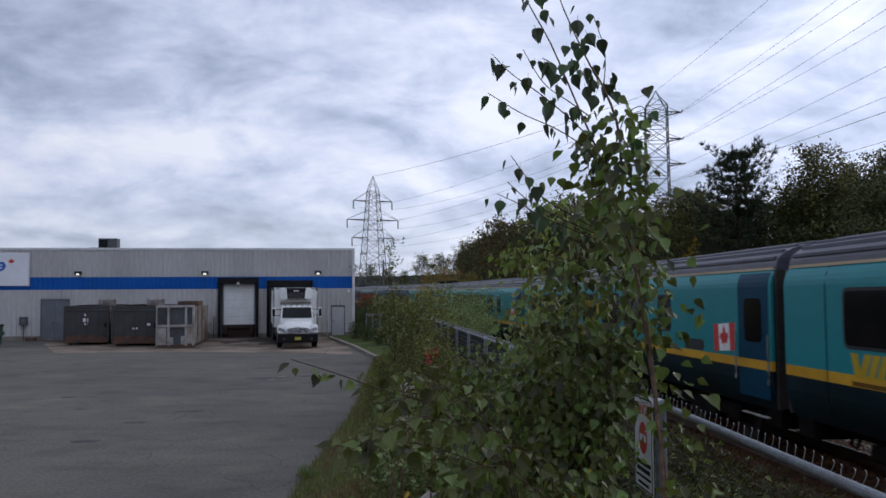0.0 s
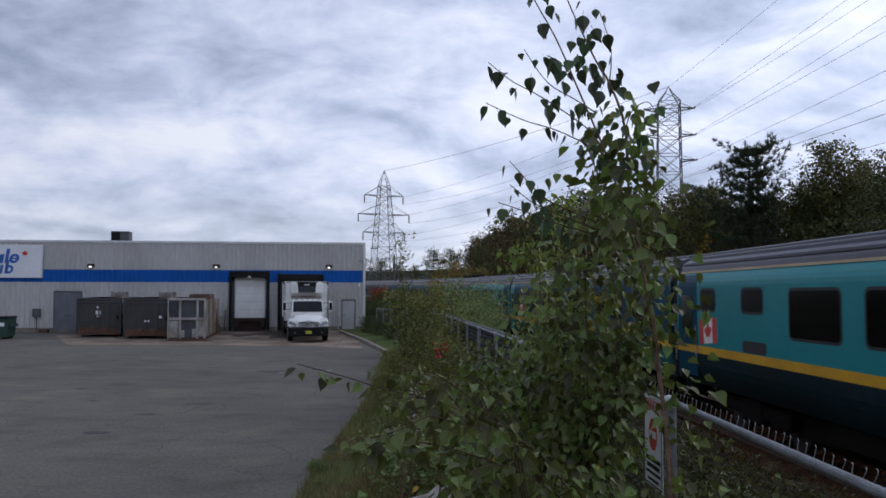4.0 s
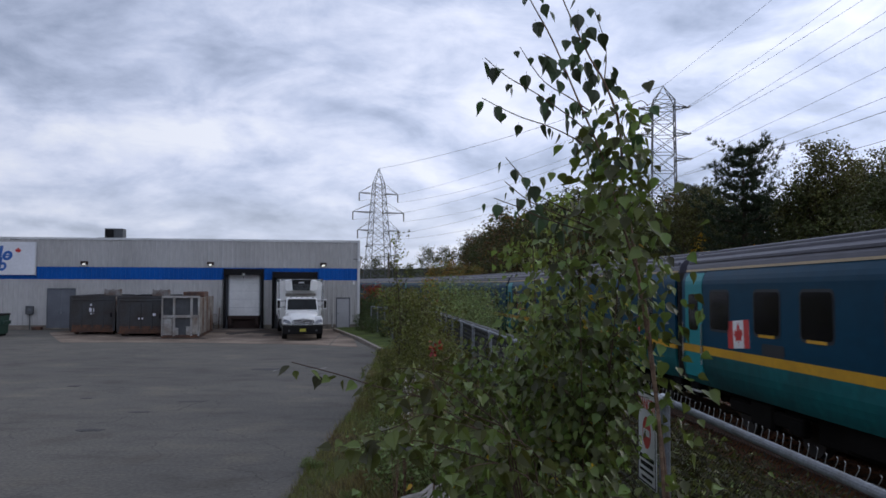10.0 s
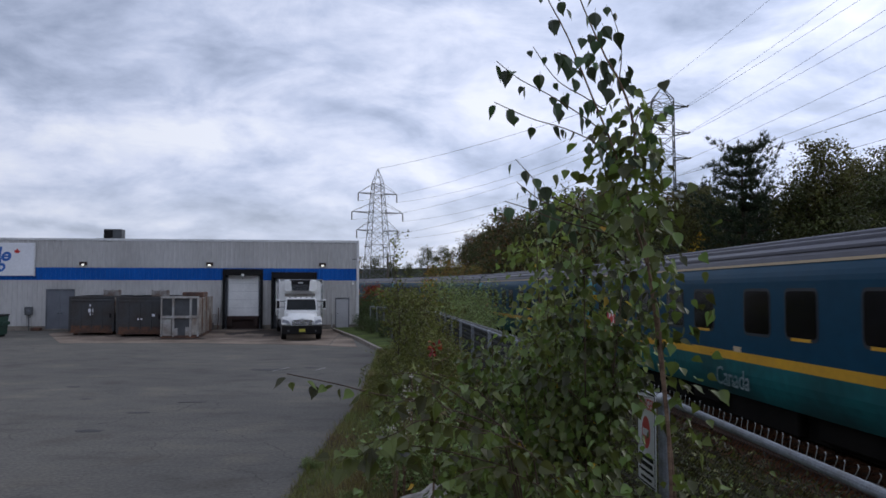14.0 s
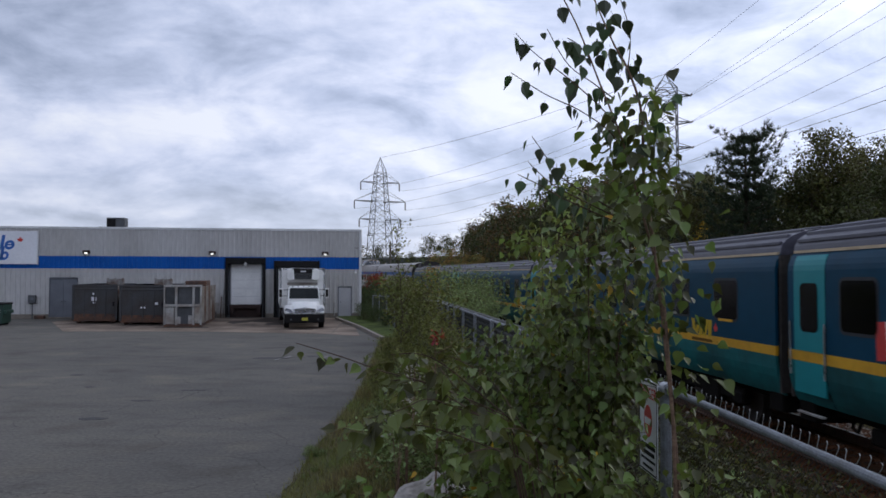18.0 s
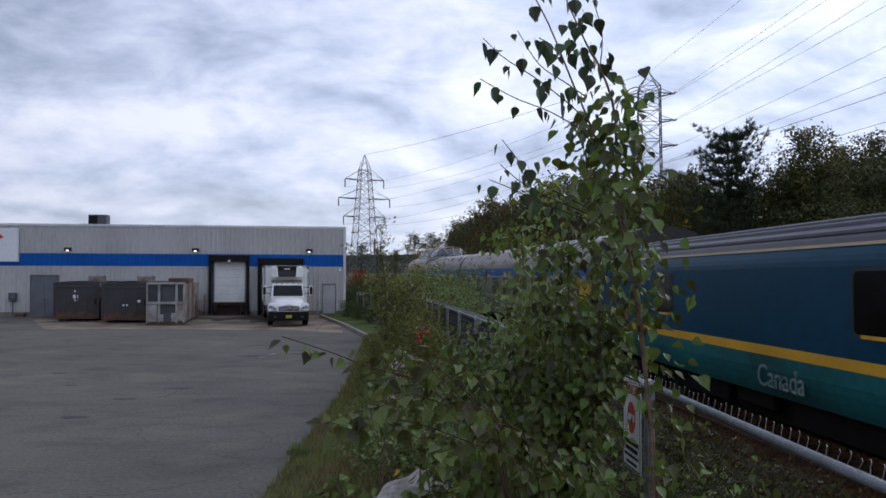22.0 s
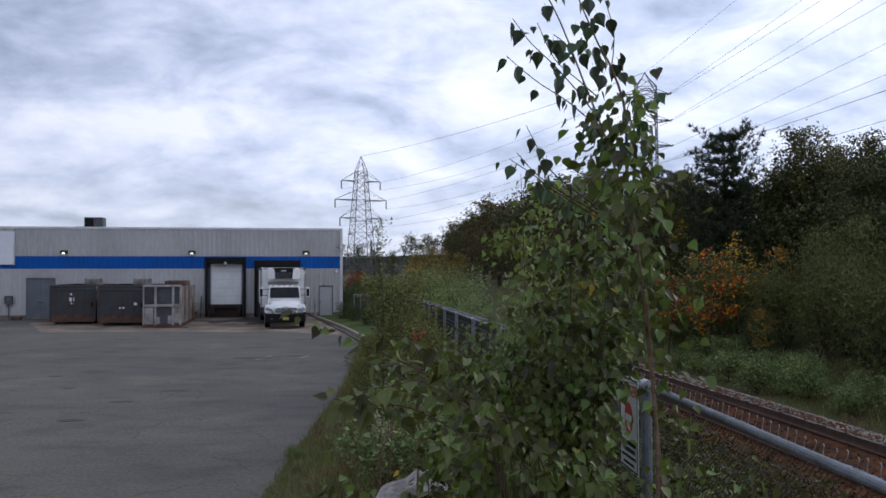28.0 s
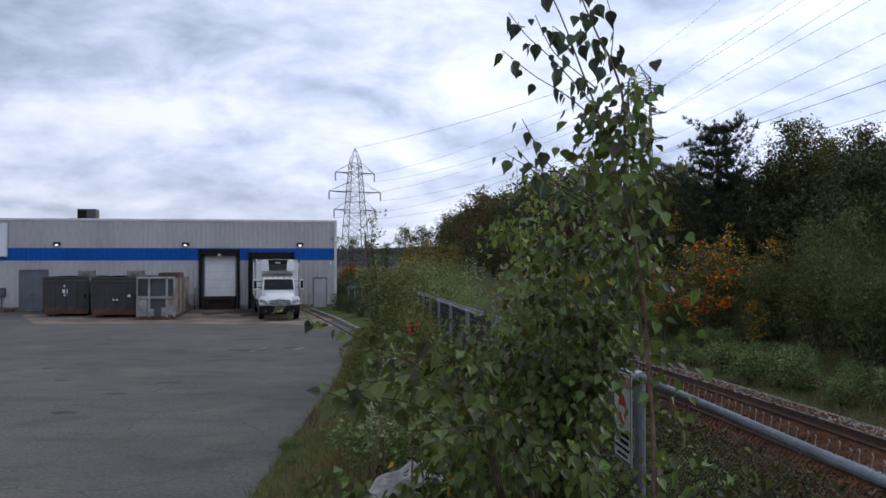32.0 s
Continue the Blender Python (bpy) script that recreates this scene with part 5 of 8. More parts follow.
t1, tips1 = lattice("power_pylon", (-3.6, 180), 27.7, 20, 5.6, 2.1, 24.4, ((22.2, 4.4, 2.0), (18.1, 5.8, 2.0), (14.2, 4.7, 2.0), (10.7, 3.0, 0.1)), 27.7, "tall grey lattice power pylon far beyond the warehouse")
for x, y, z in tips1[:6]:
    part("insulator_string", rod(bmesh.new(), (x, 0, z), (x, 0, z - 1.7), 0.13, n=6), M_INSUL, t1)
t2, tips2 = lattice("power_pylon", (34.6, 105), 28.9, -14, 3.4, 2.7, 26.6, ((25.7, 3.1, 0.5), (22.25, 3.2, 0.5), (19.0, 3.3, 0.5), (15.6, 3.3, 0.5), (14.2, 2.6, 0.5)), 28.7, "grey lattice power pylon rising behind the trees")


def wire(p, q, sag, r=0.019, label="thin dark overhead power conductor"):
    bm = bmesh.new()
    p, q = Vector(p), Vector(q)
    pts = []
    for k in range(21):
        t = k / 20
        v = p.lerp(q, t)
        v.z -= sag * 4 * t * (1 - t)
        pts.append(v)
    tube(bm, pts, r, 4)
    ob = part("power_line", bm, M_CABLE, None)
    return tagged(ob, label, "power line", "overhead wires")


m1, m2 = t1.matrix_basis, t2.matrix_basis
wire(m2 @ Vector((0, 0, 28.7)), m1 @ Vector((0, 0, 27.7)), 1.0, 0.03)
wire(m2 @ Vector((0, 0, 28.7)), (38.0, -45, 40.7), 2.0)
for k in range(6):
    x, y, z = tips2[k]
    x1, y1, z1 = tips1[k]
    wire(m2 @ Vector((x, 0, z)), m1 @ Vector((x1, 0, z1 - 1.7)), 2.0, 0.02)
    part("insulator_string", rod(bmesh.new(), (x, -0.2, z), (x, -1.6, z - 0.1), 0.12, n=6), M_INSUL, t2)
    if k % 2:
        # two conductors run on over the yard from each arm on the near side
        wire(m2 @ Vector((x, 0, z)), (47.2, -45, z + 13.3), 2.0)
        if k < 5:
            wire(m2 @ Vector((x, -0.6, z + 0.1)), (40.0, -45, z + 13.2), 2.0)
wire((37.1, 104.4, 17.2), (49.5, -45, 28.2), 2.0)
wire((31.4, 105.8, 15.6), (26.5, -45, 15.1), 2.0)
wire((36.0, 104.4, 14.4), (36.0, -45, 17.6), 2.0)
pole = thing("utility_pole", "grey wooden utility pole standing far off", "utility pole", pose(-0.9, 120, 0))
part("shaft", rod(bmesh.new(), (0, 0, 0), (0, 0, 7.3), 0.16, 0.12), M_WOODPOLE, pole)
part("pole_cap", rod(bmesh.new(), (0, 0, 7.3), (0, 0, 7.5), 0.15, 0.08), M_GALV, pole)

# far wooded ridge closing the view
for name, y, h, seed in (("far_ridge", 900, 25, 1.0), ("far_ridge", 620, 13, 7.0)):
    bm = bmesh.new()
    a = []
    for k in range(241):
        x = -1800 + k * 15
        z = h * (0.75 + 0.35 * noise.noise((x * 0.0025, seed, 0))) + 2.2 * noise.noise((x * 0.04, seed, 2)) + 1.2 * noise.noise((x * 0.13, seed, 4))
        a.append((bm.verts.new((x, y, -2)), bm.verts.new((x, y + 25, z * 0.7)), bm.verts.new((x, y + 60, z)), bm.verts.new((x, y + 240, -2))))
    for p, q in zip(a, a[1:]):
        for k in range(3):
            bm.faces.new((p[k], q[k], q[k + 1], p[k + 1]))
    tagged(part(name, bm, M_HILL, None), "low dark wooded ridge on the horizon", "hill", kind="structure")

# unseen slopes added to the left and behind the viewer; they dim the train's side
for name, ax, d, h in (("wooded_slope", "x", -85, 13), ("wooded_slope", "y", -60, 13)):
    bm = bmesh.new()
    a = []
    for k in range(121):
        q = -240 + k * 4
        z = h * (0.8 + 0.3 * noise.noise((q * 0.03, d, 0))) + 1.6 * noise.noise((q * 0.2, d, 2))
        pts = ((d, -1), (d - 4, z * 0.75), (d - 9, z), (d - 40, -1))
        a.append([bm.verts.new((p, q, w) if ax == "x" else (q, p, w)) for p, w in pts])
    for p, q in zip(a, a[1:]):
        for k in range(3):
            bm.faces.new((p[k], q[k], q[k + 1], p[k + 1]))
    tagged(part(name, bm, M_HILL, None), "unseen dark slope added to dim the train's reflections", "woods", kind="structure")

# cindery soil between the fence and the ballast, coloured darker for the train's shade
M_SHADECINDER = mat("shaded_cindery_soil", (0.030, 0.028, 0.018), 0.95, var=0.35, scale=1.5, fine=16, bump=0.6, col2=(0.02, 0.02, 0.012), spec=0.1)
cx_ = [1.66 + 0.35 * i for i in range(11)]
cy_ = [0.0 + 0.6 * i for i in range(100)]
tagged(sheet("trackside_soil", cx_, cy_, lambda x, y: ground_z(x, y) + (0.02 if 1.7 < x < 5.1 else -0.05), M_SHADECINDER), "cindery soil beside the ballast, shade put into its dark colour", "soil", kind="structure")

# ---- train ----
CAR_L = 22.44
SIDE = 1.40


def skin(z):
    """Half width of the slim coaches at height z over the rail."""
    if z < 1.35:
        return SIDE - 0.16 * ((1.35 - z) / 0.55) ** 2
    if z <= 2.92:
        return SIDE
    t = min(1.0, (z - 2.92) / 0.30)
    return SIDE - 0.11 * t * t


def strip(y0, y1, zs, out=0.0, thick=0.05):
    """A body panel on the near side following the skin between heights."""
    bm = bmesh.new()
    pr = [(-(skin(z) + out), z) for z in zs] + [(-(skin(z) + out - thick), z) for z in reversed(zs)]
    loft(bm, pr, y0, y1)
    return bm


def mirrored(bm):
    """The same geometry on both flanks."""
    g = bmesh.ops.duplicate(bm, geom=bm.verts[:] + bm.edges[:] + bm.faces[:])
    for v in (e for e in g["geom"] if isinstance(e, bmesh.types.BMVert)):
        v.co.x = -v.co.x
    return bm


def rounded(y0, y1, z0, z1, r, x, depth):
    """A rounded pane in the flank's plane at x, both flanks."""
    bm = bmesh.new()
    pts = []
    for cy, cz, a0 in ((y1 - r, z1 - r, 0), (y0 + r, z1 - r, 90), (y0 + r, z0 + r, 180), (y1 - r, z0 + r, 270)):
        for k in range(4):
            a = radians(a0 + 30 * k)
            pts.append((x, cy + math.cos(a) * r, cz + math.sin(a) * r))
    plate(bm, pts, (1, 0, 0), depth)
    return bm


def twin(key, name, maker, material, parent, label="", yc=0.0, smooth=False):
    """The same part on the near and the far flank; maker builds the near one about y = 0."""
    return [shared(key, name, maker, material, parent, label, pose(0, yc, 0, 0, 0, rz), smooth) for rz in (0, 180)]


def window_on(car, y0, y1, z0=2.02, z1=2.76, ledge=False, glass=None, x=-SIDE):
    y0, y1 = round(y0, 2), round(y1, 2)
    w = round(y1 - y0, 2)
    g = glass or M_GLASS
    for f in twin(("wf", w, z0, z1, x), "window", lambda: rounded(-w / 2 - 0.05, w / 2 + 0.05, z0 - 0.05, z1 + 0.05, 0.12, x - 0.006, 0.03), M_WFRAME, car, "", (y0 + y1) / 2):
        shared(("wg", w, z0, z1, x, g.name), "pane", lambda: rounded(-w / 2, w / 2, z0, z1, 0.09, x - 0.012, 0.01), g, f)
        if ledge:
            shared(("wl", w, z0, x), "sill_mark", lambda: bbox(x - 0.016, x - 0.006, -w * 0.32, w * 0.32, z0 - 0.055, z0 - 0.005), M_YELLOW, f, "yellow mark under the window")


def emblem(car, yc, zc, w, h, material, leaf=True, x=-SIDE, bars=True):
    """The operator's mark, drawn as plain leaning bars."""
    def maker():
        bm = bmesh.new()
        n = w / 5.2
        # seen on this flank, larger y lies to the left
        for k, (lean, wd) in enumerate(((-0.3, 0.8), (0.5, 0.8), (0.5, 0.8), (0.5, 0.8), (0.1, 0.8))):
            y = w / 2 - (k + 0.5) * w / 5
            a = wd * n / 2
            s = lean * h / 2
            pts = [(x - 0.004, y + a + s, -h / 2), (x - 0.004, y - a + s, -h / 2), (x - 0.004, y - a - s, h / 2), (x - 0.004, y + a - s, h / 2)]
            plate(bm, pts, (1, 0, 0), 0.004)
        return bm
    e = shared(("em", w, h, material.name, x), "emblem", maker, material, car, "emblem of leaning bars", pose(0, yc, zc))
    if leaf:
        def lm():
            return plate(bmesh.new(), [(x - 0.004, -(w / 2 + 0.17) + p, q) for p, q in leaf_shape(0, 0, h * 0.48)], (1, 0, 0), 0.004)
        shared(("eml", w, h, x), "leaf_mark", lm, M_RED, e, "small red leaf")
    if bars:
        shared(("emb", w, x), "text_bar", lambda: bbox(x - 0.007, x - 0.004, -w / 2, w / 2, -0.03, 0.03), M_PRINT, e, "small brown line of lettering", pose(0, 0, -h / 2 - 0.085))
    return e


def flag_on(car, yc, zc, w=0.95, h=0.52):
    f = shared(("flag",), "flag", lambda: bbox(-SIDE - 0.004, -SIDE, -w / 2, w / 2, -h / 2, h / 2), M_WHITE, car, "painted red and white maple leaf flag", pose(0, yc, zc, -4))
    for k, (p, q) in enumerate(((-w / 2, -w / 4), (w / 4, w / 2))):
        shared(("flagr", k), "red_field", lambda: bbox(-SIDE - 0.006, -SIDE - 0.004, p, q, -h / 2, h / 2), M_RED, f)
    shared(("flagl",), "maple_leaf", lambda: plate(bmesh.new(), [(-SIDE - 0.006, p, q) for p, q in leaf_shape(0, -0.03, 0.33)], (1, 0, 0), 0.002), M_RED, f)
    return f


def word_on(car, yc, zc, size, material, x=-SIDE):
    key = ("word", size, material.name)
    if key not in CACHE:
        cu = bpy.data.curves.new("country_word", "FONT")
        cu.body, cu.size, cu.align_x, cu.align_y, cu.extrude = "Canada", size, "CENTER", "CENTER", 0.001
        cu.materials.append(material)
        CACHE[key] = cu
    return link("country_word", CACHE[key], car, "pale country name in plain lettering", pose(x, yc, zc, 90, 0, -90))


def bogie(car, y):
    b = shared(("bg",), "bogie", lambda: bbox(-0.95, 0.95, -0.35, 0.35, 0.42, 0.74, bevel=0.04), M_UNDER, car, "grimy bogie", pose(0, y, 0))
    for rz in (0, 180):
        f = shared(("bgf",), "side_frame", lambda: box(box(bbox(-1.12, -0.98, -1.5, 1.5, 0.42, 0.66, bevel=0.03), -1.16, -0.94, -0.45, 0.45, 0.30, 0.78, bevel=0.05), -1.14, -0.96, -1.5, -1.0, 0.36, 0.6, bevel=0.03), M_UNDER, b, "", pose(0, 0, 0, 0, 0, rz))
    for dy in (-1.25, 1.25):
        for rz in (0, 180):
            shared(("wh",), "wheel", lambda: rod(rod(bmesh.new(), (-0.70, 0, 0), (-0.82, 0, 0), 0.45, n=24), (-0.66, 0, 0), (-0.70, 0, 0), 0.48, n=24), M_STEELW, b, "", pose(0, dy, 0.455, 0, 0, rz))
        shared(("ax",), "axle", lambda: rod(bmesh.new(), (-0.66, 0, 0), (0.66, 0, 0), 0.08, n=10), M_STEELW, b, "", pose(0, dy, 0.455))
    return b


ROOF_Z = 3.69


def roof_points(n=20):
    pts = []
    for k in range(n + 1):
        t = k / n
        a = math.pi * t
        x = -math.cos(a)
        z = max(0.0, math.sin(a))
        pts.append((1.29 * (abs(x) ** 0.82) * (1 if x > 0 else -1), 3.22 + (ROOF_Z - 3.22) * z ** 0.8))
    return pts


def slim_roof(car, y0, y1):
    """Curved roof with long raised ribs."""
    pts = roof_points()
    r = shared(("roof",), "roof", lambda: loft(bmesh.new(), pts + [(1.27, 3.15), (-1.27, 3.15)], y0, y1), M_RIBROOF, car, "grey ribbed roof", smooth=False)
    for k in range(2, 19, 2):
        x, z = pts[k]
        shared(("rib", k), "roof_rib", lambda: bbox(x - 0.035, x + 0.035, y0 + 0.08, y1 - 0.08, z - 0.03, z + 0.04, bevel=0.012), M_RIBROOF, r)


def coach(livery, flip, extras=()):
    """One slim coach, its front end at y = 0 (towards the viewer) and the rail at z = 0. flip: which end leads."""
    L = CAR_L - 0.5
    y0, y1 = 0.25, 0.25 + L

    def s(a, b):
        return (a, b) if not flip else tuple(sorted((CAR_L + 0.4 - a, CAR_L + 0.4 - b)))

    names = {"teal": "bright teal passenger coach with a yellow stripe", "blue": "deep blue sleeping coach with a yellow stripe", "half": "half teal half deep blue service coach with a yellow stripe", "end": "deep blue baggage coach with few windows"}
    car = thing("railway_coach", names[livery], "railway coach", None, "coaches of the passing train")
    # body panels
    zs_side = (1.645, 2.2, 2.92, 3.0, 3.08, 3.15, 3.22)
    zs_low = (0.80, 0.9, 1.0, 1.12, 1.25, 1.48)
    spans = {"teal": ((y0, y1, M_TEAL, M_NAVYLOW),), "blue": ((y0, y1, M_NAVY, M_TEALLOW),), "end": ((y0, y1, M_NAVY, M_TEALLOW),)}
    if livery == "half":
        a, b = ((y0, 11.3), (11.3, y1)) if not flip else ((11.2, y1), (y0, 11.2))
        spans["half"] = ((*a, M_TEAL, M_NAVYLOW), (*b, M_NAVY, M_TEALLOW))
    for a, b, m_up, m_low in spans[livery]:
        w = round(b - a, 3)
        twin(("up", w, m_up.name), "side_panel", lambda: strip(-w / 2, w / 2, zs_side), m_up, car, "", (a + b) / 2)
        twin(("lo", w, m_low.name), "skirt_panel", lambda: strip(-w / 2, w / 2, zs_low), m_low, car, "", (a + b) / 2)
    twin(("ye",), "yellow_stripe", lambda: strip(-L / 2, L / 2, (1.48, 1.645), 0.0), M_YELLOW, car, "yellow waist stripe", CAR_L / 2)
    twin(("gut",), "gutter", lambda: bbox(-1.318, -1.26, -L / 2 + 0.05, L / 2 - 0.05, 3.205, 3.25), M_CREAM, car, "cream roof gutter", CAR_L / 2)
    slim_roof(car, y0, y1)
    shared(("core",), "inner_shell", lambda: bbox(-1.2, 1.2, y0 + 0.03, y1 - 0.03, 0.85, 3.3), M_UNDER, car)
    for e in (y0, y1):
        sg = -1 if e == y0 else 1
        shared(("endw", sg), "end_wall", lambda: bbox(-1.33, 1.33, 0.0, 0.06 * sg, 0.85, 3.2), M_GRIME, car, "", pose(0, e, 0))
        shared(("bel", sg), "gangway_bellows", lambda: bbox(-1.0, 1.0, 0.06 * sg, 0.235 * sg, 0.9, 3.38), M_BLACK, car, "black gangway bellows", pose(0, e, 0))
        shared(("cpl", sg), "coupler", lambda: bbox(-0.15, 0.15, -0.3 * sg, 0.24 * sg, 0.6, 0.85), M_UNDER, car, "", pose(0, e, 0))
    for y in (3.6, CAR_L - 3.6):
        bogie(car, y)
    for k, (a, b, zb) in enumerate(((6.2, 8.4, 0.42), (9.0, 11.6, 0.36), (12.2, 13.6, 0.5), (14.0, 16.0, 0.4))):
        shared(("ub", k), "equipment_box", lambda: bbox(-1.15, 1.15, a, b, zb, 0.86, bevel=0.03), M_UNDER, car)

    shared(("uf",), "underframe", lambda: box(bbox(-0.98, 0.98, 5.3, CAR_L - 5.3, 0.30, 0.88, bevel=0.03), -0.9, 0.9, 0.3, CAR_L - 0.3, 0.62, 0.88), M_UNDER, car, "grimy underframe")
    for q in (0.55, CAR_L - 0.55):
        shared(("ebx",), "end_box", lambda: bbox(-1.25, 1.25, -0.25, 0.25, 0.50, 0.86, bevel=0.02), M_UNDER, car, "", pose(0, q, 0))
        shared(("hose",), "brake_hose", lambda: tube(bmesh.new(), [(-0.45, 0, 0.62), (-0.45, 0.1, 0.36), (-0.42, 0, 0.3), (-0.4, -0.1, 0.5)], 0.03, 6), M_BLACK, car, "", pose(0, q, 0))

    def door(a, b, material, wz=(1.95, 2.72), swap=True):
        if flip and swap:
            a, b = CAR_L - b, CAR_L - a
        w = round(b - a, 2)
        for d in twin(("door", w, material.name), "door", lambda: box(strip(-w / 2, w / 2, (1.645, 2.2, 2.92, 3.0, 3.08, 3.16), 0.008, 0.03), -SIDE - 0.004, -SIDE + 0.02, -w / 2, w / 2, 0.98, 1.475), material, car, "", (a + b) / 2):
            shared(("dw", w), "pane", lambda: rounded(-w * 0.28, w * 0.28, wz[0], wz[1], 0.1, -SIDE - 0.016, 0.01), M_GLASS, d)
            shared(("ds", w), "step", lambda: bbox(-1.42, -1.36, -w / 2 + 0.1, w / 2 - 0.1, 0.66, 0.685), M_BALER, d, "worn step edge")
            for q in (-w / 2 - 0.05, w / 2 + 0.05):
                shared(("dh",), "handrail", lambda: rod(bmesh.new(), (-SIDE - 0.05, 0, 1.25), (-SIDE - 0.05, 0, 2.1), 0.018), M_CHROME, d, "", pose(0, q, 0))

    if livery in ("teal", "half"):
        door(0.35, 1.5, M_NAVY)
        flag_on(car, sum(s(1.65, 2.6) if livery == "teal" else s(2.1, 2.95)) / 2, 1.98)
        shared(("vent",), "vent", lambda: rounded(-0.5, 0.5, 1.66, 1.88, 0.08, -SIDE - 0.006, 0.01), M_WFRAME, car, "dark vent", pose(0, sum(s(3.1, 4.1) if livery == "teal" else s(4.3, 5.2)) / 2, 0))
    if livery == "teal":
        window_on(car, *s(4.95, 5.7))
        for a in (6.65, 8.75, 10.8, 12.85, 14.85, 16.8, 18.75):
            window_on(car, *s(a, a + 1.62), 2.05, 2.82)
        emblem(car, sum(s(19.1, 20.3)) / 2, 1.78, 1.05, 0.34, M_YLOGO)
        word_on(car, sum(s(10.6, 12.3)) / 2, 1.16, 0.42, M_WORD)
        seam_at = 20.9
    if livery == "half":
        for a, b in ((2.15, 2.9), (4.25, 5.1)):
            window_on(car, *s(a, b), 2.42, 2.82)
        for a, b in ((6.15, 7.7), (8.4, 10.1)):
            window_on(car, *s(a, b), 2.03, 2.8)
        for a, b in ((10.75, 11.75), (12.2, 13.15), (13.75, 14.7), (19.3, 20.4) if flip else (17.55, 19.1)):
            window_on(car, *s(a, b), 2.02, 2.78, ledge=True)
        if not flip:
            window_on(car, 19.8, 20.65, 2.02, 2.78)
        a, b = s(14.7, 16.0) if flip else s(15.4, 16.7)
        if flip:
            shared(("ventf",), "vent", lambda: rounded(-0.45, 0.45, 1.66, 1.86, 0.06, -SIDE - 0.006, 0.01), M_WFRAME, car, "dark vent", pose(0, 4.64, 0))
        for d in twin(("sdoor",), "service_door", lambda: strip(-0.62, 0.62, (1.645, 2.2, 2.92, 3.0, 3.08, 3.2), 0.01, 0.03), M_NAVY, car, "plain deep blue service door", (a + b) / 2):
            shared(("sdw",), "pane", lambda: rounded(-0.2, 0.2, 1.95, 2.75, 0.08, -SIDE - 0.02, 0.01), M_GLASS, d)
            shared(("sdl",), "skirt_flap", lambda: strip(-0.62, 0.62, (0.9, 1.1, 1.25, 1.475), 0.008, 0.03), M_NAVYLOW, d)
        emblem(car, sum(s(19.5, 20.6) if flip else s(19.75, 20.85)) / 2, 1.78, 1.05, 0.34, M_YLOGO)
        word_on(car, sum(s(11.0, 12.6)) / 2, 1.14, 0.42, M_WORD)
        door(21.0, 21.95, M_TEAL)
        a, b = s(13.5, 20.0)
        for k in range(7):
            q = lerp(a, b, (k + 0.5) / 7)
            shared(("rooffan",), "roof_vent", lambda: box(bbox(-0.5, -0.1, -0.3, 0.3, 3.6, 3.86, bevel=0.05), -0.62, -0.5, -0.2, 0.2, 3.6, 3.78), M_BLACK, car, "black roof ventilator", pose(0, q, 0))
        shared(("roofbar",), "roof_rack", lambda: bbox(-0.7, -0.62, 0, 5.8, 3.76, 3.84), M_BLACK, car, "", pose(0, a + 0.4, 0))
        seam_at = 14.0
    if livery == "blue":
        for k, (a, b) in enumerate(((1.75, 2.75), (4.12, 5.08), (5.75, 6.65), (7.9, 8.85), (9.45, 10.4), (11.85, 12.8), (13.5, 14.5), (15.85, 16.8), (17.55, 18.5), (19.65, 20.55))):
            p, q = s(a, b)
            o = 0.2 if flip else 0.0
            window_on(car, p - o, q - o, ledge=k in (0, 2, 3, 5, 7, 8))
        swapped = flip and "front_emblem" not in extras
        emblem(car, 20.4 if swapped else 2.14 if flip else 3.42, 1.79, 1.05, 0.34, M_YLOGO)
        flag_on(car, 3.85 if swapped else 18.8 if flip else 19.2, 1.97)
        door(21.0, 21.98, M_TEAL, swap=False)
        word_on(car, 10.74 if flip else 11.0, 1.12, 0.5, M_WORD)
        shared(("nb",), "number_bar", lambda: bbox(-SIDE - 0.004, -SIDE, -0.16, 0.16, 1.64, 1.74), M_CREAM, car, "small pale number bar", pose(0, sum(s(10.5, 11.0)) / 2, 0))
        shared(("ventb",), "vent", lambda: rounded(-0.42, 0.42, 1.66, 1.86, 0.06, -SIDE - 0.006, 0.01), M_WFRAME, car, "dark vent", pose(0, 17.6 if "front_emblem" in extras else sum(s(17.4, 18.2)) / 2, 0))
        seam_at = 21.0
    if livery == "end":
        door(0.35, 1.35, M_TEAL)
        flag_on(car, 3.5, 1.97)
        for a, b in ((8.45, 9.4), (16.25, 17.25)):
            window_on(car, *s(a, b), 2.0, 2.85, ledge=True)
        emblem(car, 20.3, 1.79, 1.2, 0.42, M_YLOGO)
        word_on(car, 11.5, 1.12, 0.52, M_WORD)
        shared(("ventb",), "vent", lambda: rounded(-0.42, 0.42, 1.66, 1.86, 0.06, -SIDE - 0.006, 0.01), M_WFRAME, car, "dark vent", pose(0, 5.0, 0))
        fair = bmesh.new()
        loft(fair, [(-1.0, 3.5), (-0.9, 4.0), (-0.5, 4.14), (0.5, 4.14), (0.9, 4.0), (1.0, 3.5)], y1 - 1.6, y1 - 0.05)
        part("roof_fairing", fair, M_GRIME, car, "grimy raised end fairing")
        seam_at = 20.9
    a = CAR_L - seam_at if flip else seam_at
    twin(("seam",), "panel_seam", lambda: strip(-0.012, 0.012, (0.82, 1.0, 1.2, 1.4, 2.0, 2.92, 3.08, 3.2), 0.003, 0.02), M_UNDER, car, "", a)
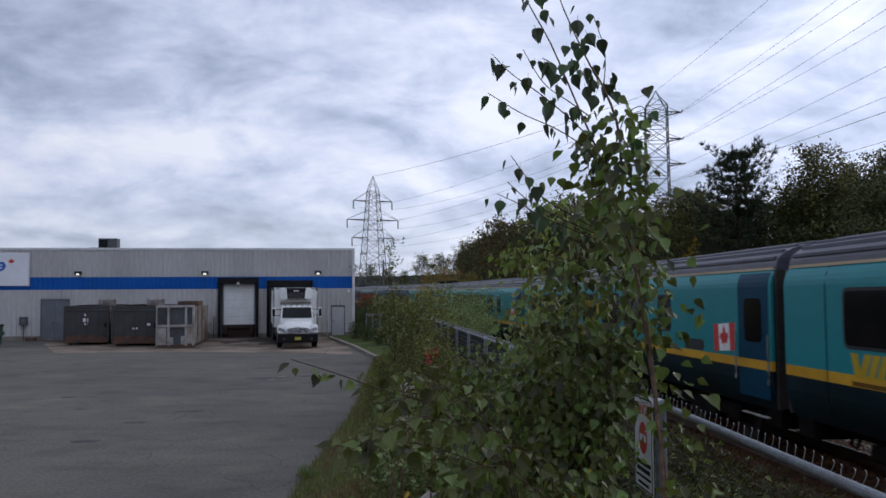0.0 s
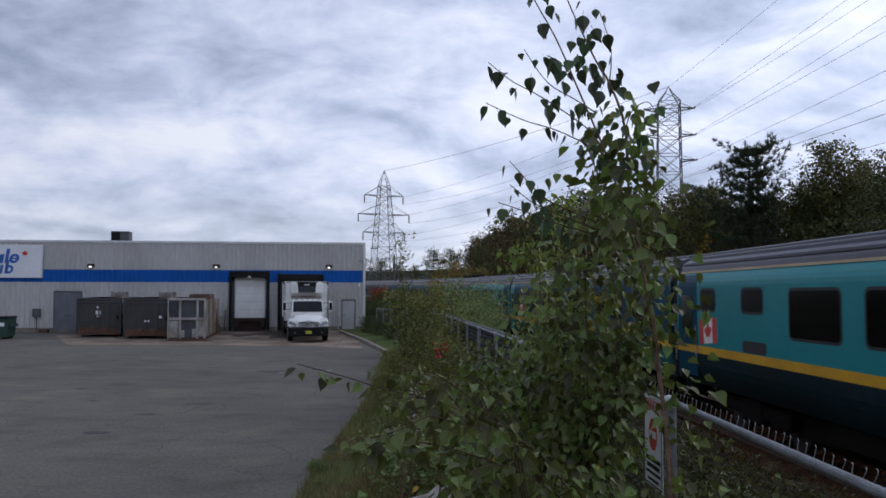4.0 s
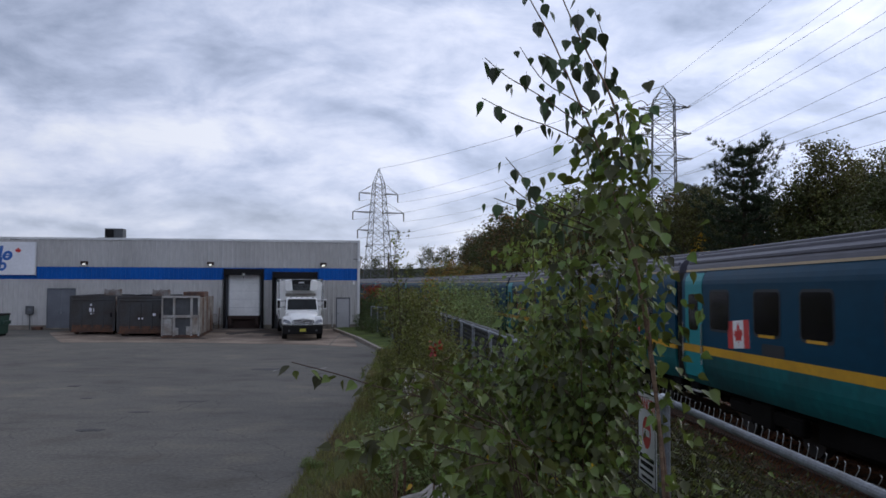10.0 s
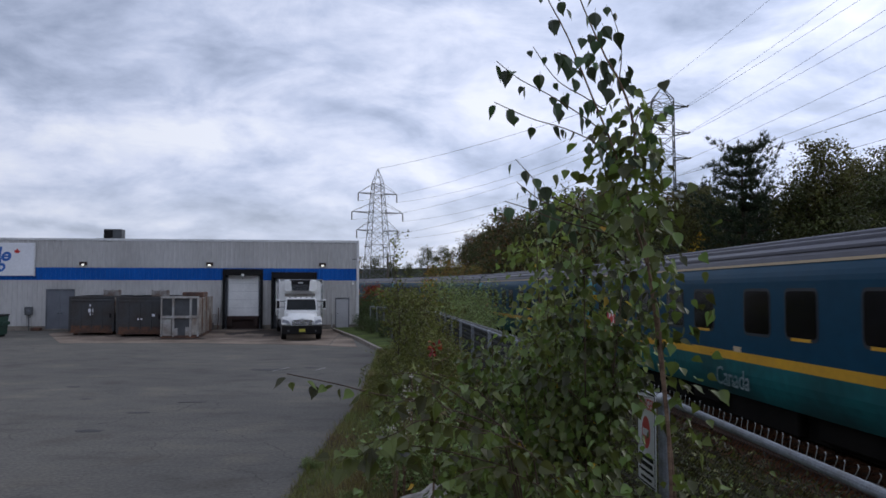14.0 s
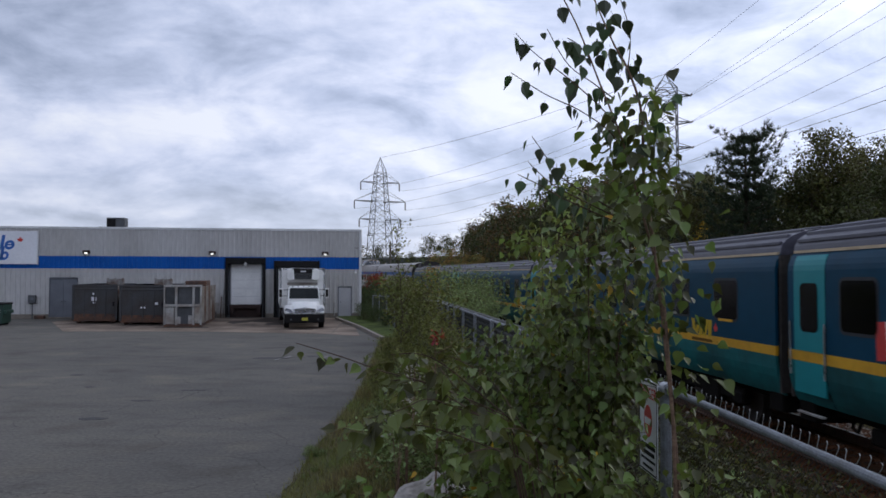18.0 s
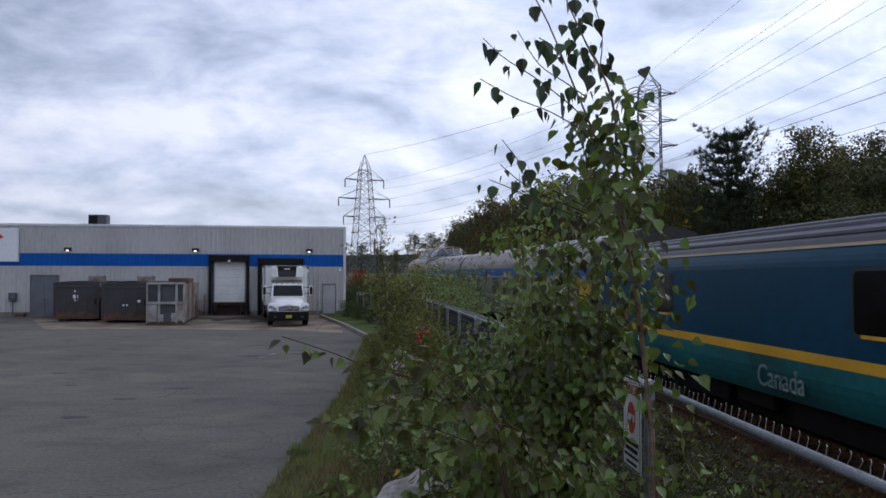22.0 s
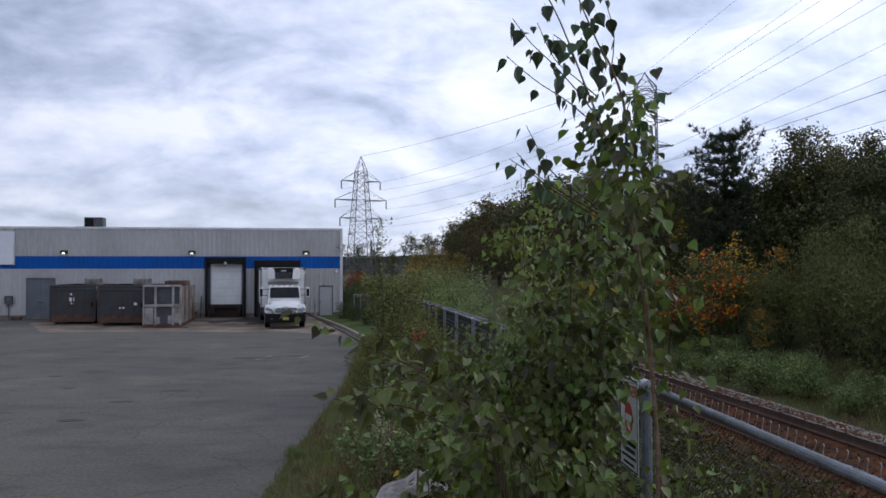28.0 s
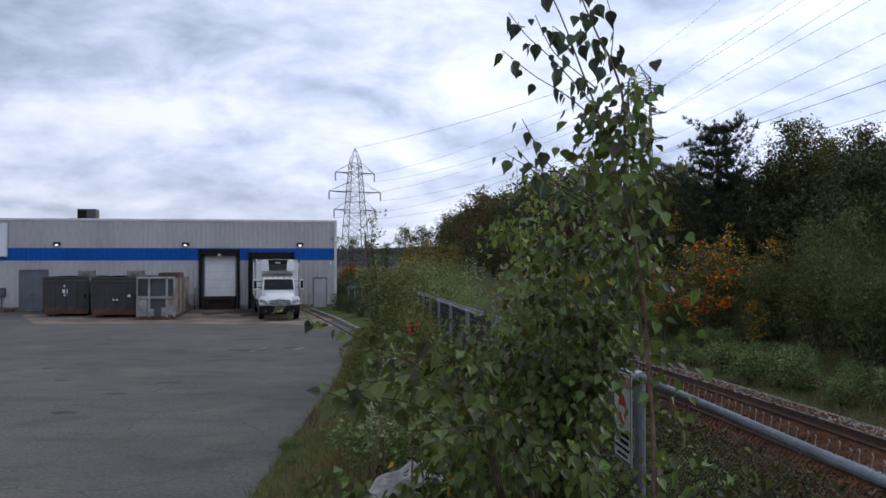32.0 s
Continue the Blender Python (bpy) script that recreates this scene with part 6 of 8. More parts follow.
    if "gutter_box" in extras:
        g = part("hanging_panel", bbox(-SIDE - 0.14, -SIDE, 10.6, 12.0, 1.62, 1.9, bevel=0.02), M_BALERDK, car, "dark hinged access panel")
        part("hanging_hose", tube(bmesh.new(), [(-SIDE - 0.05, 10.55, 1.8), (-SIDE - 0.06, 10.5, 1.4), (-SIDE - 0.02, 10.3, 1.0), (-SIDE + 0.1, 9.9, 0.8)], 0.035, 6), M_BLACK, g)
    return car


# stainless cars
SW = 1.525


def flutes(bm, zs, n, depth, y0, y1, prof_x):
    """Half-round flutes along the flank between two heights."""
    z0, z1 = zs
    pr = []
    for k in range(n):
        a, b = lerp(z0, z1, k / n), lerp(z0, z1, (k + 1) / n)
        for q, o in ((0.0, 0.0), (0.22, 0.0), (0.30, 0.7), (0.55, 1.0), (0.82, 0.8)):
            z = lerp(a, b, q)
            pr.append((-(prof_x(z) + depth * o), z))
    pr.append((-prof_x(z1), z1))
    pr += [(-(prof_x(z1) - 0.06), z1), (-(prof_x(z0) - 0.06), z0)]
    loft(bm, pr, y0, y1)
    return bm


def ss_roof_pts(n=26):
    pts = []
    for k in range(n + 1):
        a = math.pi * k / n
        x, z = -math.cos(a), max(0.0, math.sin(a))
        pts.append((SW * (abs(x) ** 0.75) * (1 if x > 0 else -1), 3.14 + 0.97 * (z ** 0.85)))
    return pts


def ss_roof(car, y0, y1):
    bm = loft(bmesh.new(), ss_roof_pts() + [(SW - 0.05, 3.1), (-SW + 0.05, 3.1)], y0, y1)
    roof = part("roof", bm, M_STAINP, car, "ribbed stainless roof")
    fin = ss_roof_pts(52)
    for k in list(range(1, 15)) + list(range(38, 52)):
        x, z = fin[k]
        part("roof_rib", rod(bmesh.new(), (x, y0, z), (x, y1, z), 0.013, n=5), M_STAINP, roof)


def pair(name, bm, material, car, label=""):
    """A part for each flank; bm holds the near one."""
    me = mesh_from(name, bm, material)
    link(name, me, car, label)
    far = me.copy()
    far.transform(Matrix.Diagonal((-1, 1, 1, 1)))
    far.flip_normals()
    link(name, far, car, label)


def stainless(kind):
    L = 25.55
    y0, y1 = 0.25, 0.25 + L
    dome = kind == "dome"
    car = thing("railway_coach", "stainless steel domed observation car with a blue band" if dome else "fluted stainless steel sleeping car with a blue band", "railway coach", None, "coaches of the passing train")
    fr = (1.35, y1) if not dome else (1.3, y1 - 2.2)
    if not dome:
        fr = (0.3, y1 - 1.45)
    a, b = fr
    pair("fluted_side", (flutes(bmesh.new(), (1.09, 1.90), 8, 0.05, a, b, lambda z: SW)), M_STAIN, car, "fluted stainless steel lower side")
    pair("window_band", (bbox(-SW, -SW + 0.06, a, b, 1.90, 2.76)), M_STAINP, car, "smooth steel window band")
    pair("letterboard", (bbox(-SW - 0.004, -SW + 0.06, y0, y1 - (2.2 if dome else 0), 2.80, 3.13)), M_BLUEBAND, car, "blue letterboard")
    pair("belt_trim", (bbox(-SW - 0.02, -SW + 0.05, a, b, 2.74, 2.80, bevel=0.008)), M_STAIN, car, "bright belt trim")
    pair("sill_trim", (bbox(-SW - 0.012, -SW + 0.05, a, b, 1.895, 1.93)), M_CREAM, car, "worn tan sill strip")
    pair("side_sill", (bbox(-SW, -SW + 0.1, a, b, 0.98, 1.088)), M_GRIME, car)
    ss_roof(car, y0, y1 - (2.2 if dome else 0))
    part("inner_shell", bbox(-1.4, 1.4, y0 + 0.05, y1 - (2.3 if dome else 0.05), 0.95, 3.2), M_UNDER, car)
    ends = ((y0, -1),) if dome else ((y0, -1), (y1, 1))
    for e, sg in ends:
        bm = bmesh.new()
        loft(bm, ss_roof_pts(16) + [(SW, 0.7), (-SW, 0.7)], e, e + 0.08 * sg)
        part("end_wall", bm, M_GRIME, car, "sooty brown end wall")
        part("diaphragm", bbox(-0.6, 0.6, e + 0.08 * sg, e + 0.24 * sg, 0.95, 3.3), M_BLACK, car)
        part("coupler", bbox(-0.15, 0.15, e - 0.3 * sg, e + 0.24 * sg, 0.6, 0.85), M_UNDER, car)
        for s in (-1, 1):
            part("end_box", bbox(s * 1.15 - 0.15, s * 1.15 + 0.15, e + 0.08 * sg, e + 0.2 * sg, 3.0, 3.45, bevel=0.02), M_GRIME, car)
    doors = ((0.3, 1.3),) if dome else ((y1 - 1.4, y1 - 0.1),)
    for da, db in doors:
        pair("vestibule_panel", (bbox(-SW, -SW + 0.06, da - 0.05, db + 0.05, 0.55, 2.78)), M_STAINP, car, "dull steel vestibule panel")
        h = (db - da) / 2
        for d in twin(("ssdoor", h), "door", lambda: bbox(-SW - 0.006, -SW + 0.03, -h + 0.18, h - 0.18, 0.98, 3.0, bevel=0.01), M_GRIME, car, "grimy steel vestibule door", (da + db) / 2):
            shared(("ssdw", h), "pane", lambda: rounded(-h + 0.3, h - 0.3, 2.05, 2.85, 0.06, -SW - 0.014, 0.01), M_GLASS, d)
            shared(("ssds", h), "step", lambda: bbox(-SW - 0.05, -SW + 0.3, -h + 0.1, h - 0.1, 0.55, 0.6), M_CREAM, d)
            for q in (-h + 0.08, h - 0.08):
                shared(("ssdh",), "handrail", lambda: rod(bmesh.new(), (-SW - 0.05, 0, 1.15), (-SW - 0.05, 0, 2.2), 0.02), M_CHROME, d, "", pose(0, q, 0))
    for y in (4.0, 21.6):
        bogie(car, y)
    part("underframe", box(bbox(-1.15, 1.15, 5.6, 20.0, 0.30, 0.97, bevel=0.03), -1.0, 1.0, 0.4, L - 0.2, 0.62, 0.97), M_UNDER, car, "grimy underframe")
    for k, (p, q) in enumerate(((7.0, 9.6), (10.4, 13.0), (13.8, 16.2), (16.8, 18.4))):
        part("equipment_box", bbox(-1.3, 1.3, p, q, 0.42 + 0.06 * (k % 2), 0.96, bevel=0.03), M_UNDER, car)
    if dome:
        wins = ((1.55, 2.35, M_GLASSG), (4.3, 5.4, M_GLASS), (6.0, 7.05, M_GLASS), (8.1, 9.15, M_GLASS), (10.1, 11.85, M_GLASS), (12.9, 13.75, M_GLASS), (14.4, 15.3, M_GLASS), (17.2, 18.8, M_GLASS), (19.6, 21.2, M_GLASS))
        emblem(car, 3.25, 2.32, 1.25, 0.52, M_YLOGO, leaf=False, x=-SW, bars=False)
        part("beige_panel", bbox(-SW - 0.005, -SW, 7.25, 7.85, 2.05, 2.6), M_BEIGE, car)
    else:
        wins = ((2.0, 2.75, M_GLASSG), (3.95, 5.05, M_GLASSG), (6.05, 7.1, M_GLASSG), (8.55, 9.6, M_GLASSG), (9.95, 11.1, M_GLASSG), (12.05, 13.2, M_GLASSG), (14.2, 15.8, M_GLASSG), (19.05, 20.0, M_GLASSG), (22.3, 23.1, M_GLASSG))
        emblem(car, 0.98, 2.30, 1.15, 0.52, M_YLOGO, leaf=False, x=-SW, bars=False)
        part("beige_panel", bbox(-SW - 0.005, -SW, 3.0, 3.65, 2.05, 2.6), M_BEIGE, car)
        for p, q in ((17.2, 18.1), (20.5, 21.5)):
            f = window_on(car, p, q, 2.55, 3.05, x=-SW - 0.012)
        word_on(car, 21.6, 1.5, 0.8, M_TRIMW, x=-SW - 0.04)
    for p, q, g in wins:
        window_on(car, p, q, 2.02, 2.66, glass=g, x=-SW)
    pair("side_hatch", (bbox(-SW - 0.05, -SW, 11.0, 13.2, 1.28, 1.62, bevel=0.01)), M_STAINP, car)
    hatches = (1.6, 3.0) if not dome else (1.4, 4.0)
    for q in hatches:
        h = part("roof_hatch", plate(bmesh.new(), [(-1.36, q - 0.22, 3.62), (-1.36, q + 0.22, 3.62), (-1.08, q + 0.22, 3.86), (-1.08, q - 0.22, 3.86)], (-0.6, 0, 0.7), 0.07), M_STAIN, car, "raised roof hatch")
        part("hatch_opening", plate(bmesh.new(), [(-1.38, q - 0.15, 3.69), (-1.38, q + 0.15, 3.69), (-1.17, q + 0.15, 3.87), (-1.17, q - 0.15, 3.87)], (-0.6, 0, 0.7), 0.02), M_BLACK, h)
    bm = bmesh.new()
    for q in (2.2, 2.6) if dome else (3.7, 4.1):
        rod(bm, (-1.3, q - 0.12, 3.74), (-1.3, q + 0.12, 3.74), 0.025)
        rod(bm, (-1.0, q - 0.12, 3.98), (-1.0, q + 0.12, 3.98), 0.025)
    part("roof_grab_rails", bm, M_STAIN, car)
    if not dome:
        part("roof_light", rod(bmesh.new(), (-0.4, y1 - 0.2, 4.08), (-0.4, y1 - 0.2, 4.25), 0.09, 0.07, 12), M_BEIGE, car, "pale round roof beacon")
        part("marker_lamp", bbox(-1.28, -1.2, y1 + 0.2, y1 + 0.23, 3.2, 3.28), M_LAMPRED, car, "small red marker lamp")
    if dome:
        d0, dn, d1 = 10.05, 13.4, 20.6

        def dpt(q, t):
            """Point on the dome's near flank: t from 0 at its foot to 1 at the crown's edge; q along the car."""
            w = 1.30 if q >= dn else 1.30 * math.sqrt(max(0.0, 1 - ((dn - q) / 3.55) ** 2))
            foot = 3.93 + 0.16 * (1 - (w / 1.30) ** 2)
            top = 4.74 if q >= 10.95 else lerp(4.16, 4.74, (q - d0) / (10.95 - d0))
            if q > 18.4:
                f = max(0.0, 1 - ((q - 18.4) / 2.2)) ** 0.6
                top = lerp(foot + 0.02, top, f)
                w *= 0.7 + 0.3 * f
            return Vector((-w * (1 - 0.42 * t ** 2.2), q, foot + (top - foot) * t ** 0.8))

        qs = [lerp(d0, d1, k / 42) for k in range(43)]
        bm = bmesh.new()
        rows_d = []
        for q in qs:
            r = [dpt(q, t) for t in (0, 0.2, 0.4, 0.6, 0.8, 1.0)]
            r2 = [Vector((-p.x, p.y, p.z)) for p in reversed(r)]
            mid = Vector((0, q, r[-1].z + 0.06))
            rows_d.append([bm.verts.new(p) for p in r + [mid] + r2])
        for p, q in zip(rows_d, rows_d[1:]):
            for k in range(len(p) - 1):
                bm.faces.new((p[k], p[k + 1], q[k + 1], q[k]))
        bm.faces.new(rows_d[0])
        bm.faces.new(rows_d[-1][::-1])
        dm = part("dome", bm, M_GLASSD, car, "curved glass observation dome", smooth=True)

        def rib(q, r, m, lo=0.0):
            pts = [dpt(q, t) + Vector((-0.01, 0, 0.012)) for t in (lo, 0.2, 0.4, 0.6, 0.8, 1.0)]
            pts += [Vector((0, q, pts[-1].z + 0.06))] + [Vector((-p.x, p.y, p.z)) for p in reversed(pts)]
            part("dome_rib", tube(bmesh.new(), pts, r, 6), m, dm)

        rib(13.45, 0.11, M_STAINP)
        for q in (14.55, 15.6, 16.65, 17.7, 18.7, 19.6):
            rib(q, 0.035, M_STAINP)
        for q in (10.08, 11.35):
            rib(q, 0.055, M_STAINP)
        for t, r in ((0.0, 0.075), (0.93, 0.045)):
            for sd in (1, -1):
                pts = [Vector((dpt(q, t).x * sd, q, dpt(q, t).z)) for q in qs[1:-1]]
                part("dome_rail", tube(bmesh.new(), pts, r, 6), M_STAINP, dm)
        bm = bmesh.new()
        rr = []
        for q in (10.86, 10.95, 11.1, 11.3):
            c, e = dpt(q, 1.0), dpt(q, 0.82)
            rr.append([bm.verts.new(p) for p in ((e.x * 1.02, q, e.z + 0.02), (c.x, q, c.z + 0.03), (c.x * 0.5, q, c.z + 0.07), (0, q, c.z + 0.09), (-c.x * 0.5, q, c.z + 0.07), (-c.x, q, c.z + 0.03), (-e.x * 1.02, q, e.z + 0.02))])
        for p, q in zip(rr, rr[1:]):
            for k in range(6):
                bm.faces.new((p[k], p[k + 1], q[k + 1], q[k]))
        bmesh.ops.solidify(bm, geom=bm.faces[:], thickness=0.03)
        part("dome_cap", bm, M_COPPER, dm, "tan metal header over the dome's front")
        part("dome_mullion", tube(bmesh.new(), [Vector((0, 10.06, 4.2)), Vector((0, 10.5, 4.52)), Vector((0, 10.95, 4.80))], 0.05, 6), M_STAINP, dm)
        for sd in (1, -1):
            bm = bmesh.new()
            loft(bm, [(-1.50 * sd, 3.5), (-1.47 * sd, 3.72), (-1.39 * sd, 3.90), (-1.27 * sd, 3.95), (-1.0 * sd, 3.85)], dn - 0.1, d1 - 0.9)
            part("dome_fairing", bm, M_STAINP, dm, "smooth metal flank under the dome")
        # rounded tail
        bm = bmesh.new()
        rg = []
        base = ss_roof_pts(16)
        for k in range(9):
            a = radians(90 * k / 8)
            f = max(0.0, math.cos(a))
            rg.append([bm.verts.new((x * max(0.12, f ** 0.6), y1 - 2.2 + 2.2 * math.sin(a), 0.98 if z < 1 else 3.14 + (z - 3.14) * max(0.3, f ** 0.5))) for x, z in base + [(SW, 0.98), (-SW, 0.98)]])
        for p, q in zip(rg, rg[1:]):
            n = len(p)
            for k in range(n):
                bm.faces.new((p[k], p[(k + 1) % n], q[(k + 1) % n], q[k]))
        bm.faces.new(rg[-1])
        part("rounded_tail", bm, M_STAIN, car, "rounded observation tail", smooth=True)
        part("tail_window_band", bbox(-1.0, 1.0, y1 - 0.55, y1 - 0.1, 2.0, 2.66, bevel=0.2, segs=3), M_GLASS, car)
    return car


TRAIN = []  # each car with how far its front end lies behind the first joint at time 0
plan = [("teal", False, ()), ("teal", False, ()), ("teal", False, ()), ("half", True, ()), ("blue", False, ()), ("half", False, ()), ("blue", False, ()), ("blue", False, ()), ("blue", False, ()), ("blue", True, ()), ("blue", False, ()), ("blue", False, ()), ("blue", False, ("gutter_box",)), ("blue", False, ()), ("blue", True, ("front_emblem",)), ("end", False, ())]
for k, (liv, fl, ex) in enumerate(plan):
    TRAIN.append((coach(liv, fl, extras=ex), 13.53 + CAR_L * (k - 1)))
TRAIN.append((stainless("sleeper"), 13.53 + CAR_L * 15))
TRAIN.append((stainless("dome"), 13.53 + CAR_L * 15 + 26.0))


def run(t):
    """Metres that the train has come by t seconds; it slows a little."""
    return 15.574 * t - 0.03744 * t * t + 0.000165 * t ** 3


def train_rows(y, length):
    """A car's way along the line, its front end y metres off at the start."""
    rows = []
    for k in range(33):
        f = y - run(k)
        r = f + length
        rows.append((k, pose(TRACK_X + curve(f), f, RAIL_Z + 0.1 + grade(f), math.degrees(math.asin((grade(r) - grade(f)) / length)), 0, math.degrees(math.asin((curve(f) - curve(r)) / length)))))
    return rows


# ---- plants ----


def leaf_cloud(name, pts, size, rng, material, long=1.6, droop=0.0, fold=0.25):
    """Many small folded leaves, one at each point, turned at random."""
    n = len(pts)
    pts = np.asarray(pts, float)
    d = rng.normal(size=(n, 3))
    d[:, 2] = d[:, 2] * 0.6 - droop
    d /= np.linalg.norm(d, axis=1)[:, None]
    w = np.cross(d, rng.normal(size=(n, 3)))
    w /= np.linalg.norm(w, axis=1)[:, None] + 1e-9
    nn = np.cross(d, w)
    s = (size * rng.uniform(0.6, 1.25, n))[:, None]
    V = np.empty((n * 4, 3))
    V[0::4] = pts
    V[1::4] = pts + d * s * long * 0.42 + w * s * 0.5 + nn * s * fold
    V[2::4] = pts + d * s * long
    V[3::4] = pts + d * s * long * 0.42 - w * s * 0.5 + nn * s * fold
    i = np.arange(n) * 4
    F = np.concatenate([np.stack([i, i + 1, i + 2], 1), np.stack([i, i + 2, i + 3], 1)])
    return mesh_fast(name, V, F, material)


def mesh_fast(name, V, F, material):
    me = bpy.data.meshes.new(name)
    me.vertices.add(len(V))
    me.vertices.foreach_set("co", np.asarray(V, np.float32).ravel())
    k = F.shape[1]
    me.loops.add(F.size)
    me.loops.foreach_set("vertex_index", F.astype(np.int32).ravel())
    me.polygons.add(len(F))
    me.polygons.foreach_set("loop_start", np.arange(0, F.size, k, dtype=np.int32))
    me.materials.append(material)
    me.update()
    me.validate()
    return me


def woody(rng, h, spread, base, r, limbs, per_limb, clumps, leaves, sig, lean=0.0, upward=0.5, stems=1):
    """Trunk, limbs and clump centres of a broadleaf tree; returns the wood and the leaf points."""
    bm = bmesh.new()
    pts = []
    for s in range(stems):
        off = Vector((0, 0, 0)) if stems == 1 else Vector((rng.normal() * 0.12, rng.normal() * 0.12, 0)) * min(1.0, spread)
        dirx, diry = rng.normal() * (0.06 if stems == 1 else 0.22) + lean, rng.normal() * (0.06 if stems == 1 else 0.22)
        hh = h * (1 if stems == 1 else rng.uniform(0.65, 1.0))
        path = []
        for k in range(7):
            t = k / 6
            path.append(off + Vector((dirx * hh * t + rng.normal() * 0.012 * hh, diry * hh * t + rng.normal() * 0.012 * hh, hh * t)))
        path[0] = off
        tube(bm, path, [max(0.006, r * (1 - 0.92 * k / 6)) for k in range(7)], 6)

        def on(t):
            k = min(5, int(t * 6))
            return path[k].lerp(path[k + 1], t * 6 - k)

        for l in range(limbs):
            t = lerp(base, 0.97, (l + rng.uniform(0, 1)) / limbs)
            a = l * 2.4 + rng.uniform(-0.5, 0.5)
            prof = math.sin(math.pi * min(1.0, 0.18 + 0.80 * (t - base) / (1 - base))) ** 0.7
            ln = spread * prof * rng.uniform(0.65, 1.2)
            p = on(t)
            up = upward + rng.normal() * 0.18
            tip = p + Vector((math.cos(a) * ln, math.sin(a) * ln, ln * up))
            mid = p.lerp(tip, 0.5) + Vector((rng.normal(), rng.normal(), rng.normal() * 0.5)) * ln * 0.07
            tube(bm, [p, mid, tip], [max(0.005, r * 0.35 * (1 - 0.7 * t)), max(0.004, r * 0.2 * (1 - 0.7 * t)), 0.003], 4)
            for c in range(clumps):
                q = rng.uniform(0.3, 1.05)
                ctr = p.lerp(mid, q * 2) if q < 0.5 else mid.lerp(tip, q * 2 - 1)
                ctr = ctr + Vector(rng.normal(size=3)) * sig * 0.9
                g = rng.normal(size=(per_limb, 3)) * np.array((1, 1, 0.7)) * sig * rng.uniform(0.6, 1.3)
                pts.append(np.array(ctr) + g)
    P = np.concatenate(pts)
    if len(P) > leaves:
        P = P[rng.permutation(len(P))[:leaves]]
    return bm, P


def broadleaf(name, label, cat, seed, h, spread, base, r, leaf, material, leaves=5000, limbs=26, clumps=5, sig=0.4, stems=1, upward=0.5, bark=None, second=None, long=1.5, droop=0.0):
    rng = np.random.default_rng(seed)
    per = max(6, int(leaves * 1.25 / (limbs * clumps * stems)))
    bm, P = woody(rng, h, spread, base, r, limbs, per, clumps, leaves, sig, stems=stems, upward=upward)
    t = thing(name, label, cat)
    wood = part("trunk" if stems == 1 else "woody_base", bm, bark or M_BARK, t)
    if stems > 1:
        tagged(wood, kind="stuff")
    if second:
        m2, share = second
        pick = rng.uniform(size=len(P)) + 0.25 * np.sin(P[:, 0] * 2.1 + P[:, 2] * 1.7) < share
        link("autumn_leaves", leaf_cloud("autumn_leaves", P[pick], leaf, rng, m2, long, droop), t)
        P = P[~pick]
    link("crown", leaf_cloud("crown", P, leaf, rng, material, long, droop), t)
    return t


def pine(seed, h, spread, label):
    rng = np.random.default_rng(seed)
    t = thing("pine_tree", label, "pine tree")
    bm = bmesh.new()
    tube(bm, [(0, 0, 0), (0.05, 0, h * 0.5), (0, 0.04, h)], [0.2, 0.13, 0.02], 8)
    V, F = [], []
    nlev = 15
    n = 0
    for l in range(nlev):
        z = h * lerp(0.12, 0.98, l / (nlev - 1))
        ln = spread * (1 - 0.72 * (l / nlev) ** 2.2) * rng.uniform(0.75, 1.1)
        for k in range(7):
            a = k * 2 * math.pi / 7 + l * 0.7 + rng.uniform(-0.3, 0.3)
            le = ln * rng.uniform(0.45, 1.2)
            d = Vector((math.cos(a), math.sin(a), 0))
            p = Vector((0, 0, z))
            pts = [p, p + d * le * 0.5 + Vector((0, 0, 0.06 * le)), p + d * le + Vector((0, 0, 0.32 * le * (0.5 + l / nlev)))]
            tube(bm, pts, [0.035, 0.02, 0.006], 4)
            for q in np.linspace(0.25, 1.0, 9):
                c = pts[0].lerp(pts[1], q * 2) if q < 0.5 else pts[1].lerp(pts[2], q * 2 - 1)
                for m in range(3):
                    cc = np.array(c) + rng.normal(size=3) * np.array((0.14, 0.14, 0.09)) * (0.6 + le * 0.3)
                    g = rng.normal(size=(13, 3)) * 0.5 + np.array(d) * 0.5 + np.array((0, 0, 0.75))
                    g /= np.linalg.norm(g, axis=1)[:, None]
                    w = np.cross(g, rng.normal(size=(13, 3)))
                    w /= np.linalg.norm(w, axis=1)[:, None]
                    for j in range(13):
                        V.extend((cc - w[j] * 0.018, cc + w[j] * 0.018, cc + g[j] * rng.uniform(0.18, 0.34)))
                        F.append((n, n + 1, n + 2))
                        n += 3
    part("trunk", bm, M_BARK, t)
    link("needles", mesh_fast("needles", np.array(V), np.array(F), M_NEEDLE), t)
    return t


def put(proto, x, y, scale=1.0, rz=0.0, zs=1.0, z=None):
    g = ground_z(x, y) if z is None else z
    return copy_thing(proto, Matrix.Translation((x, y, g - 0.06)) @ Matrix.Rotation(rz, 4, "Z") @ Matrix.Diagonal((scale, scale, scale * zs, 1)))


USED = set()


def place(proto, x, y, scale=1.0, rz=0.0, zs=1.0):
    """The first use moves the prototype itself, later ones are copies."""
    if proto.name in USED:
        return put(proto, x, y, scale, rz, zs)
    USED.add(proto.name)
    proto.matrix_basis = Matrix.Translation((x, y, ground_z(x, y) - 0.06)) @ Matrix.Rotation(rz, 4, "Z") @ Matrix.Diagonal((scale, scale, scale * zs, 1))
    return proto


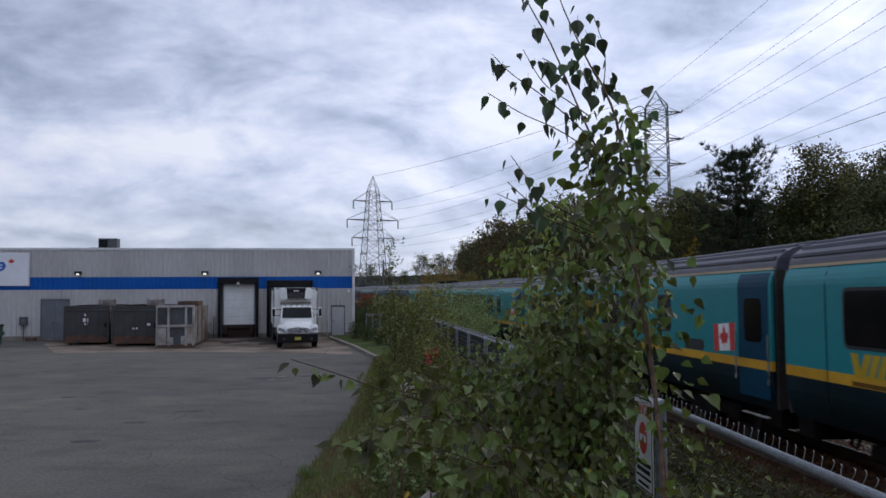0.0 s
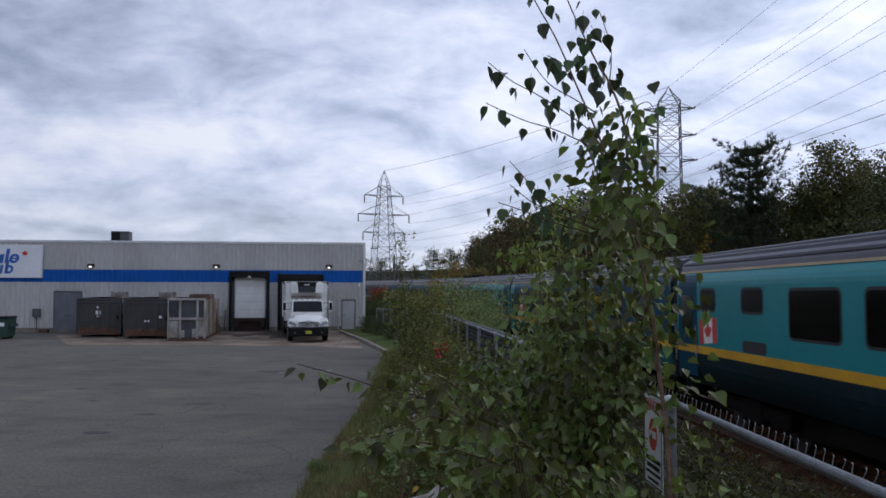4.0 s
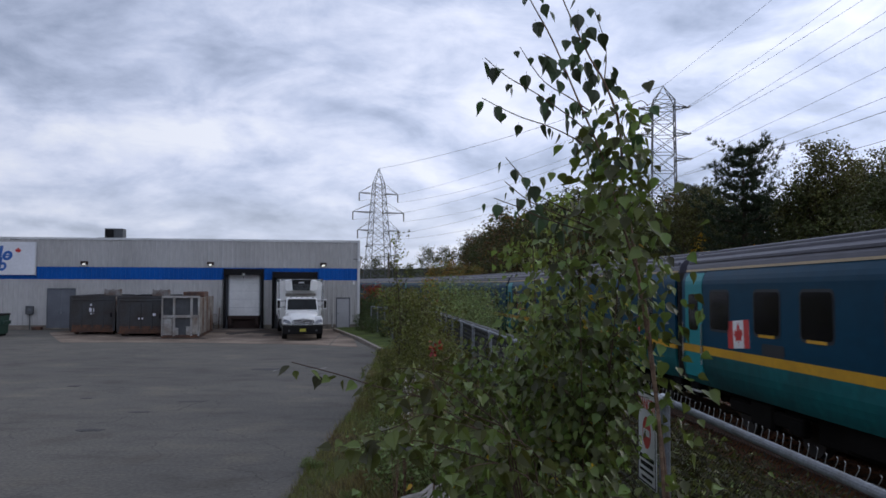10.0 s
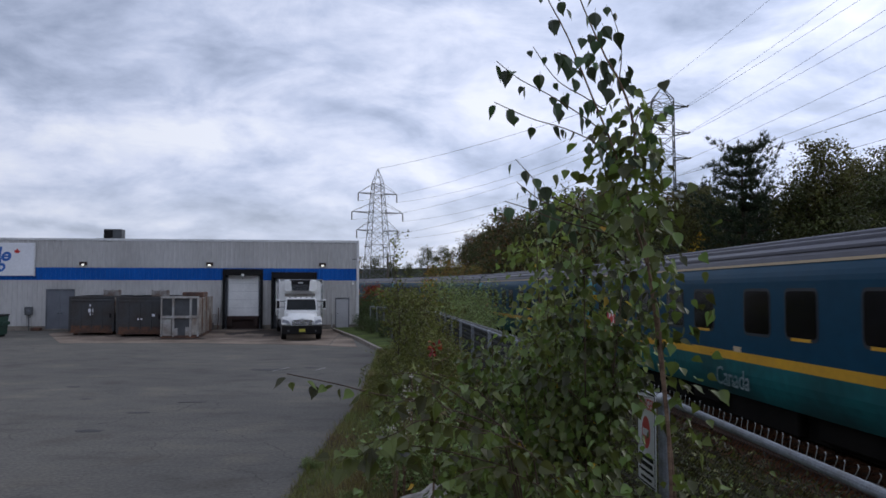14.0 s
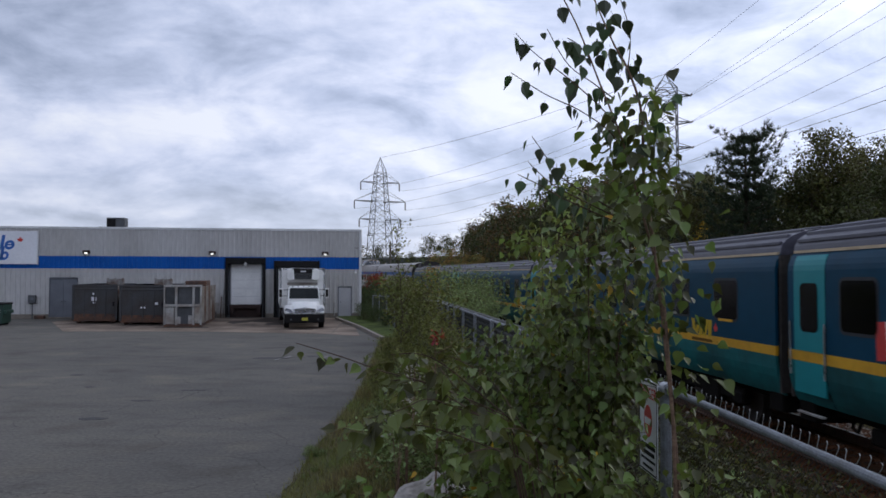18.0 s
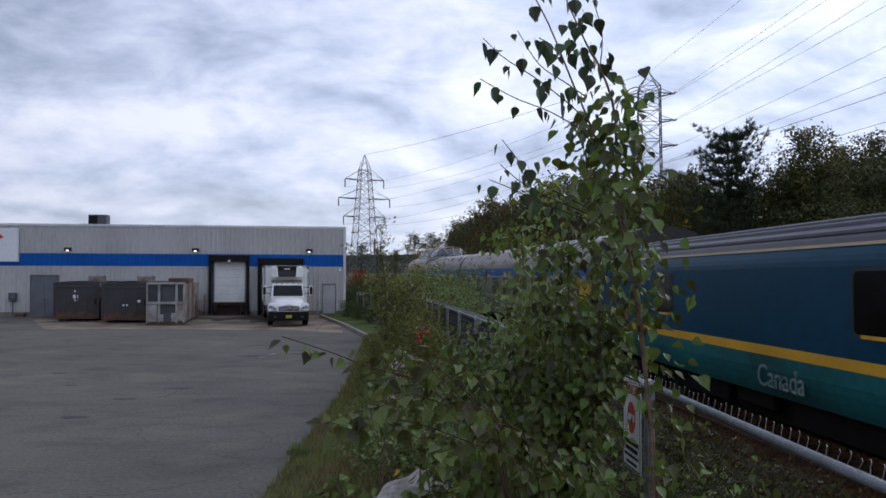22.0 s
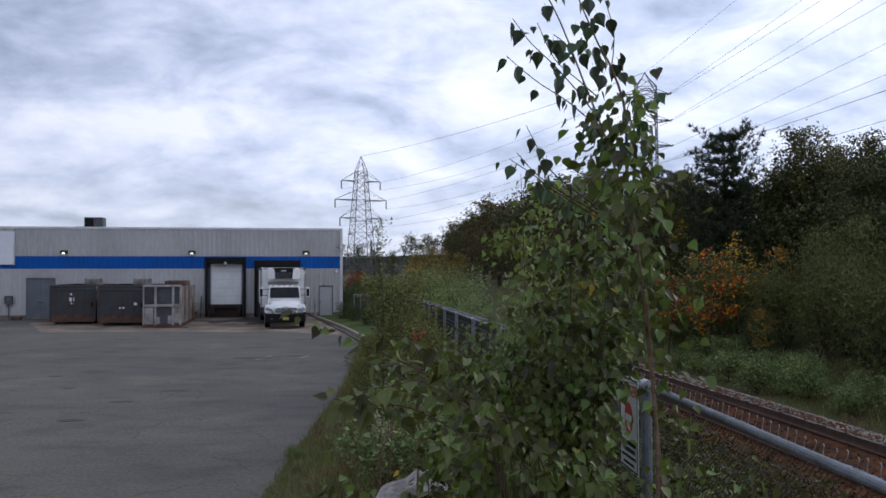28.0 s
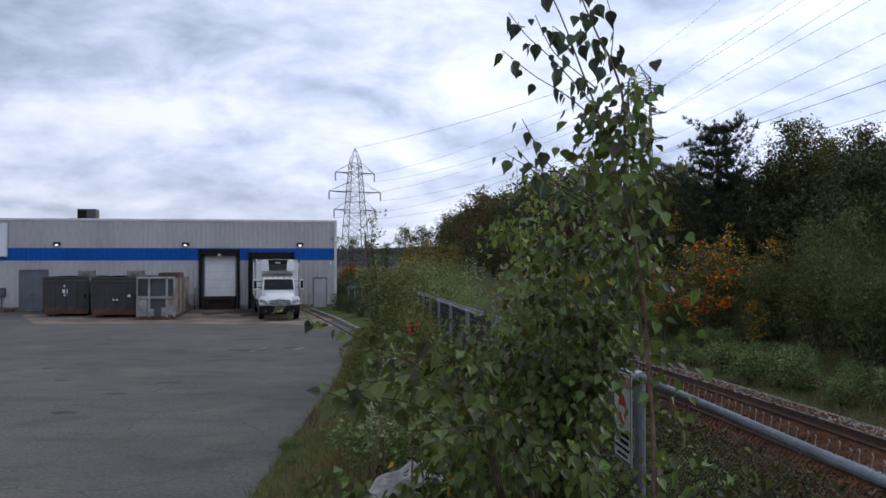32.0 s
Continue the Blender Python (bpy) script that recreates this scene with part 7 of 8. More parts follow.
# trees beyond the track
M_LEAFT = leaf_mat("tree_leaf", (0.070, 0.076, 0.023), (0.047, 0.054, 0.017), rnd=0.45, hue=0.03)
M_LEAFTO = leaf_mat("tree_leaf_olive", (0.112, 0.104, 0.030), (0.073, 0.074, 0.023), rnd=0.45, hue=0.03)
M_WEED = leaf_mat("weed_leaf", (0.225, 0.275, 0.095), (0.15, 0.19, 0.066), rnd=0.5, hue=0.03)
T_GREEN = broadleaf("broadleaf_tree", "dense dark green broadleaf tree beyond the track", "tree", 11, 8.2, 2.5, 0.12, 0.16, 0.118, M_LEAFT, 11500, 46, 7, 0.34)
F_GREEN = broadleaf("broadleaf_tree", "dark green broadleaf tree in the far wood", "tree", 25, 8.4, 2.6, 0.12, 0.16, 0.165, M_LEAFT, 3600, 32, 6, 0.40)
F_RUST = broadleaf("broadleaf_tree", "far tree turning rusty brown in autumn", "tree", 26, 8.8, 2.6, 0.12, 0.16, 0.165, M_LEAFT, 3400, 28, 5, 0.42, second=(M_LEAFBR, 0.36))
T_OLIVE = broadleaf("broadleaf_tree", "olive green broadleaf tree with thin top twigs", "tree", 12, 8.8, 2.2, 0.15, 0.15, 0.094, M_LEAFTO, 9500, 44, 7, 0.27, upward=1.1)
T_RUST = broadleaf("broadleaf_tree", "broadleaf tree turning rusty brown in autumn", "tree", 13, 9.0, 2.6, 0.12, 0.16, 0.11, M_LEAFT, 9000, 34, 6, 0.38, second=(M_LEAFBR, 0.36))
T_YELL = broadleaf("broadleaf_tree", "slim young tree with yellow autumn leaves at its top", "tree", 14, 4.7, 0.55, 0.30, 0.035, 0.075, M_LEAFY, 420, 15, 3, 0.10, second=(M_LEAFOL, 0.4), upward=1.0)
T_ORAN = broadleaf("broadleaf_tree", "young maple with orange and green autumn leaves", "tree", 15, 3.3, 1.0, 0.30, 0.045, 0.075, M_LEAFO, 1700, 22, 5, 0.15, second=(M_WILLOW, 0.62), upward=0.6)
T_AMBER = broadleaf("broadleaf_tree", "young maple with amber yellow autumn leaves", "tree", 23, 3.8, 0.8, 0.30, 0.045, 0.075, M_LEAFAM, 1000, 18, 4, 0.14, second=(M_WILLOW, 0.5), upward=0.6)
S_GREEN = broadleaf("shrub", "dense green shrub beside the track", "shrub", 16, 2.4, 1.3, 0.05, 0.03, 0.09, M_LEAFG, 2700, 9, 5, 0.26, stems=6, upward=0.7)
S_WILLOW = broadleaf("shrub", "grey-green willow shrub with narrow leaves", "shrub", 17, 4.2, 1.5, 0.06, 0.035, 0.046, M_WILLOW, 7600, 12, 6, 0.24, stems=8, upward=1.7, long=3.4, droop=-0.9)
S_OLIVE = broadleaf("shrub", "tall olive green weedy shrub", "shrub", 18, 2.6, 1.0, 0.06, 0.03, 0.062, M_LEAFOL, 2600, 10, 6, 0.19, stems=6, upward=1.4, long=2.2, second=(M_LEAFBR, 0.10))
S_TALL = broadleaf("shrub", "tall airy yellow-green weedy shrub on the verge", "shrub", 33, 3.0, 0.5, 0.10, 0.014, 0.050, M_LEAFOL, 3000, 12, 5, 0.10, stems=9, upward=2.2, long=2.6, droop=-0.4)
S_WEED = broadleaf("weed_clump", "low leafy green weeds on the bank", "weeds", 19, 0.85, 0.65, 0.05, 0.008, 0.050, M_WEED, 1700, 4, 5, 0.13, stems=8, upward=0.9, long=1.8)
M_LEAFDK = leaf_mat("dark_weed_leaf", (0.056, 0.058, 0.013), (0.046, 0.032, 0.011), rnd=0.55, hue=0.03)
S_LIGHT = broadleaf("shrub", "light yellow-green shrub by the track", "shrub", 27, 3.6, 1.5, 0.05, 0.03, 0.065, M_WEED, 5200, 11, 6, 0.24, stems=7, upward=1.2, long=2.0)
PINE = pine(21, 9.2, 3.4, "large dark pine tree beyond the track")
T_RED = broadleaf("broadleaf_tree", "small maple in deep red autumn leaves", "tree", 22, 5.0, 2.0, 0.12, 0.08, 0.16, M_LEAFR, 3600, 24, 5, 0.35, upward=0.6)

rng = np.random.default_rng(5)
place(PINE, 16.6, 38.6, 0.96, 0.4)
for x, y, s, p in ((18.4, 36.0, 0.84, T_GREEN), (19.6, 35.6, 0.93, T_OLIVE), (21.4, 35.0, 0.94, T_OLIVE), (20.4, 32.0, 0.81, T_GREEN), (15.2, 43.0, 0.85, T_OLIVE)):
    place(p, x, y, s, x)
place(T_RUST, 24.5, 57, 0.9, 0.7)
place(PINE, 19.5, 52, 0.95, 2.0)
place(PINE, 19.6, 30.5, 0.74, 1.2)
place(PINE, 20.5, 72, 0.9, 3.2)
for y in np.arange(19, 62, 3.1):
    k = int(rng.integers(0, 3))
    x = rng.uniform(17.0, 20.5)
    place((T_GREEN, T_OLIVE, T_GREEN)[k], x, y, rng.uniform(0.84, 1.0) * (0.95 + 0.004 * (y - 20)), rng.uniform(0, 6.28))
for y in np.arange(20, 70, 4.2):
    place((T_GREEN, T_OLIVE, PINE, T_GREEN)[int(rng.integers(0, 4))], rng.uniform(22.5, 27), y + rng.uniform(-1, 1), rng.uniform(0.9, 1.08), rng.uniform(0, 6.28))
for y in np.arange(63, 190, 5.2):
    x = rng.uniform(15.5, 19.5)
    p = (F_GREEN, F_RUST, F_GREEN, PINE, F_RUST, F_GREEN)[int(rng.integers(0, 6))] if y < 120 else (F_RUST, F_GREEN, F_RUST)[int(rng.integers(0, 3))]
    place(p, x, y, rng.uniform(1.0, 1.2), rng.uniform(0, 6.28))
for y in np.arange(75, 200, 9):
    place((F_GREEN, F_RUST)[int(rng.integers(0, 2))], rng.uniform(22, 28), y, rng.uniform(1.0, 1.2), rng.uniform(0, 6.28))
for x in np.arange(-45, 60, 5.5):
    place((F_RUST, F_GREEN, F_GREEN)[int(rng.integers(0, 3))], x + rng.uniform(-1, 1), rng.uniform(235, 265), rng.uniform(0.9, 1.3), rng.uniform(0, 6.28))
# dull orange trees far along the line
M_LEAFDO = leaf_mat("dull_orange_leaf", (0.36, 0.19, 0.045), (0.26, 0.17, 0.05), rnd=0.4, hue=0.03)
F_ORAN = broadleaf("broadleaf_tree", "far tree in dull orange autumn leaves", "tree", 28, 6.4, 2.2, 0.10, 0.14, 0.15, M_LEAFDO, 3200, 26, 5, 0.36, second=(M_LEAFOL, 0.4))
for x, y, s in ((5.6, 118, 0.72), (8.4, 108, 1.0), (7.6, 124, 1.15), (9.9, 102, 0.9)):
    place(F_ORAN, x, y, s, rng.uniform(0, 6))
# the edge of the wood: shrubs, young autumn trees
for x, y, s in ((12.5, 30.6, 1.22), (12.0, 33.6, 0.8)):
    place(T_ORAN, x, y, s, rng.uniform(0, 6))
for x, y, s in ((13.5, 30.0, 0.98), (14.0, 30.6, 0.8), (15.6, 41, 1.1)):
    place(T_YELL, x, y, s, rng.uniform(0, 6))
for x, y, s in ((15.1, 30.0, 0.98), (13.0, 27.2, 0.55), (16.4, 27.0, 0.6), (2.5, 56, 1.1)):
    place(T_AMBER, x, y, s, rng.uniform(0, 6))
for x, y, s in ((13.2, 32.2, 0.72), (14.3, 32.0, 0.88), (15.0, 32.6, 0.9), (12.4, 33.4, 0.6), (14.2, 29.9, 0.62), (13.3, 31.2, 0.6)):
    place(S_WILLOW, x, y, s, rng.uniform(0, 6))
for x, y, s in ((13.8, 21.5, 1.05), (14.6, 23.8, 1.15), (15.2, 26.0, 1.1), (14.0, 18.6, 1.05), (16.0, 20.0, 1.25), (14.9, 29.3, 0.95), (15.6, 36.5, 1.0), (14.9, 44, 1.05), (15.3, 49, 1.1), (16.2, 24.0, 1.35), (16.4, 28.0, 1.35)):
    place(S_WILLOW, x, y, s, rng.uniform(0, 6))
for y in np.arange(13, 62, 1.9):
    place((S_GREEN, S_OLIVE, S_GREEN)[int(rng.integers(0, 3))], rng.uniform(13.2, 15.4), y, rng.uniform(0.65, 1.15), rng.uniform(0, 6))
for y in np.arange(12, 58, 0.55):
    place(S_WEED, rng.uniform(11.2, 13.6), y, rng.uniform(0.5, 1.2), rng.uniform(0, 6))
# between the yard and the track
for x, y, s in ((-0.6, 45.6, 0.5), (-1.3, 48.8, 0.55), (-2.0, 51.4, 0.6), (-1.9, 57.5, 0.95), (-2.9, 59.0, 1.0), (-0.9, 56.0, 0.9), (-3.8, 61.0, 1.1), (-0.1, 53.5, 0.8), (-1.4, 63.0, 1.2)):
    place(S_GREEN, x, y, s, rng.uniform(0, 6))
place(T_RED, -2.0, 84, 0.5, 0.3)
place(T_RED, -4.0, 88, 0.52, 1.3)
for x, y, s, p in ((3.4, 38, 0.98, S_LIGHT), (4.0, 42, 0.85, S_LIGHT), (3.2, 33, 0.74, S_LIGHT), (2.8, 29, 0.55, S_LIGHT), (1.2, 46, 0.9, S_OLIVE), (0.8, 52, 0.95, S_OLIVE), (-0.5, 60, 1.0, S_GREEN), (0.9, 62, 1.1, S_OLIVE), (-0.2, 68, 1.1, S_OLIVE), (2.2, 52, 0.9, S_OLIVE), (2.7, 47, 0.85, S_OLIVE)):
    place(p, x, y, s, rng.uniform(0, 6))
for x, y, s in ((1.1, 21.5, 0.7), (1.2, 28.5, 0.75), (0.9, 31.5, 0.8), (1.3, 25.0, 0.7), (1.2, 14.0, 0.62), (1.3, 17.0, 0.7), (1.25, 19.8, 0.75), (1.15, 12.6, 0.6), (0.5, 27.0, 0.5), (0.6, 17.0, 0.45)):
    place(S_OLIVE, x, y, s * 0.86, rng.uniform(0, 6))
for x, y, s in ((0.42, 21.5, 0.92), (0.7, 24.5, 0.9), (0.7, 19.0, 0.66), (0.85, 15.5, 0.58), (0.4, 15.0, 0.45), (0.75, 30.0, 0.8), (-0.2, 15.6, 0.36), (-0.3, 18.5, 0.42), (0.05, 12.8, 0.34), (-0.1, 20.5, 0.5), (0.2, 11.6, 0.36)):
    place(S_TALL, x, y, s, rng.uniform(0, 6))
for x, y, s in ((0.1, 10.5, 0.9), (0.6, 12.0, 0.9), (0.7, 9.4, 1.0), (0.0, 15.0, 0.7), (0.4, 14.0, 0.9), (0.1, 19.5, 0.8)):
    place(S_WEED, x, y, s, rng.uniform(0, 6))
for k in range(46):
    place(S_WEED, rng.uniform(1.95, 4.3), 2.6 + 24 * rng.uniform() ** 1.6, rng.uniform(0.5, 1.0), rng.uniform(0, 6))

# dense weeds behind the fence, lower than its rail
rw = np.random.default_rng(61)
P, Q = [], []
for k in range(1000):
    x, y = rw.uniform(1.78, 4.9), 2.4 + 12 * rw.uniform() ** 1.1
    g = ground_z(x, y)
    h = min(1.6, 3.1 - 0.43 * x - 0.10 - max(0.0, y - 6.5) * 0.02 - g) * rw.uniform(0.65, 1.0)
    if h < 0.2:
        continue
    q = rw.normal(size=(34, 3)) * np.array((0.11, 0.11, 0))
    q[:, 2] = h * np.sqrt(rw.uniform(0.02, 1.0, 34))
    (Q if k % 7 == 0 and y < 6.5 and x < 2.6 else P).append(q + (x, y, g))
tagged(link("trackside_weeds", leaf_cloud("trackside_weeds", np.concatenate(P), 0.024, rw, M_LEAFDK, 3.2, -0.5)), "dense dark olive weeds behind the fence", "weeds", kind="stuff")
tagged(link("fence_creeper", leaf_cloud("fence_creeper", np.concatenate(Q), 0.042, rw, M_LEAFOL, 1.3)), "yellow-green leafy creeper by the fence", "weeds", kind="stuff")

for k in range(26):
    y = rng.uniform(5.6, 15)
    place(S_WEED, lerp(edge_x(y) - 0.02, 0.25, rng.uniform() ** 1.6), y, rng.uniform(0.1, 0.24), rng.uniform(0, 6))

# slim sapling standing up out of the far bushes
SAP = broadleaf("sapling", "slim young tree with sparse leaves", "sapling", 31, 3.6, 0.22, 0.2, 0.015, 0.038, M_LEAFOL, 620, 30, 2, 0.06, upward=1.6)
for x, y, s in ((1.2, 38.5, 0.6), (1.0, 42, 0.7), (0.3, 20.6, 0.45), (0.45, 17.8, 0.42)):
    place(S_OLIVE, x, y, s, rng.uniform(0, 6))
place(SAP, 0.12, 19.0, 1.15, 0.5)

# grass on the verge
def blades(name, n, region, hmin, hmax, seed, label, material=None):
    material = material or M_BLADE
    rng = np.random.default_rng(seed)
    V, F = [], []
    k = 0
    while k < n:
        x, y = region(rng)
        z = ground_z(x, y) - 0.01
        h = rng.uniform(hmin, hmax) * (0.5 + 0.9 * abs(noise.noise((x * 0.8, y * 0.8, 2))))
        a = rng.uniform(0, 6.28)
        w = 0.006 + 0.003 * h
        lx, ly = rng.normal() * 0.35 * h, rng.normal() * 0.35 * h
        cx, cy = math.cos(a) * w, math.sin(a) * w
        V += [(x - cx, y - cy, z), (x + cx, y + cy, z), (x + lx, y + ly, z + h)]
        F.append((3 * k, 3 * k + 1, 3 * k + 2))
        k += 1
    me = mesh_fast(name, np.array(V), np.array(F), material)
    return tagged(link(name, me), label, "grass", kind="stuff")


def verge(rng):
    y = 5.5 + 34 * rng.uniform() ** 1.7
    e = edge_x(y)
    return rng.uniform(e - 0.06, 1.5), y


def trackside(rng):
    y = 2.2 + 40 * rng.uniform() ** 2.0
    return 1.65 + 3.3 * rng.uniform() ** 1.3, y


def bank(rng):
    y = 10 + 60 * rng.uniform() ** 1.3
    return rng.uniform(10.9, 14.5), y


M_BLADEDK = leaf_mat("dry_grass_blade", (0.115, 0.082, 0.030), (0.085, 0.058, 0.026), rnd=0.55, hue=0.03, trans=0.15)
blades("verge_grass", 42000, verge, 0.10, 0.34, 41, "uneven green and straw grass on the verge")
blades("trackside_grass", 48000, trackside, 0.12, 0.45, 42, "dry brown-green grass behind the fence", M_BLADEDK)
blades("bank_grass", 22000, bank, 0.15, 0.5, 43, "rough grass on the far bank")

# pale rocks in the verge
for (x, y, s, sd) in ((0.46, 8.9, 0.44, 1), (0.85, 8.2, 0.36, 2), (-0.05, 9.6, 0.12, 3), (0.05, 13.2, 0.26, 4), (-0.5, 9.0, 0.14, 5), (-0.9, 8.6, 0.12, 6)):
    bm = bmesh.new()
    bmesh.ops.create_icosphere(bm, subdivisions=3, radius=s)
    for v in bm.verts:
        v.co *= 1 + 0.4 * noise.noise(v.co * (1.6 / s) * 0.8 + Vector((sd * 7, 0, 0))) + 0.1 * noise.noise(v.co * (6 / s))
        v.co.z *= 0.7
    tagged(part("rock", bm, M_ROCK, None, "", pose(x, y, ground_z(x, y) + s * 0.2, 0, 0, sd * 50)), "pale weathered rock in the grassy verge", "rock", "rocks on the verge")

# ---- the young birches close by ----


def birch_leaf(size):
    """A drooping birch leaf: stalk at the origin, toothed triangular blade, keeled along the midrib, tip down."""
    bm = bmesh.new()
    rim = ((0.02, -0.26), (0.19, -0.28), (0.36, -0.40), (0.43, -0.57), (0.38, -0.74), (0.27, -0.92), (0.11, -1.15), (0.01, -1.40))
    mid = [bm.verts.new((0, size * 0.16 * (z + 0.6) ** 2, z * size)) for z in (-0.27, -0.34, -0.44, -0.56, -0.70, -0.82, -1.08, -1.36)]
    for s in (1, -1):
        edge = [bm.verts.new((s * x * size, size * (0.16 * (z + 0.6) ** 2 + 0.42 * x), z * size)) for x, z in rim]
        for i in range(7):
            q = (mid[i], edge[i], edge[i + 1], mid[i + 1])
            bm.faces.new(q if s < 0 else q[::-1])
    bm.faces.new([bm.verts.new((x * size, y * size, z * size)) for x, y, z in ((-0.012, -0.05, 0), (0.012, -0.05, 0), (0.012, 0.02, -0.29), (-0.012, 0.02, -0.29))])
    return bm


def leaf_turn(rng, out, pitch, wild):
    """Blade tipped outwards by pitch so that its upper face looks out and up."""
    return Euler((pitch + rng.normal() * wild, rng.normal() * wild, out - math.pi / 2))


def leaf_at(parent, p, size, rng, material=None, pitch=0.12, out=None):
    # single leaves default to the copy coloured dark as if backlit
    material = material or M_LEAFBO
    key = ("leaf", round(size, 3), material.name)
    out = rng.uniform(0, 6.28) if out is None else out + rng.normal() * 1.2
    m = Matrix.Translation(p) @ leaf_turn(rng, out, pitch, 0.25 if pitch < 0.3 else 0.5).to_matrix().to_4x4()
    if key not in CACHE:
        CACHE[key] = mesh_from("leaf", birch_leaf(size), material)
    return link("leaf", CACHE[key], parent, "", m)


def hang_leaves(P, sizes, rng, material, name, parent, label="", centre=None):
    """Joined leaves of the same shape, their upper faces turned away from the bush's middle."""
    bm = birch_leaf(1.0)
    bm.verts.index_update()
    bv = np.array([v.co[:] for v in bm.verts])
    quads = np.array([[v.index for v in f.verts] for f in bm.faces])
    bm.free()
    n = len(P)
    c = np.mean(P, axis=0) if centre is None else np.asarray(centre)
    V = np.empty((n * len(bv), 3))
    for i in range(n):
        out = math.atan2(P[i][1] - c[1], P[i][0] - c[0]) + rng.normal() * 1.1
        e = np.array(leaf_turn(rng, out, 0.55, 0.42).to_matrix())
        V[i * len(bv):(i + 1) * len(bv)] = bv * sizes[i] @ e.T + P[i]
    F = np.concatenate([quads + i * len(bv) for i in range(n)])
    return link(name, mesh_fast(name, V, F, material), parent, label)


def twig(pts, n=10):
    """Points evenly spaced on a smooth line through pts."""
    pts = [Vector(p) for p in pts]
    out = []
    for k in range(n + 1):
        t = k / n * (len(pts) - 1)
        i = min(int(t), len(pts) - 2)
        f = t - i
        p0, p1, p2, p3 = pts[max(i - 1, 0)], pts[i], pts[i + 1], pts[min(i + 2, len(pts) - 1)]
        out.append(0.5 * ((2 * p1) + (p2 - p0) * f + (2 * p0 - 5 * p1 + 4 * p2 - p3) * f * f + (3 * p1 - p0 - 3 * p2 + p3) * f ** 3))
    return out


rngb = np.random.default_rng(77)


def leafy_branch(parent, pts, r, step, size, name="branch", skip=0.12, spread=0.035, material=None, pitch=0.12, out=None):
    """A thin branch with single hanging leaves along it; its own origin lies where it joins."""
    o = Vector(pts[0])
    line = [p - o for p in twig(pts, 14)]
    bm = bmesh.new()
    tube(bm, line, [lerp(r, max(0.0016, r * 0.3), k / 14) for k in range(15)], 5)
    br = part(name, bm, M_TWIG, parent, "", Matrix.Translation(o))
    ln = sum((b - a).length for a, b in zip(line, line[1:]))
    n = int(ln / step)
    for k in range(n + 1):
        t = lerp(skip, 1.0, k / max(1, n))
        i = min(13, int(t * 14))
        p = line[i].lerp(line[i + 1], t * 14 - i)
        q = p + Vector((rngb.normal(), rngb.normal(), -abs(rngb.normal()) * 0.5)) * spread * 0.6
        leaf_at(br, q, size * float(rngb.choice((0.6, 0.8, 1.0, 1.2))), rngb, material, pitch, out)
    return br


BY = 3.2
birch = thing("birch_tree", "young birch beside the fence, its upper leaves coloured dark as silhouettes", "birch tree", pose(1.03, BY, ground_z(1.03, BY)))
gz = ground_z(1.03, BY)


def b(x, z, dy=0.0):
    """A place in the birch's own space from world x and z."""
    return (x - 1.03, dy, z - gz)


bm = bmesh.new()
stem = twig([b(1.03, gz), b(1.06, 1.7, .02), b(1.04, 2.33), b(1.0, 2.85, .02), b(0.96, 3.07), b(0.86, 3.38, -.02), b(0.80, 3.60), b(0.70, 3.83), b(0.60, 4.06), b(0.51, 4.22), b(0.46, 4.34)], 30)
tube(bm, stem, [lerp(0.0095, 0.0018, (k / 30) ** 0.8) for k in range(31)], 7)
part("stem", bm, M_BIRCH, birch, "thin brown birch stem")
bm = bmesh.new()
stem2 = twig([b(1.03, gz), b(1.12, 1.8, .1), b(1.05, 2.6, .1), b(0.94, 3.25, .05), b(0.90, 3.47, .05), b(0.87, 3.72), b(0.81, 3.89), b(0.75, 3.99), b(0.66, 4.18), b(0.63, 4.26)], 26)
tube(bm, stem2, [lerp(0.010, 0.0018, k / 26) for k in range(27)], 6)
part("stem", bm, M_BIRCH, birch)
LS = 0.053
LB = 0.048
M_FLUFF = mat("seed_fluff", (0.50, 0.46, 0.42), 0.9, var=0.1, scale=2, fine=20, bump=0.0, spec=0.1)
BRANCHES = []
for pts, r, st in (
    ([b(0.78, 3.66), b(0.67, 3.73, -.03), b(0.52, 3.81, -.05), b(0.40, 3.86, -.07), b(0.31, 3.925, -.07)], 0.0032, 0.047),
    ([b(0.80, 3.56), b(0.72, 3.62, -.06), b(0.58, 3.67, -.1), b(0.44, 3.70, -.12), b(0.30, 3.755, -.12)], 0.0032, 0.052),
    ([b(0.76, 3.34), b(0.57, 3.42, .04), b(0.50, 3.48, .05), b(0.41, 3.57, .05)], 0.003, 0.05),
    ([b(0.80, 3.28), b(0.56, 3.33, -.04), b(0.47, 3.36, -.05), b(0.36, 3.39, -.05)], 0.003, 0.055),
    ([b(0.76, 3.77), b(0.68, 3.83, .04), b(0.57, 3.90, .06), b(0.475, 4.03, .07)], 0.003, 0.048),
    ([b(0.80, 3.30), b(0.60, 3.37, .02), b(0.50, 3.41), b(0.41, 3.475)], 0.003, 0.05),
    ([b(0.81, 3.90), b(0.825, 3.98, .03), b(0.82, 4.06, .03), b(0.78, 4.19, .04)], 0.0026, 0.07),
    ([b(0.87, 3.70), b(0.91, 3.79, .04), b(0.97, 3.83, .05), b(1.0, 3.81, .05)], 0.0026, 0.06),
    ([b(0.66, 3.92), b(0.60, 3.96, -.04), b(0.55, 3.975, -.06)], 0.0026, 0.045),
    ([b(0.88, 3.60), b(0.93, 3.71, -.04), b(0.965, 3.765, -.05)], 0.0026, 0.05),
):
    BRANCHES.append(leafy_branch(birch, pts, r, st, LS))
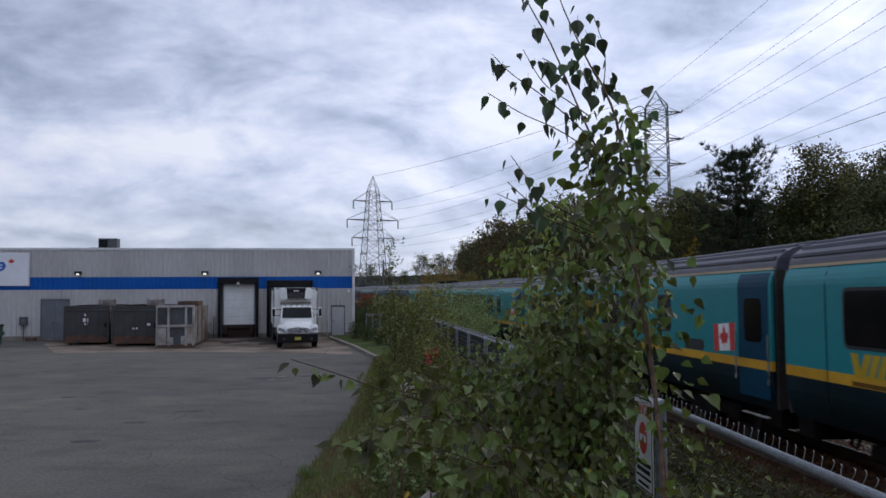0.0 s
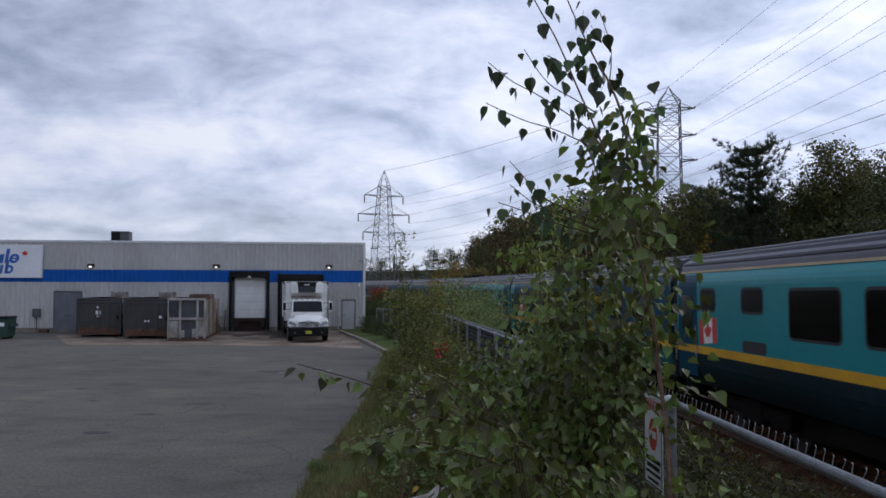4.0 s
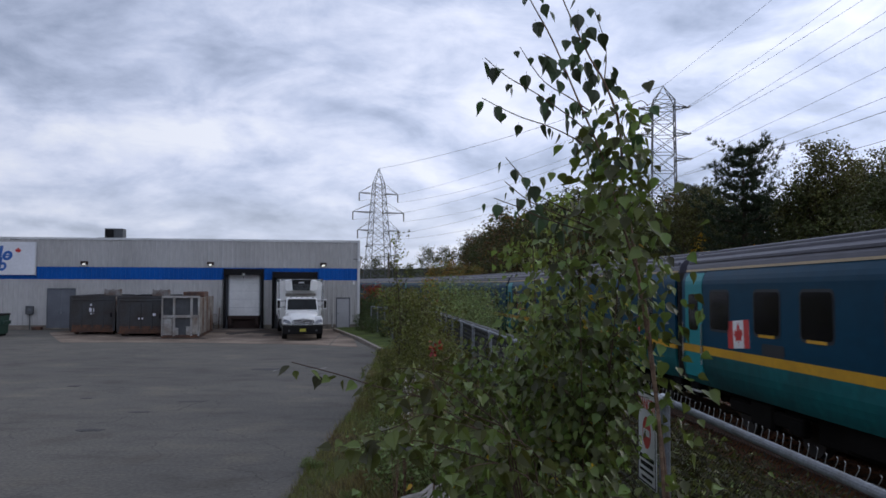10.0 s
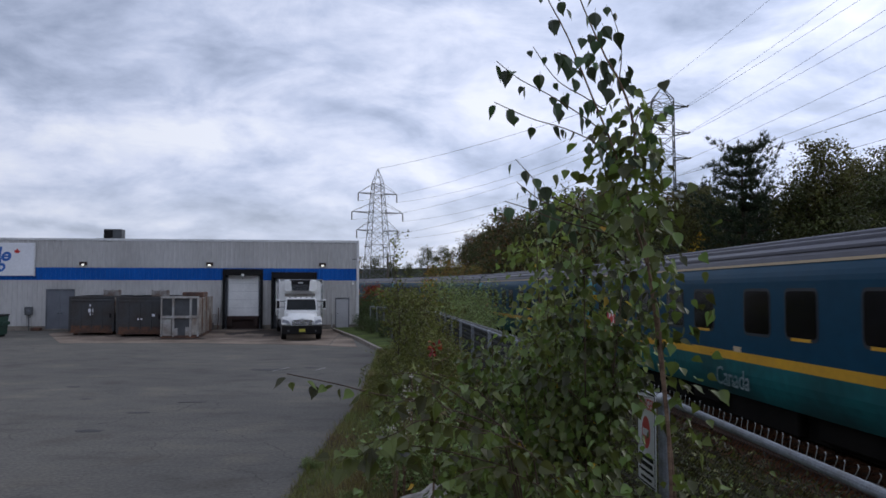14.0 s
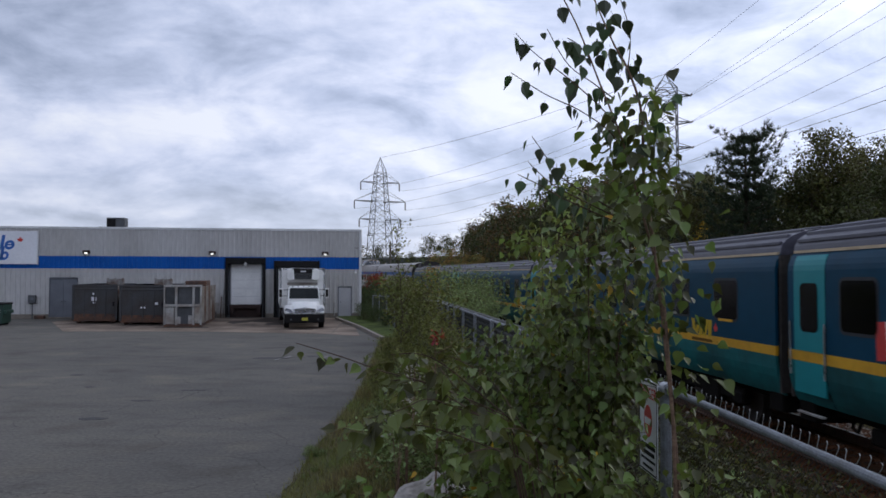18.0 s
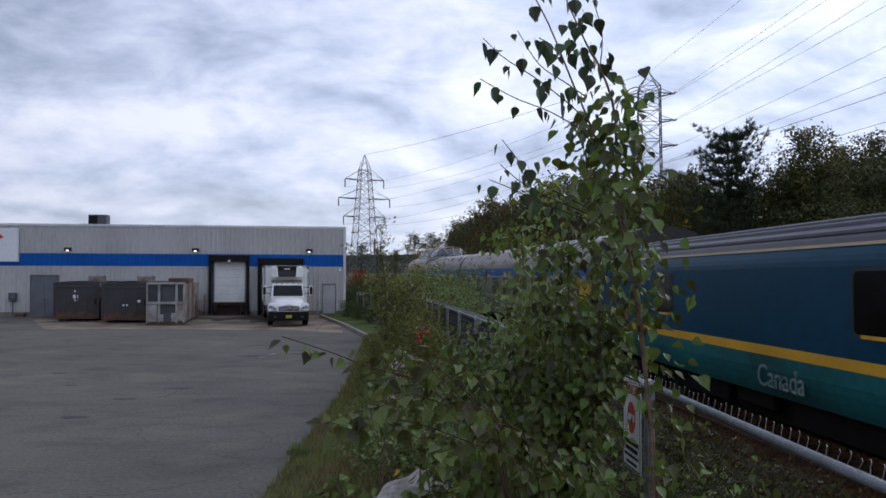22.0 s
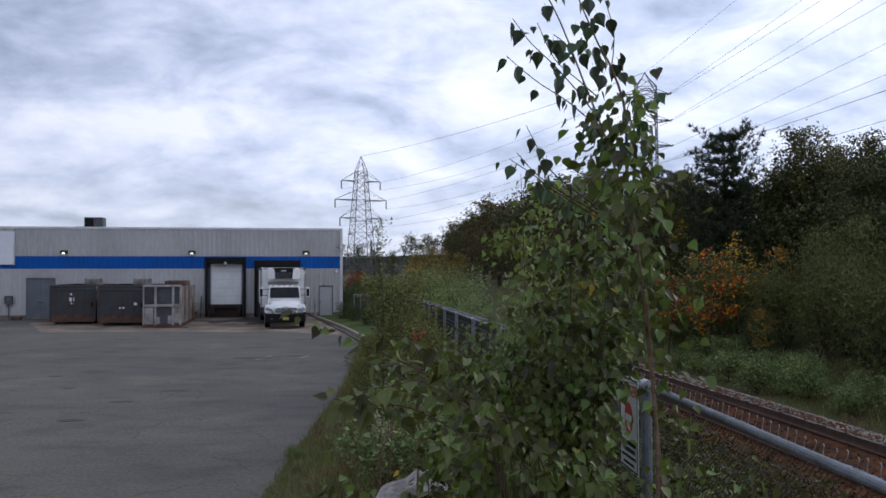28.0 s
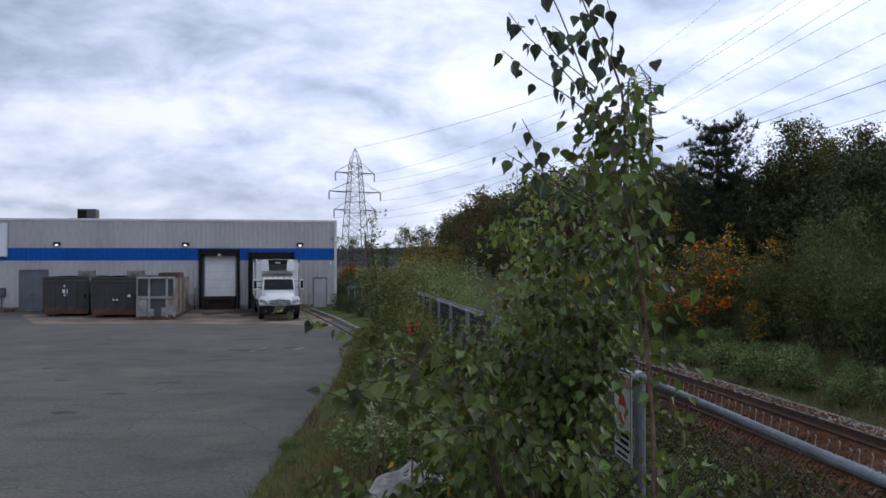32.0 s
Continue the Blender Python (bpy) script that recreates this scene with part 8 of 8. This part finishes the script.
# leaves round the stems
P = []
for k in range(330):
    st = stem if k % 2 else stem2
    t = rngb.uniform(0.38, 0.66) if k % 2 else rngb.uniform(0.36, 0.60)
    i = min(len(st) - 2, int(t * (len(st) - 1)))
    P.append(np.array(st[i]) + rngb.normal(size=3) * np.array((0.08, 0.10, 0.05)))
for k in range(90):
    i = min(len(stem) - 2, int(rngb.uniform(0.18, 0.42) * (len(stem) - 1)))
    P.append(np.array(stem[i]) + (abs(rngb.normal()) * 0.10 - 0.02, rngb.normal() * 0.06, rngb.normal() * 0.05))
hang_leaves(np.array(P), LS * rngb.uniform(0.65, 1.15, 420), rngb, M_LEAFB, "lower_crown", birch)
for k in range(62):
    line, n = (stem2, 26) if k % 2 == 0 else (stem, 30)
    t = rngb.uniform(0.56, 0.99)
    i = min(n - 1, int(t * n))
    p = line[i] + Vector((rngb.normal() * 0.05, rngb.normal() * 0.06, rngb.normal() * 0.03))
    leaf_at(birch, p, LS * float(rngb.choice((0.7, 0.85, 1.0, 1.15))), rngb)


def birch_mass(name, label, base, h, spread, n, size, seed, stems, limbs, low=0.15, lean=(0, 0), yellow=0.006, material=None):
    """A leafy birch bush of several stems: twigs and hanging leaves."""
    rng = np.random.default_rng(seed)
    t = thing(name, label, "birch bush", pose(base[0], base[1], ground_z(*base) - 0.02))
    P = []
    for s in range(stems):
        a = rng.uniform(0, 6.28)
        tip = Vector((math.cos(a) * spread * rng.uniform(0.1, 0.75) + lean[0] * h, math.sin(a) * spread * rng.uniform(0.1, 0.75) + lean[1] * h, h * rng.uniform(0.62, 1.0)))
        path = twig([(0, 0, 0), Vector((tip.x * 0.25, tip.y * 0.25, tip.z * 0.45)), tip], 12)
        bm = bmesh.new()
        tube(bm, path, [lerp(0.008, 0.0015, k / 12) for k in range(13)], 5)
        for l in range(limbs):
            q = lerp(low, 0.98, (l + rng.uniform()) / limbs)
            p = path[min(12, int(q * 12))]
            a = rng.uniform(0, 6.28)
            ln = spread * 0.55 * (1.15 - q) * rng.uniform(0.5, 1.2) + 0.12
            d = Vector((math.cos(a), math.sin(a), rng.uniform(0.1, 0.8))) * ln
            e = p + d
            tube(bm, [p, p + d * 0.5 + Vector((0, 0, 0.03)), e], [0.003, 0.002, 0.0012], 4)
            for k in range(max(3, int(n / (stems * limbs)))):
                f = rng.uniform(0.15, 1.05)
                P.append(np.array(p + d * f) + rng.normal(size=3) * 0.055)
        part("stem", bm, M_TWIG, t)
    P = np.array(P)
    # the thicket is open in front of the fence sign
    W = P + np.array((base[0], base[1], ground_z(*base)))
    W[:, 2] = 3.1 - (3.1 - W[:, 2]) * 5.1 / W[:, 1]
    P = P[~((W[:, 0] / W[:, 1] > 0.288) & (W[:, 0] / W[:, 1] < 0.320) & (W[:, 2] < 2.5) & (rng.uniform(size=len(P)) < 0.7))]
    yl = rng.uniform(size=len(P)) < yellow
    sz = size * rng.uniform(0.65, 1.2, len(P))
    hang_leaves(P[~yl], sz[~yl], rng, material or M_LEAFB, "crown", t, centre=(lean[0] * h, lean[1] * h + 0.15, 0))
    if yl.any():
        hang_leaves(P[yl], sz[yl], rng, M_LEAFY, "yellow_leaves", t, "yellowed leaves")
    return t


BUSHES = [
    birch_mass("birch_bush", "bushy young birch full of green leaves", (0.90, 3.9), 3.1, 0.42, 2600, LB * 0.95, 51, 5, 14, 0.58),
    birch_mass("birch_bush", "tall young birch full of light green leaves", (0.80, 4.3), 3.15, 0.5, 4000, LB * 0.85, 52, 6, 16, 0.30, material=M_LEAFL),
    birch_mass("birch_bush", "tall light green birch shrub in the thicket", (0.98, 5.0), 3.35, 0.6, 4000, LB * 0.85, 58, 7, 16, 0.30, material=M_LEAFL),
    birch_mass("birch_bush", "leafy birch shrub in the thicket", (0.55, 4.5), 2.25, 0.5, 3400, LB * 0.9, 53, 6, 13, 0.35),
    birch_mass("birch_bush", "low spreading birch bush with a few yellow leaves", (0.62, 3.6), 1.80, 0.5, 2700, LB * 1.05, 54, 7, 12, 0.45, yellow=0.015),
    birch_mass("birch_bush", "low birch bush by the fence post", (1.06, 3.45), 1.75, 0.32, 1400, LB, 55, 5, 12, 0.45),
    birch_mass("birch_bush", "low weedy birch shoots beside the fence", (1.36, 3.3), 1.65, 0.24, 620, LB * 0.85, 61, 4, 9, 0.4),
    birch_mass("birch_bush", "slender birch shrub behind the bush", (0.82, 5.9), 2.4, 0.6, 2900, LB * 0.84, 56, 6, 13, 0.2),
    birch_mass("birch_bush", "low green shrub on the verge", (1.05, 6.8), 2.0, 0.6, 2700, LB * 0.84, 57, 7, 12, 0.15),
    birch_mass("birch_bush", "low birch shoots overhanging the verge", (0.36, 4.2), 1.75, 0.5, 1800, LB * 1.05, 59, 6, 12, 0.58, lean=(-0.12, 0)),
]
# the long low branch that reaches out over the yard's edge
low_birch = thing("birch_bush", "low birch shoot reaching out over the yard edge", "birch bush", pose(0.55, 3.25, ground_z(0.55, 3.25)))
gl = ground_z(0.55, 3.25)


def lb(x, z, dy=0.0):
    return (x - 0.55, dy, z - gl)


LOW = []
for pts, st, sz in (
    ([lb(0.42, 2.54), lb(0.13, 2.65, -.1), lb(-0.06, 2.70, -.2), lb(-0.2, 2.745, -.25), lb(-0.37, 2.79, -.3)], 0.046, 0.9),
    ([lb(0.63, 2.38), lb(0.41, 2.52, -.1), lb(0.25, 2.60, -.2), lb(0.12, 2.73, -.25)], 0.024, 1.05),
    ([lb(0.50, 2.48), lb(0.21, 2.58, -.2), lb(0.10, 2.62, -.3), lb(0.0, 2.58, -.35), lb(-0.12, 2.54, -.35)], 0.026, 1.1),
    ([lb(0.45, 2.38), lb(0.19, 2.49, -.2), lb(0.06, 2.52, -.25), lb(-0.06, 2.51, -.3), lb(-0.20, 2.50, -.3)], 0.026, 1.15),
    ([lb(0.45, 2.52), lb(0.19, 2.70, .05), lb(0.08, 2.74, .1), lb(-0.04, 2.73, .1)], 0.026, 0.95),
    ([lb(0.55, 2.40), lb(0.41, 2.60, .1), lb(0.31, 2.68, .15), lb(0.19, 2.73, .15)], 0.026, 0.95),
    ([lb(0.45, 2.46), lb(0.19, 2.60, -.05), lb(0.06, 2.66, -.1), lb(-0.10, 2.64, -.1)], 0.026, 1.0),
    ([lb(0.62, 2.28), lb(0.40, 2.44, -.3), lb(0.30, 2.47, -.4), lb(0.20, 2.45, -.45)], 0.025, 1.1),
    ([lb(0.66, 2.30), lb(0.52, 2.46, -.2), lb(0.45, 2.52, -.3), lb(0.36, 2.53, -.35)], 0.025, 1.05),
):
    # a thin shoot from the root carries each branch
    bm = bmesh.new()
    tube(bm, twig([(0, 0, 0), Vector(pts[0]) * 0.5 + Vector((0.08, 0.05, 0.1)), pts[0]], 8), [lerp(0.007, 0.0032, k / 8) for k in range(9)], 5)
    part("stem", bm, M_TWIG, low_birch)
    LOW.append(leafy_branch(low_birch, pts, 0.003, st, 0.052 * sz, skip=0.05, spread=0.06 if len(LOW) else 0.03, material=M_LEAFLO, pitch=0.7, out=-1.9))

# a small sumac with one red leaf cluster, and pale seed heads in the weeds
sumac = thing("sumac_sapling", "slim sapling with yellow-green leaves and a red leaf cluster", "sapling", pose(0.38, 8.2, ground_z(0.38, 8.2)))
rs = np.random.default_rng(91)
hs = 2.42 - ground_z(0.38, 8.2)
bm = bmesh.new()
tube(bm, [(0, 0, 0), (0.03, 0, hs * 0.5), (0.0, 0, hs)], [0.014, 0.01, 0.005], 5)
for k in range(9):
    z = hs * (0.45 + 0.06 * k)
    a = k * 2.4
    tube(bm, [(0.02, 0, z), (0.02 + math.cos(a) * 0.16, math.sin(a) * 0.16, z + 0.07), (0.02 + math.cos(a) * 0.32, math.sin(a) * 0.32, z + 0.04)], [0.005, 0.004, 0.002], 4)
part("stem", bm, M_BIRCH, sumac)
P = np.array([(0.02 + math.cos(k * 2.4) * q, math.sin(k * 2.4) * q, hs * (0.45 + 0.06 * k) + 0.05) for k in range(9) for q in np.linspace(0.08, 0.34, 11)]) + rs.normal(size=(99, 3)) * 0.03
tagged(link("leafage", leaf_cloud("leafage", P, 0.06, rs, M_LEAFOL, 2.2), sumac), kind="stuff")
link("red_leaves", leaf_cloud("red_leaves", rs.normal(size=(22, 3)) * np.array((0.03, 0.03, 0.035)) + (0.0, 0, hs + 0.02), 0.032, rs, M_LEAFR, 1.8), sumac, "bright red leaf cluster")
for x, y, z, n in ((0.12, 9.4, 1.72, 150), (0.22, 9.9, 1.86, 110), (0.02, 9.0, 1.5, 80)):
    sh = thing("seed_head_weed", "dry weed with pale feathery seed heads", "weed", pose(x, y, ground_z(x, y)))
    h0 = z - ground_z(x, y)
    tops = [Vector((rs.normal() * 0.07, rs.normal() * 0.07, h0 + rs.normal() * 0.09)) for k in range(7)]
    for p in tops:
        part("stem", tube(bmesh.new(), [(0, 0, 0), (p.x * 0.3, p.y * 0.3, h0 * 0.5), p], [0.005, 0.004, 0.002], 4), M_BIRCH, sh)
    P = np.concatenate([np.array(p) + rs.normal(size=(n // 7, 3)) * np.array((0.035, 0.035, 0.05)) for p in tops])
    tagged(link("seed_head", leaf_cloud("seed_head", P, 0.016, rs, M_FLUFF, 1.3), sh), "pale feathery seed heads", kind="stuff")

# ---- what moves ----


LEAN = ((0, 0.65), (1, 0.36), (2, 0.85), (3, 0.44), (6, -0.06), (7, -0.51), (8, -0.77), (9, 0.46), (10, 0.16), (11, 0.45), (12, -0.05), (13, 0.0), (14, 1.37), (17, 1.1), (18, 1.76), (19, 1.95), (20, 1.79), (21, 1.3), (22, 0.88), (23, 0.56), (24, 0.92), (25, 1.05), (28, 2.06), (29, 2.86), (30, 2.61), (31, 2.06), (32, 2.41))
LIFT = ((0, 8.9), (1, 6.6), (2, 3.4), (3, 4.0), (6, -1.2), (7, -0.6), (8, -4.0), (9, 1.7), (10, 4.0), (11, 10.0), (12, 4.0), (13, 0.0), (14, 0.6), (17, 2.3), (18, 8.3), (19, 6.6), (20, 10.6), (21, 8.3), (22, 5.4), (23, 7.7), (24, 7.1), (25, 10.6), (28, 15.7), (29, 14.7), (30, 11.7), (31, 11.7), (32, 13.7))
DIP = ((0, 5.0), (1, 4.8), (2, 4.2), (3, 3.5), (6, -0.1), (7, 0.7), (8, -3.1), (9, 0.4), (10, 2.1), (11, 6.0), (12, 0.4), (13, 0.0), (14, -0.8), (17, 0.6), (18, 4.1), (19, 4.4), (20, 3.4), (21, 3.9), (22, 5.2), (23, 0.0), (24, 1.3), (25, 4.5), (28, 13.5), (29, 15.2), (30, 16.0), (31, 12.3), (32, 12.7))


def rocking(ob, table, factor):
    o = ob.matrix_basis.copy()
    walk(ob, [(t, o @ pose(0, 0, 0, 0, a * factor, 0)) for t, a in table])


def motions():
    for car, y in TRAIN:
        walk(car, train_rows(y, CAR_L if y < 13.53 + CAR_L * 14.5 else 26.0))
    # the birches sway in the draught of the train
    rocking(birch, LEAN, 1.0)
    for k in (0, 1, 2, 3, 4, 5, 8):
        rocking(BRANCHES[k], LIFT, 1.0 if k < 4 else 0.6)
    for k, bush in enumerate(BUSHES):
        rocking(bush, LEAN, 0.5 if k < 4 else 0.3)
    for branch in LOW:
        rocking(branch, DIP, 1.0)


motions()
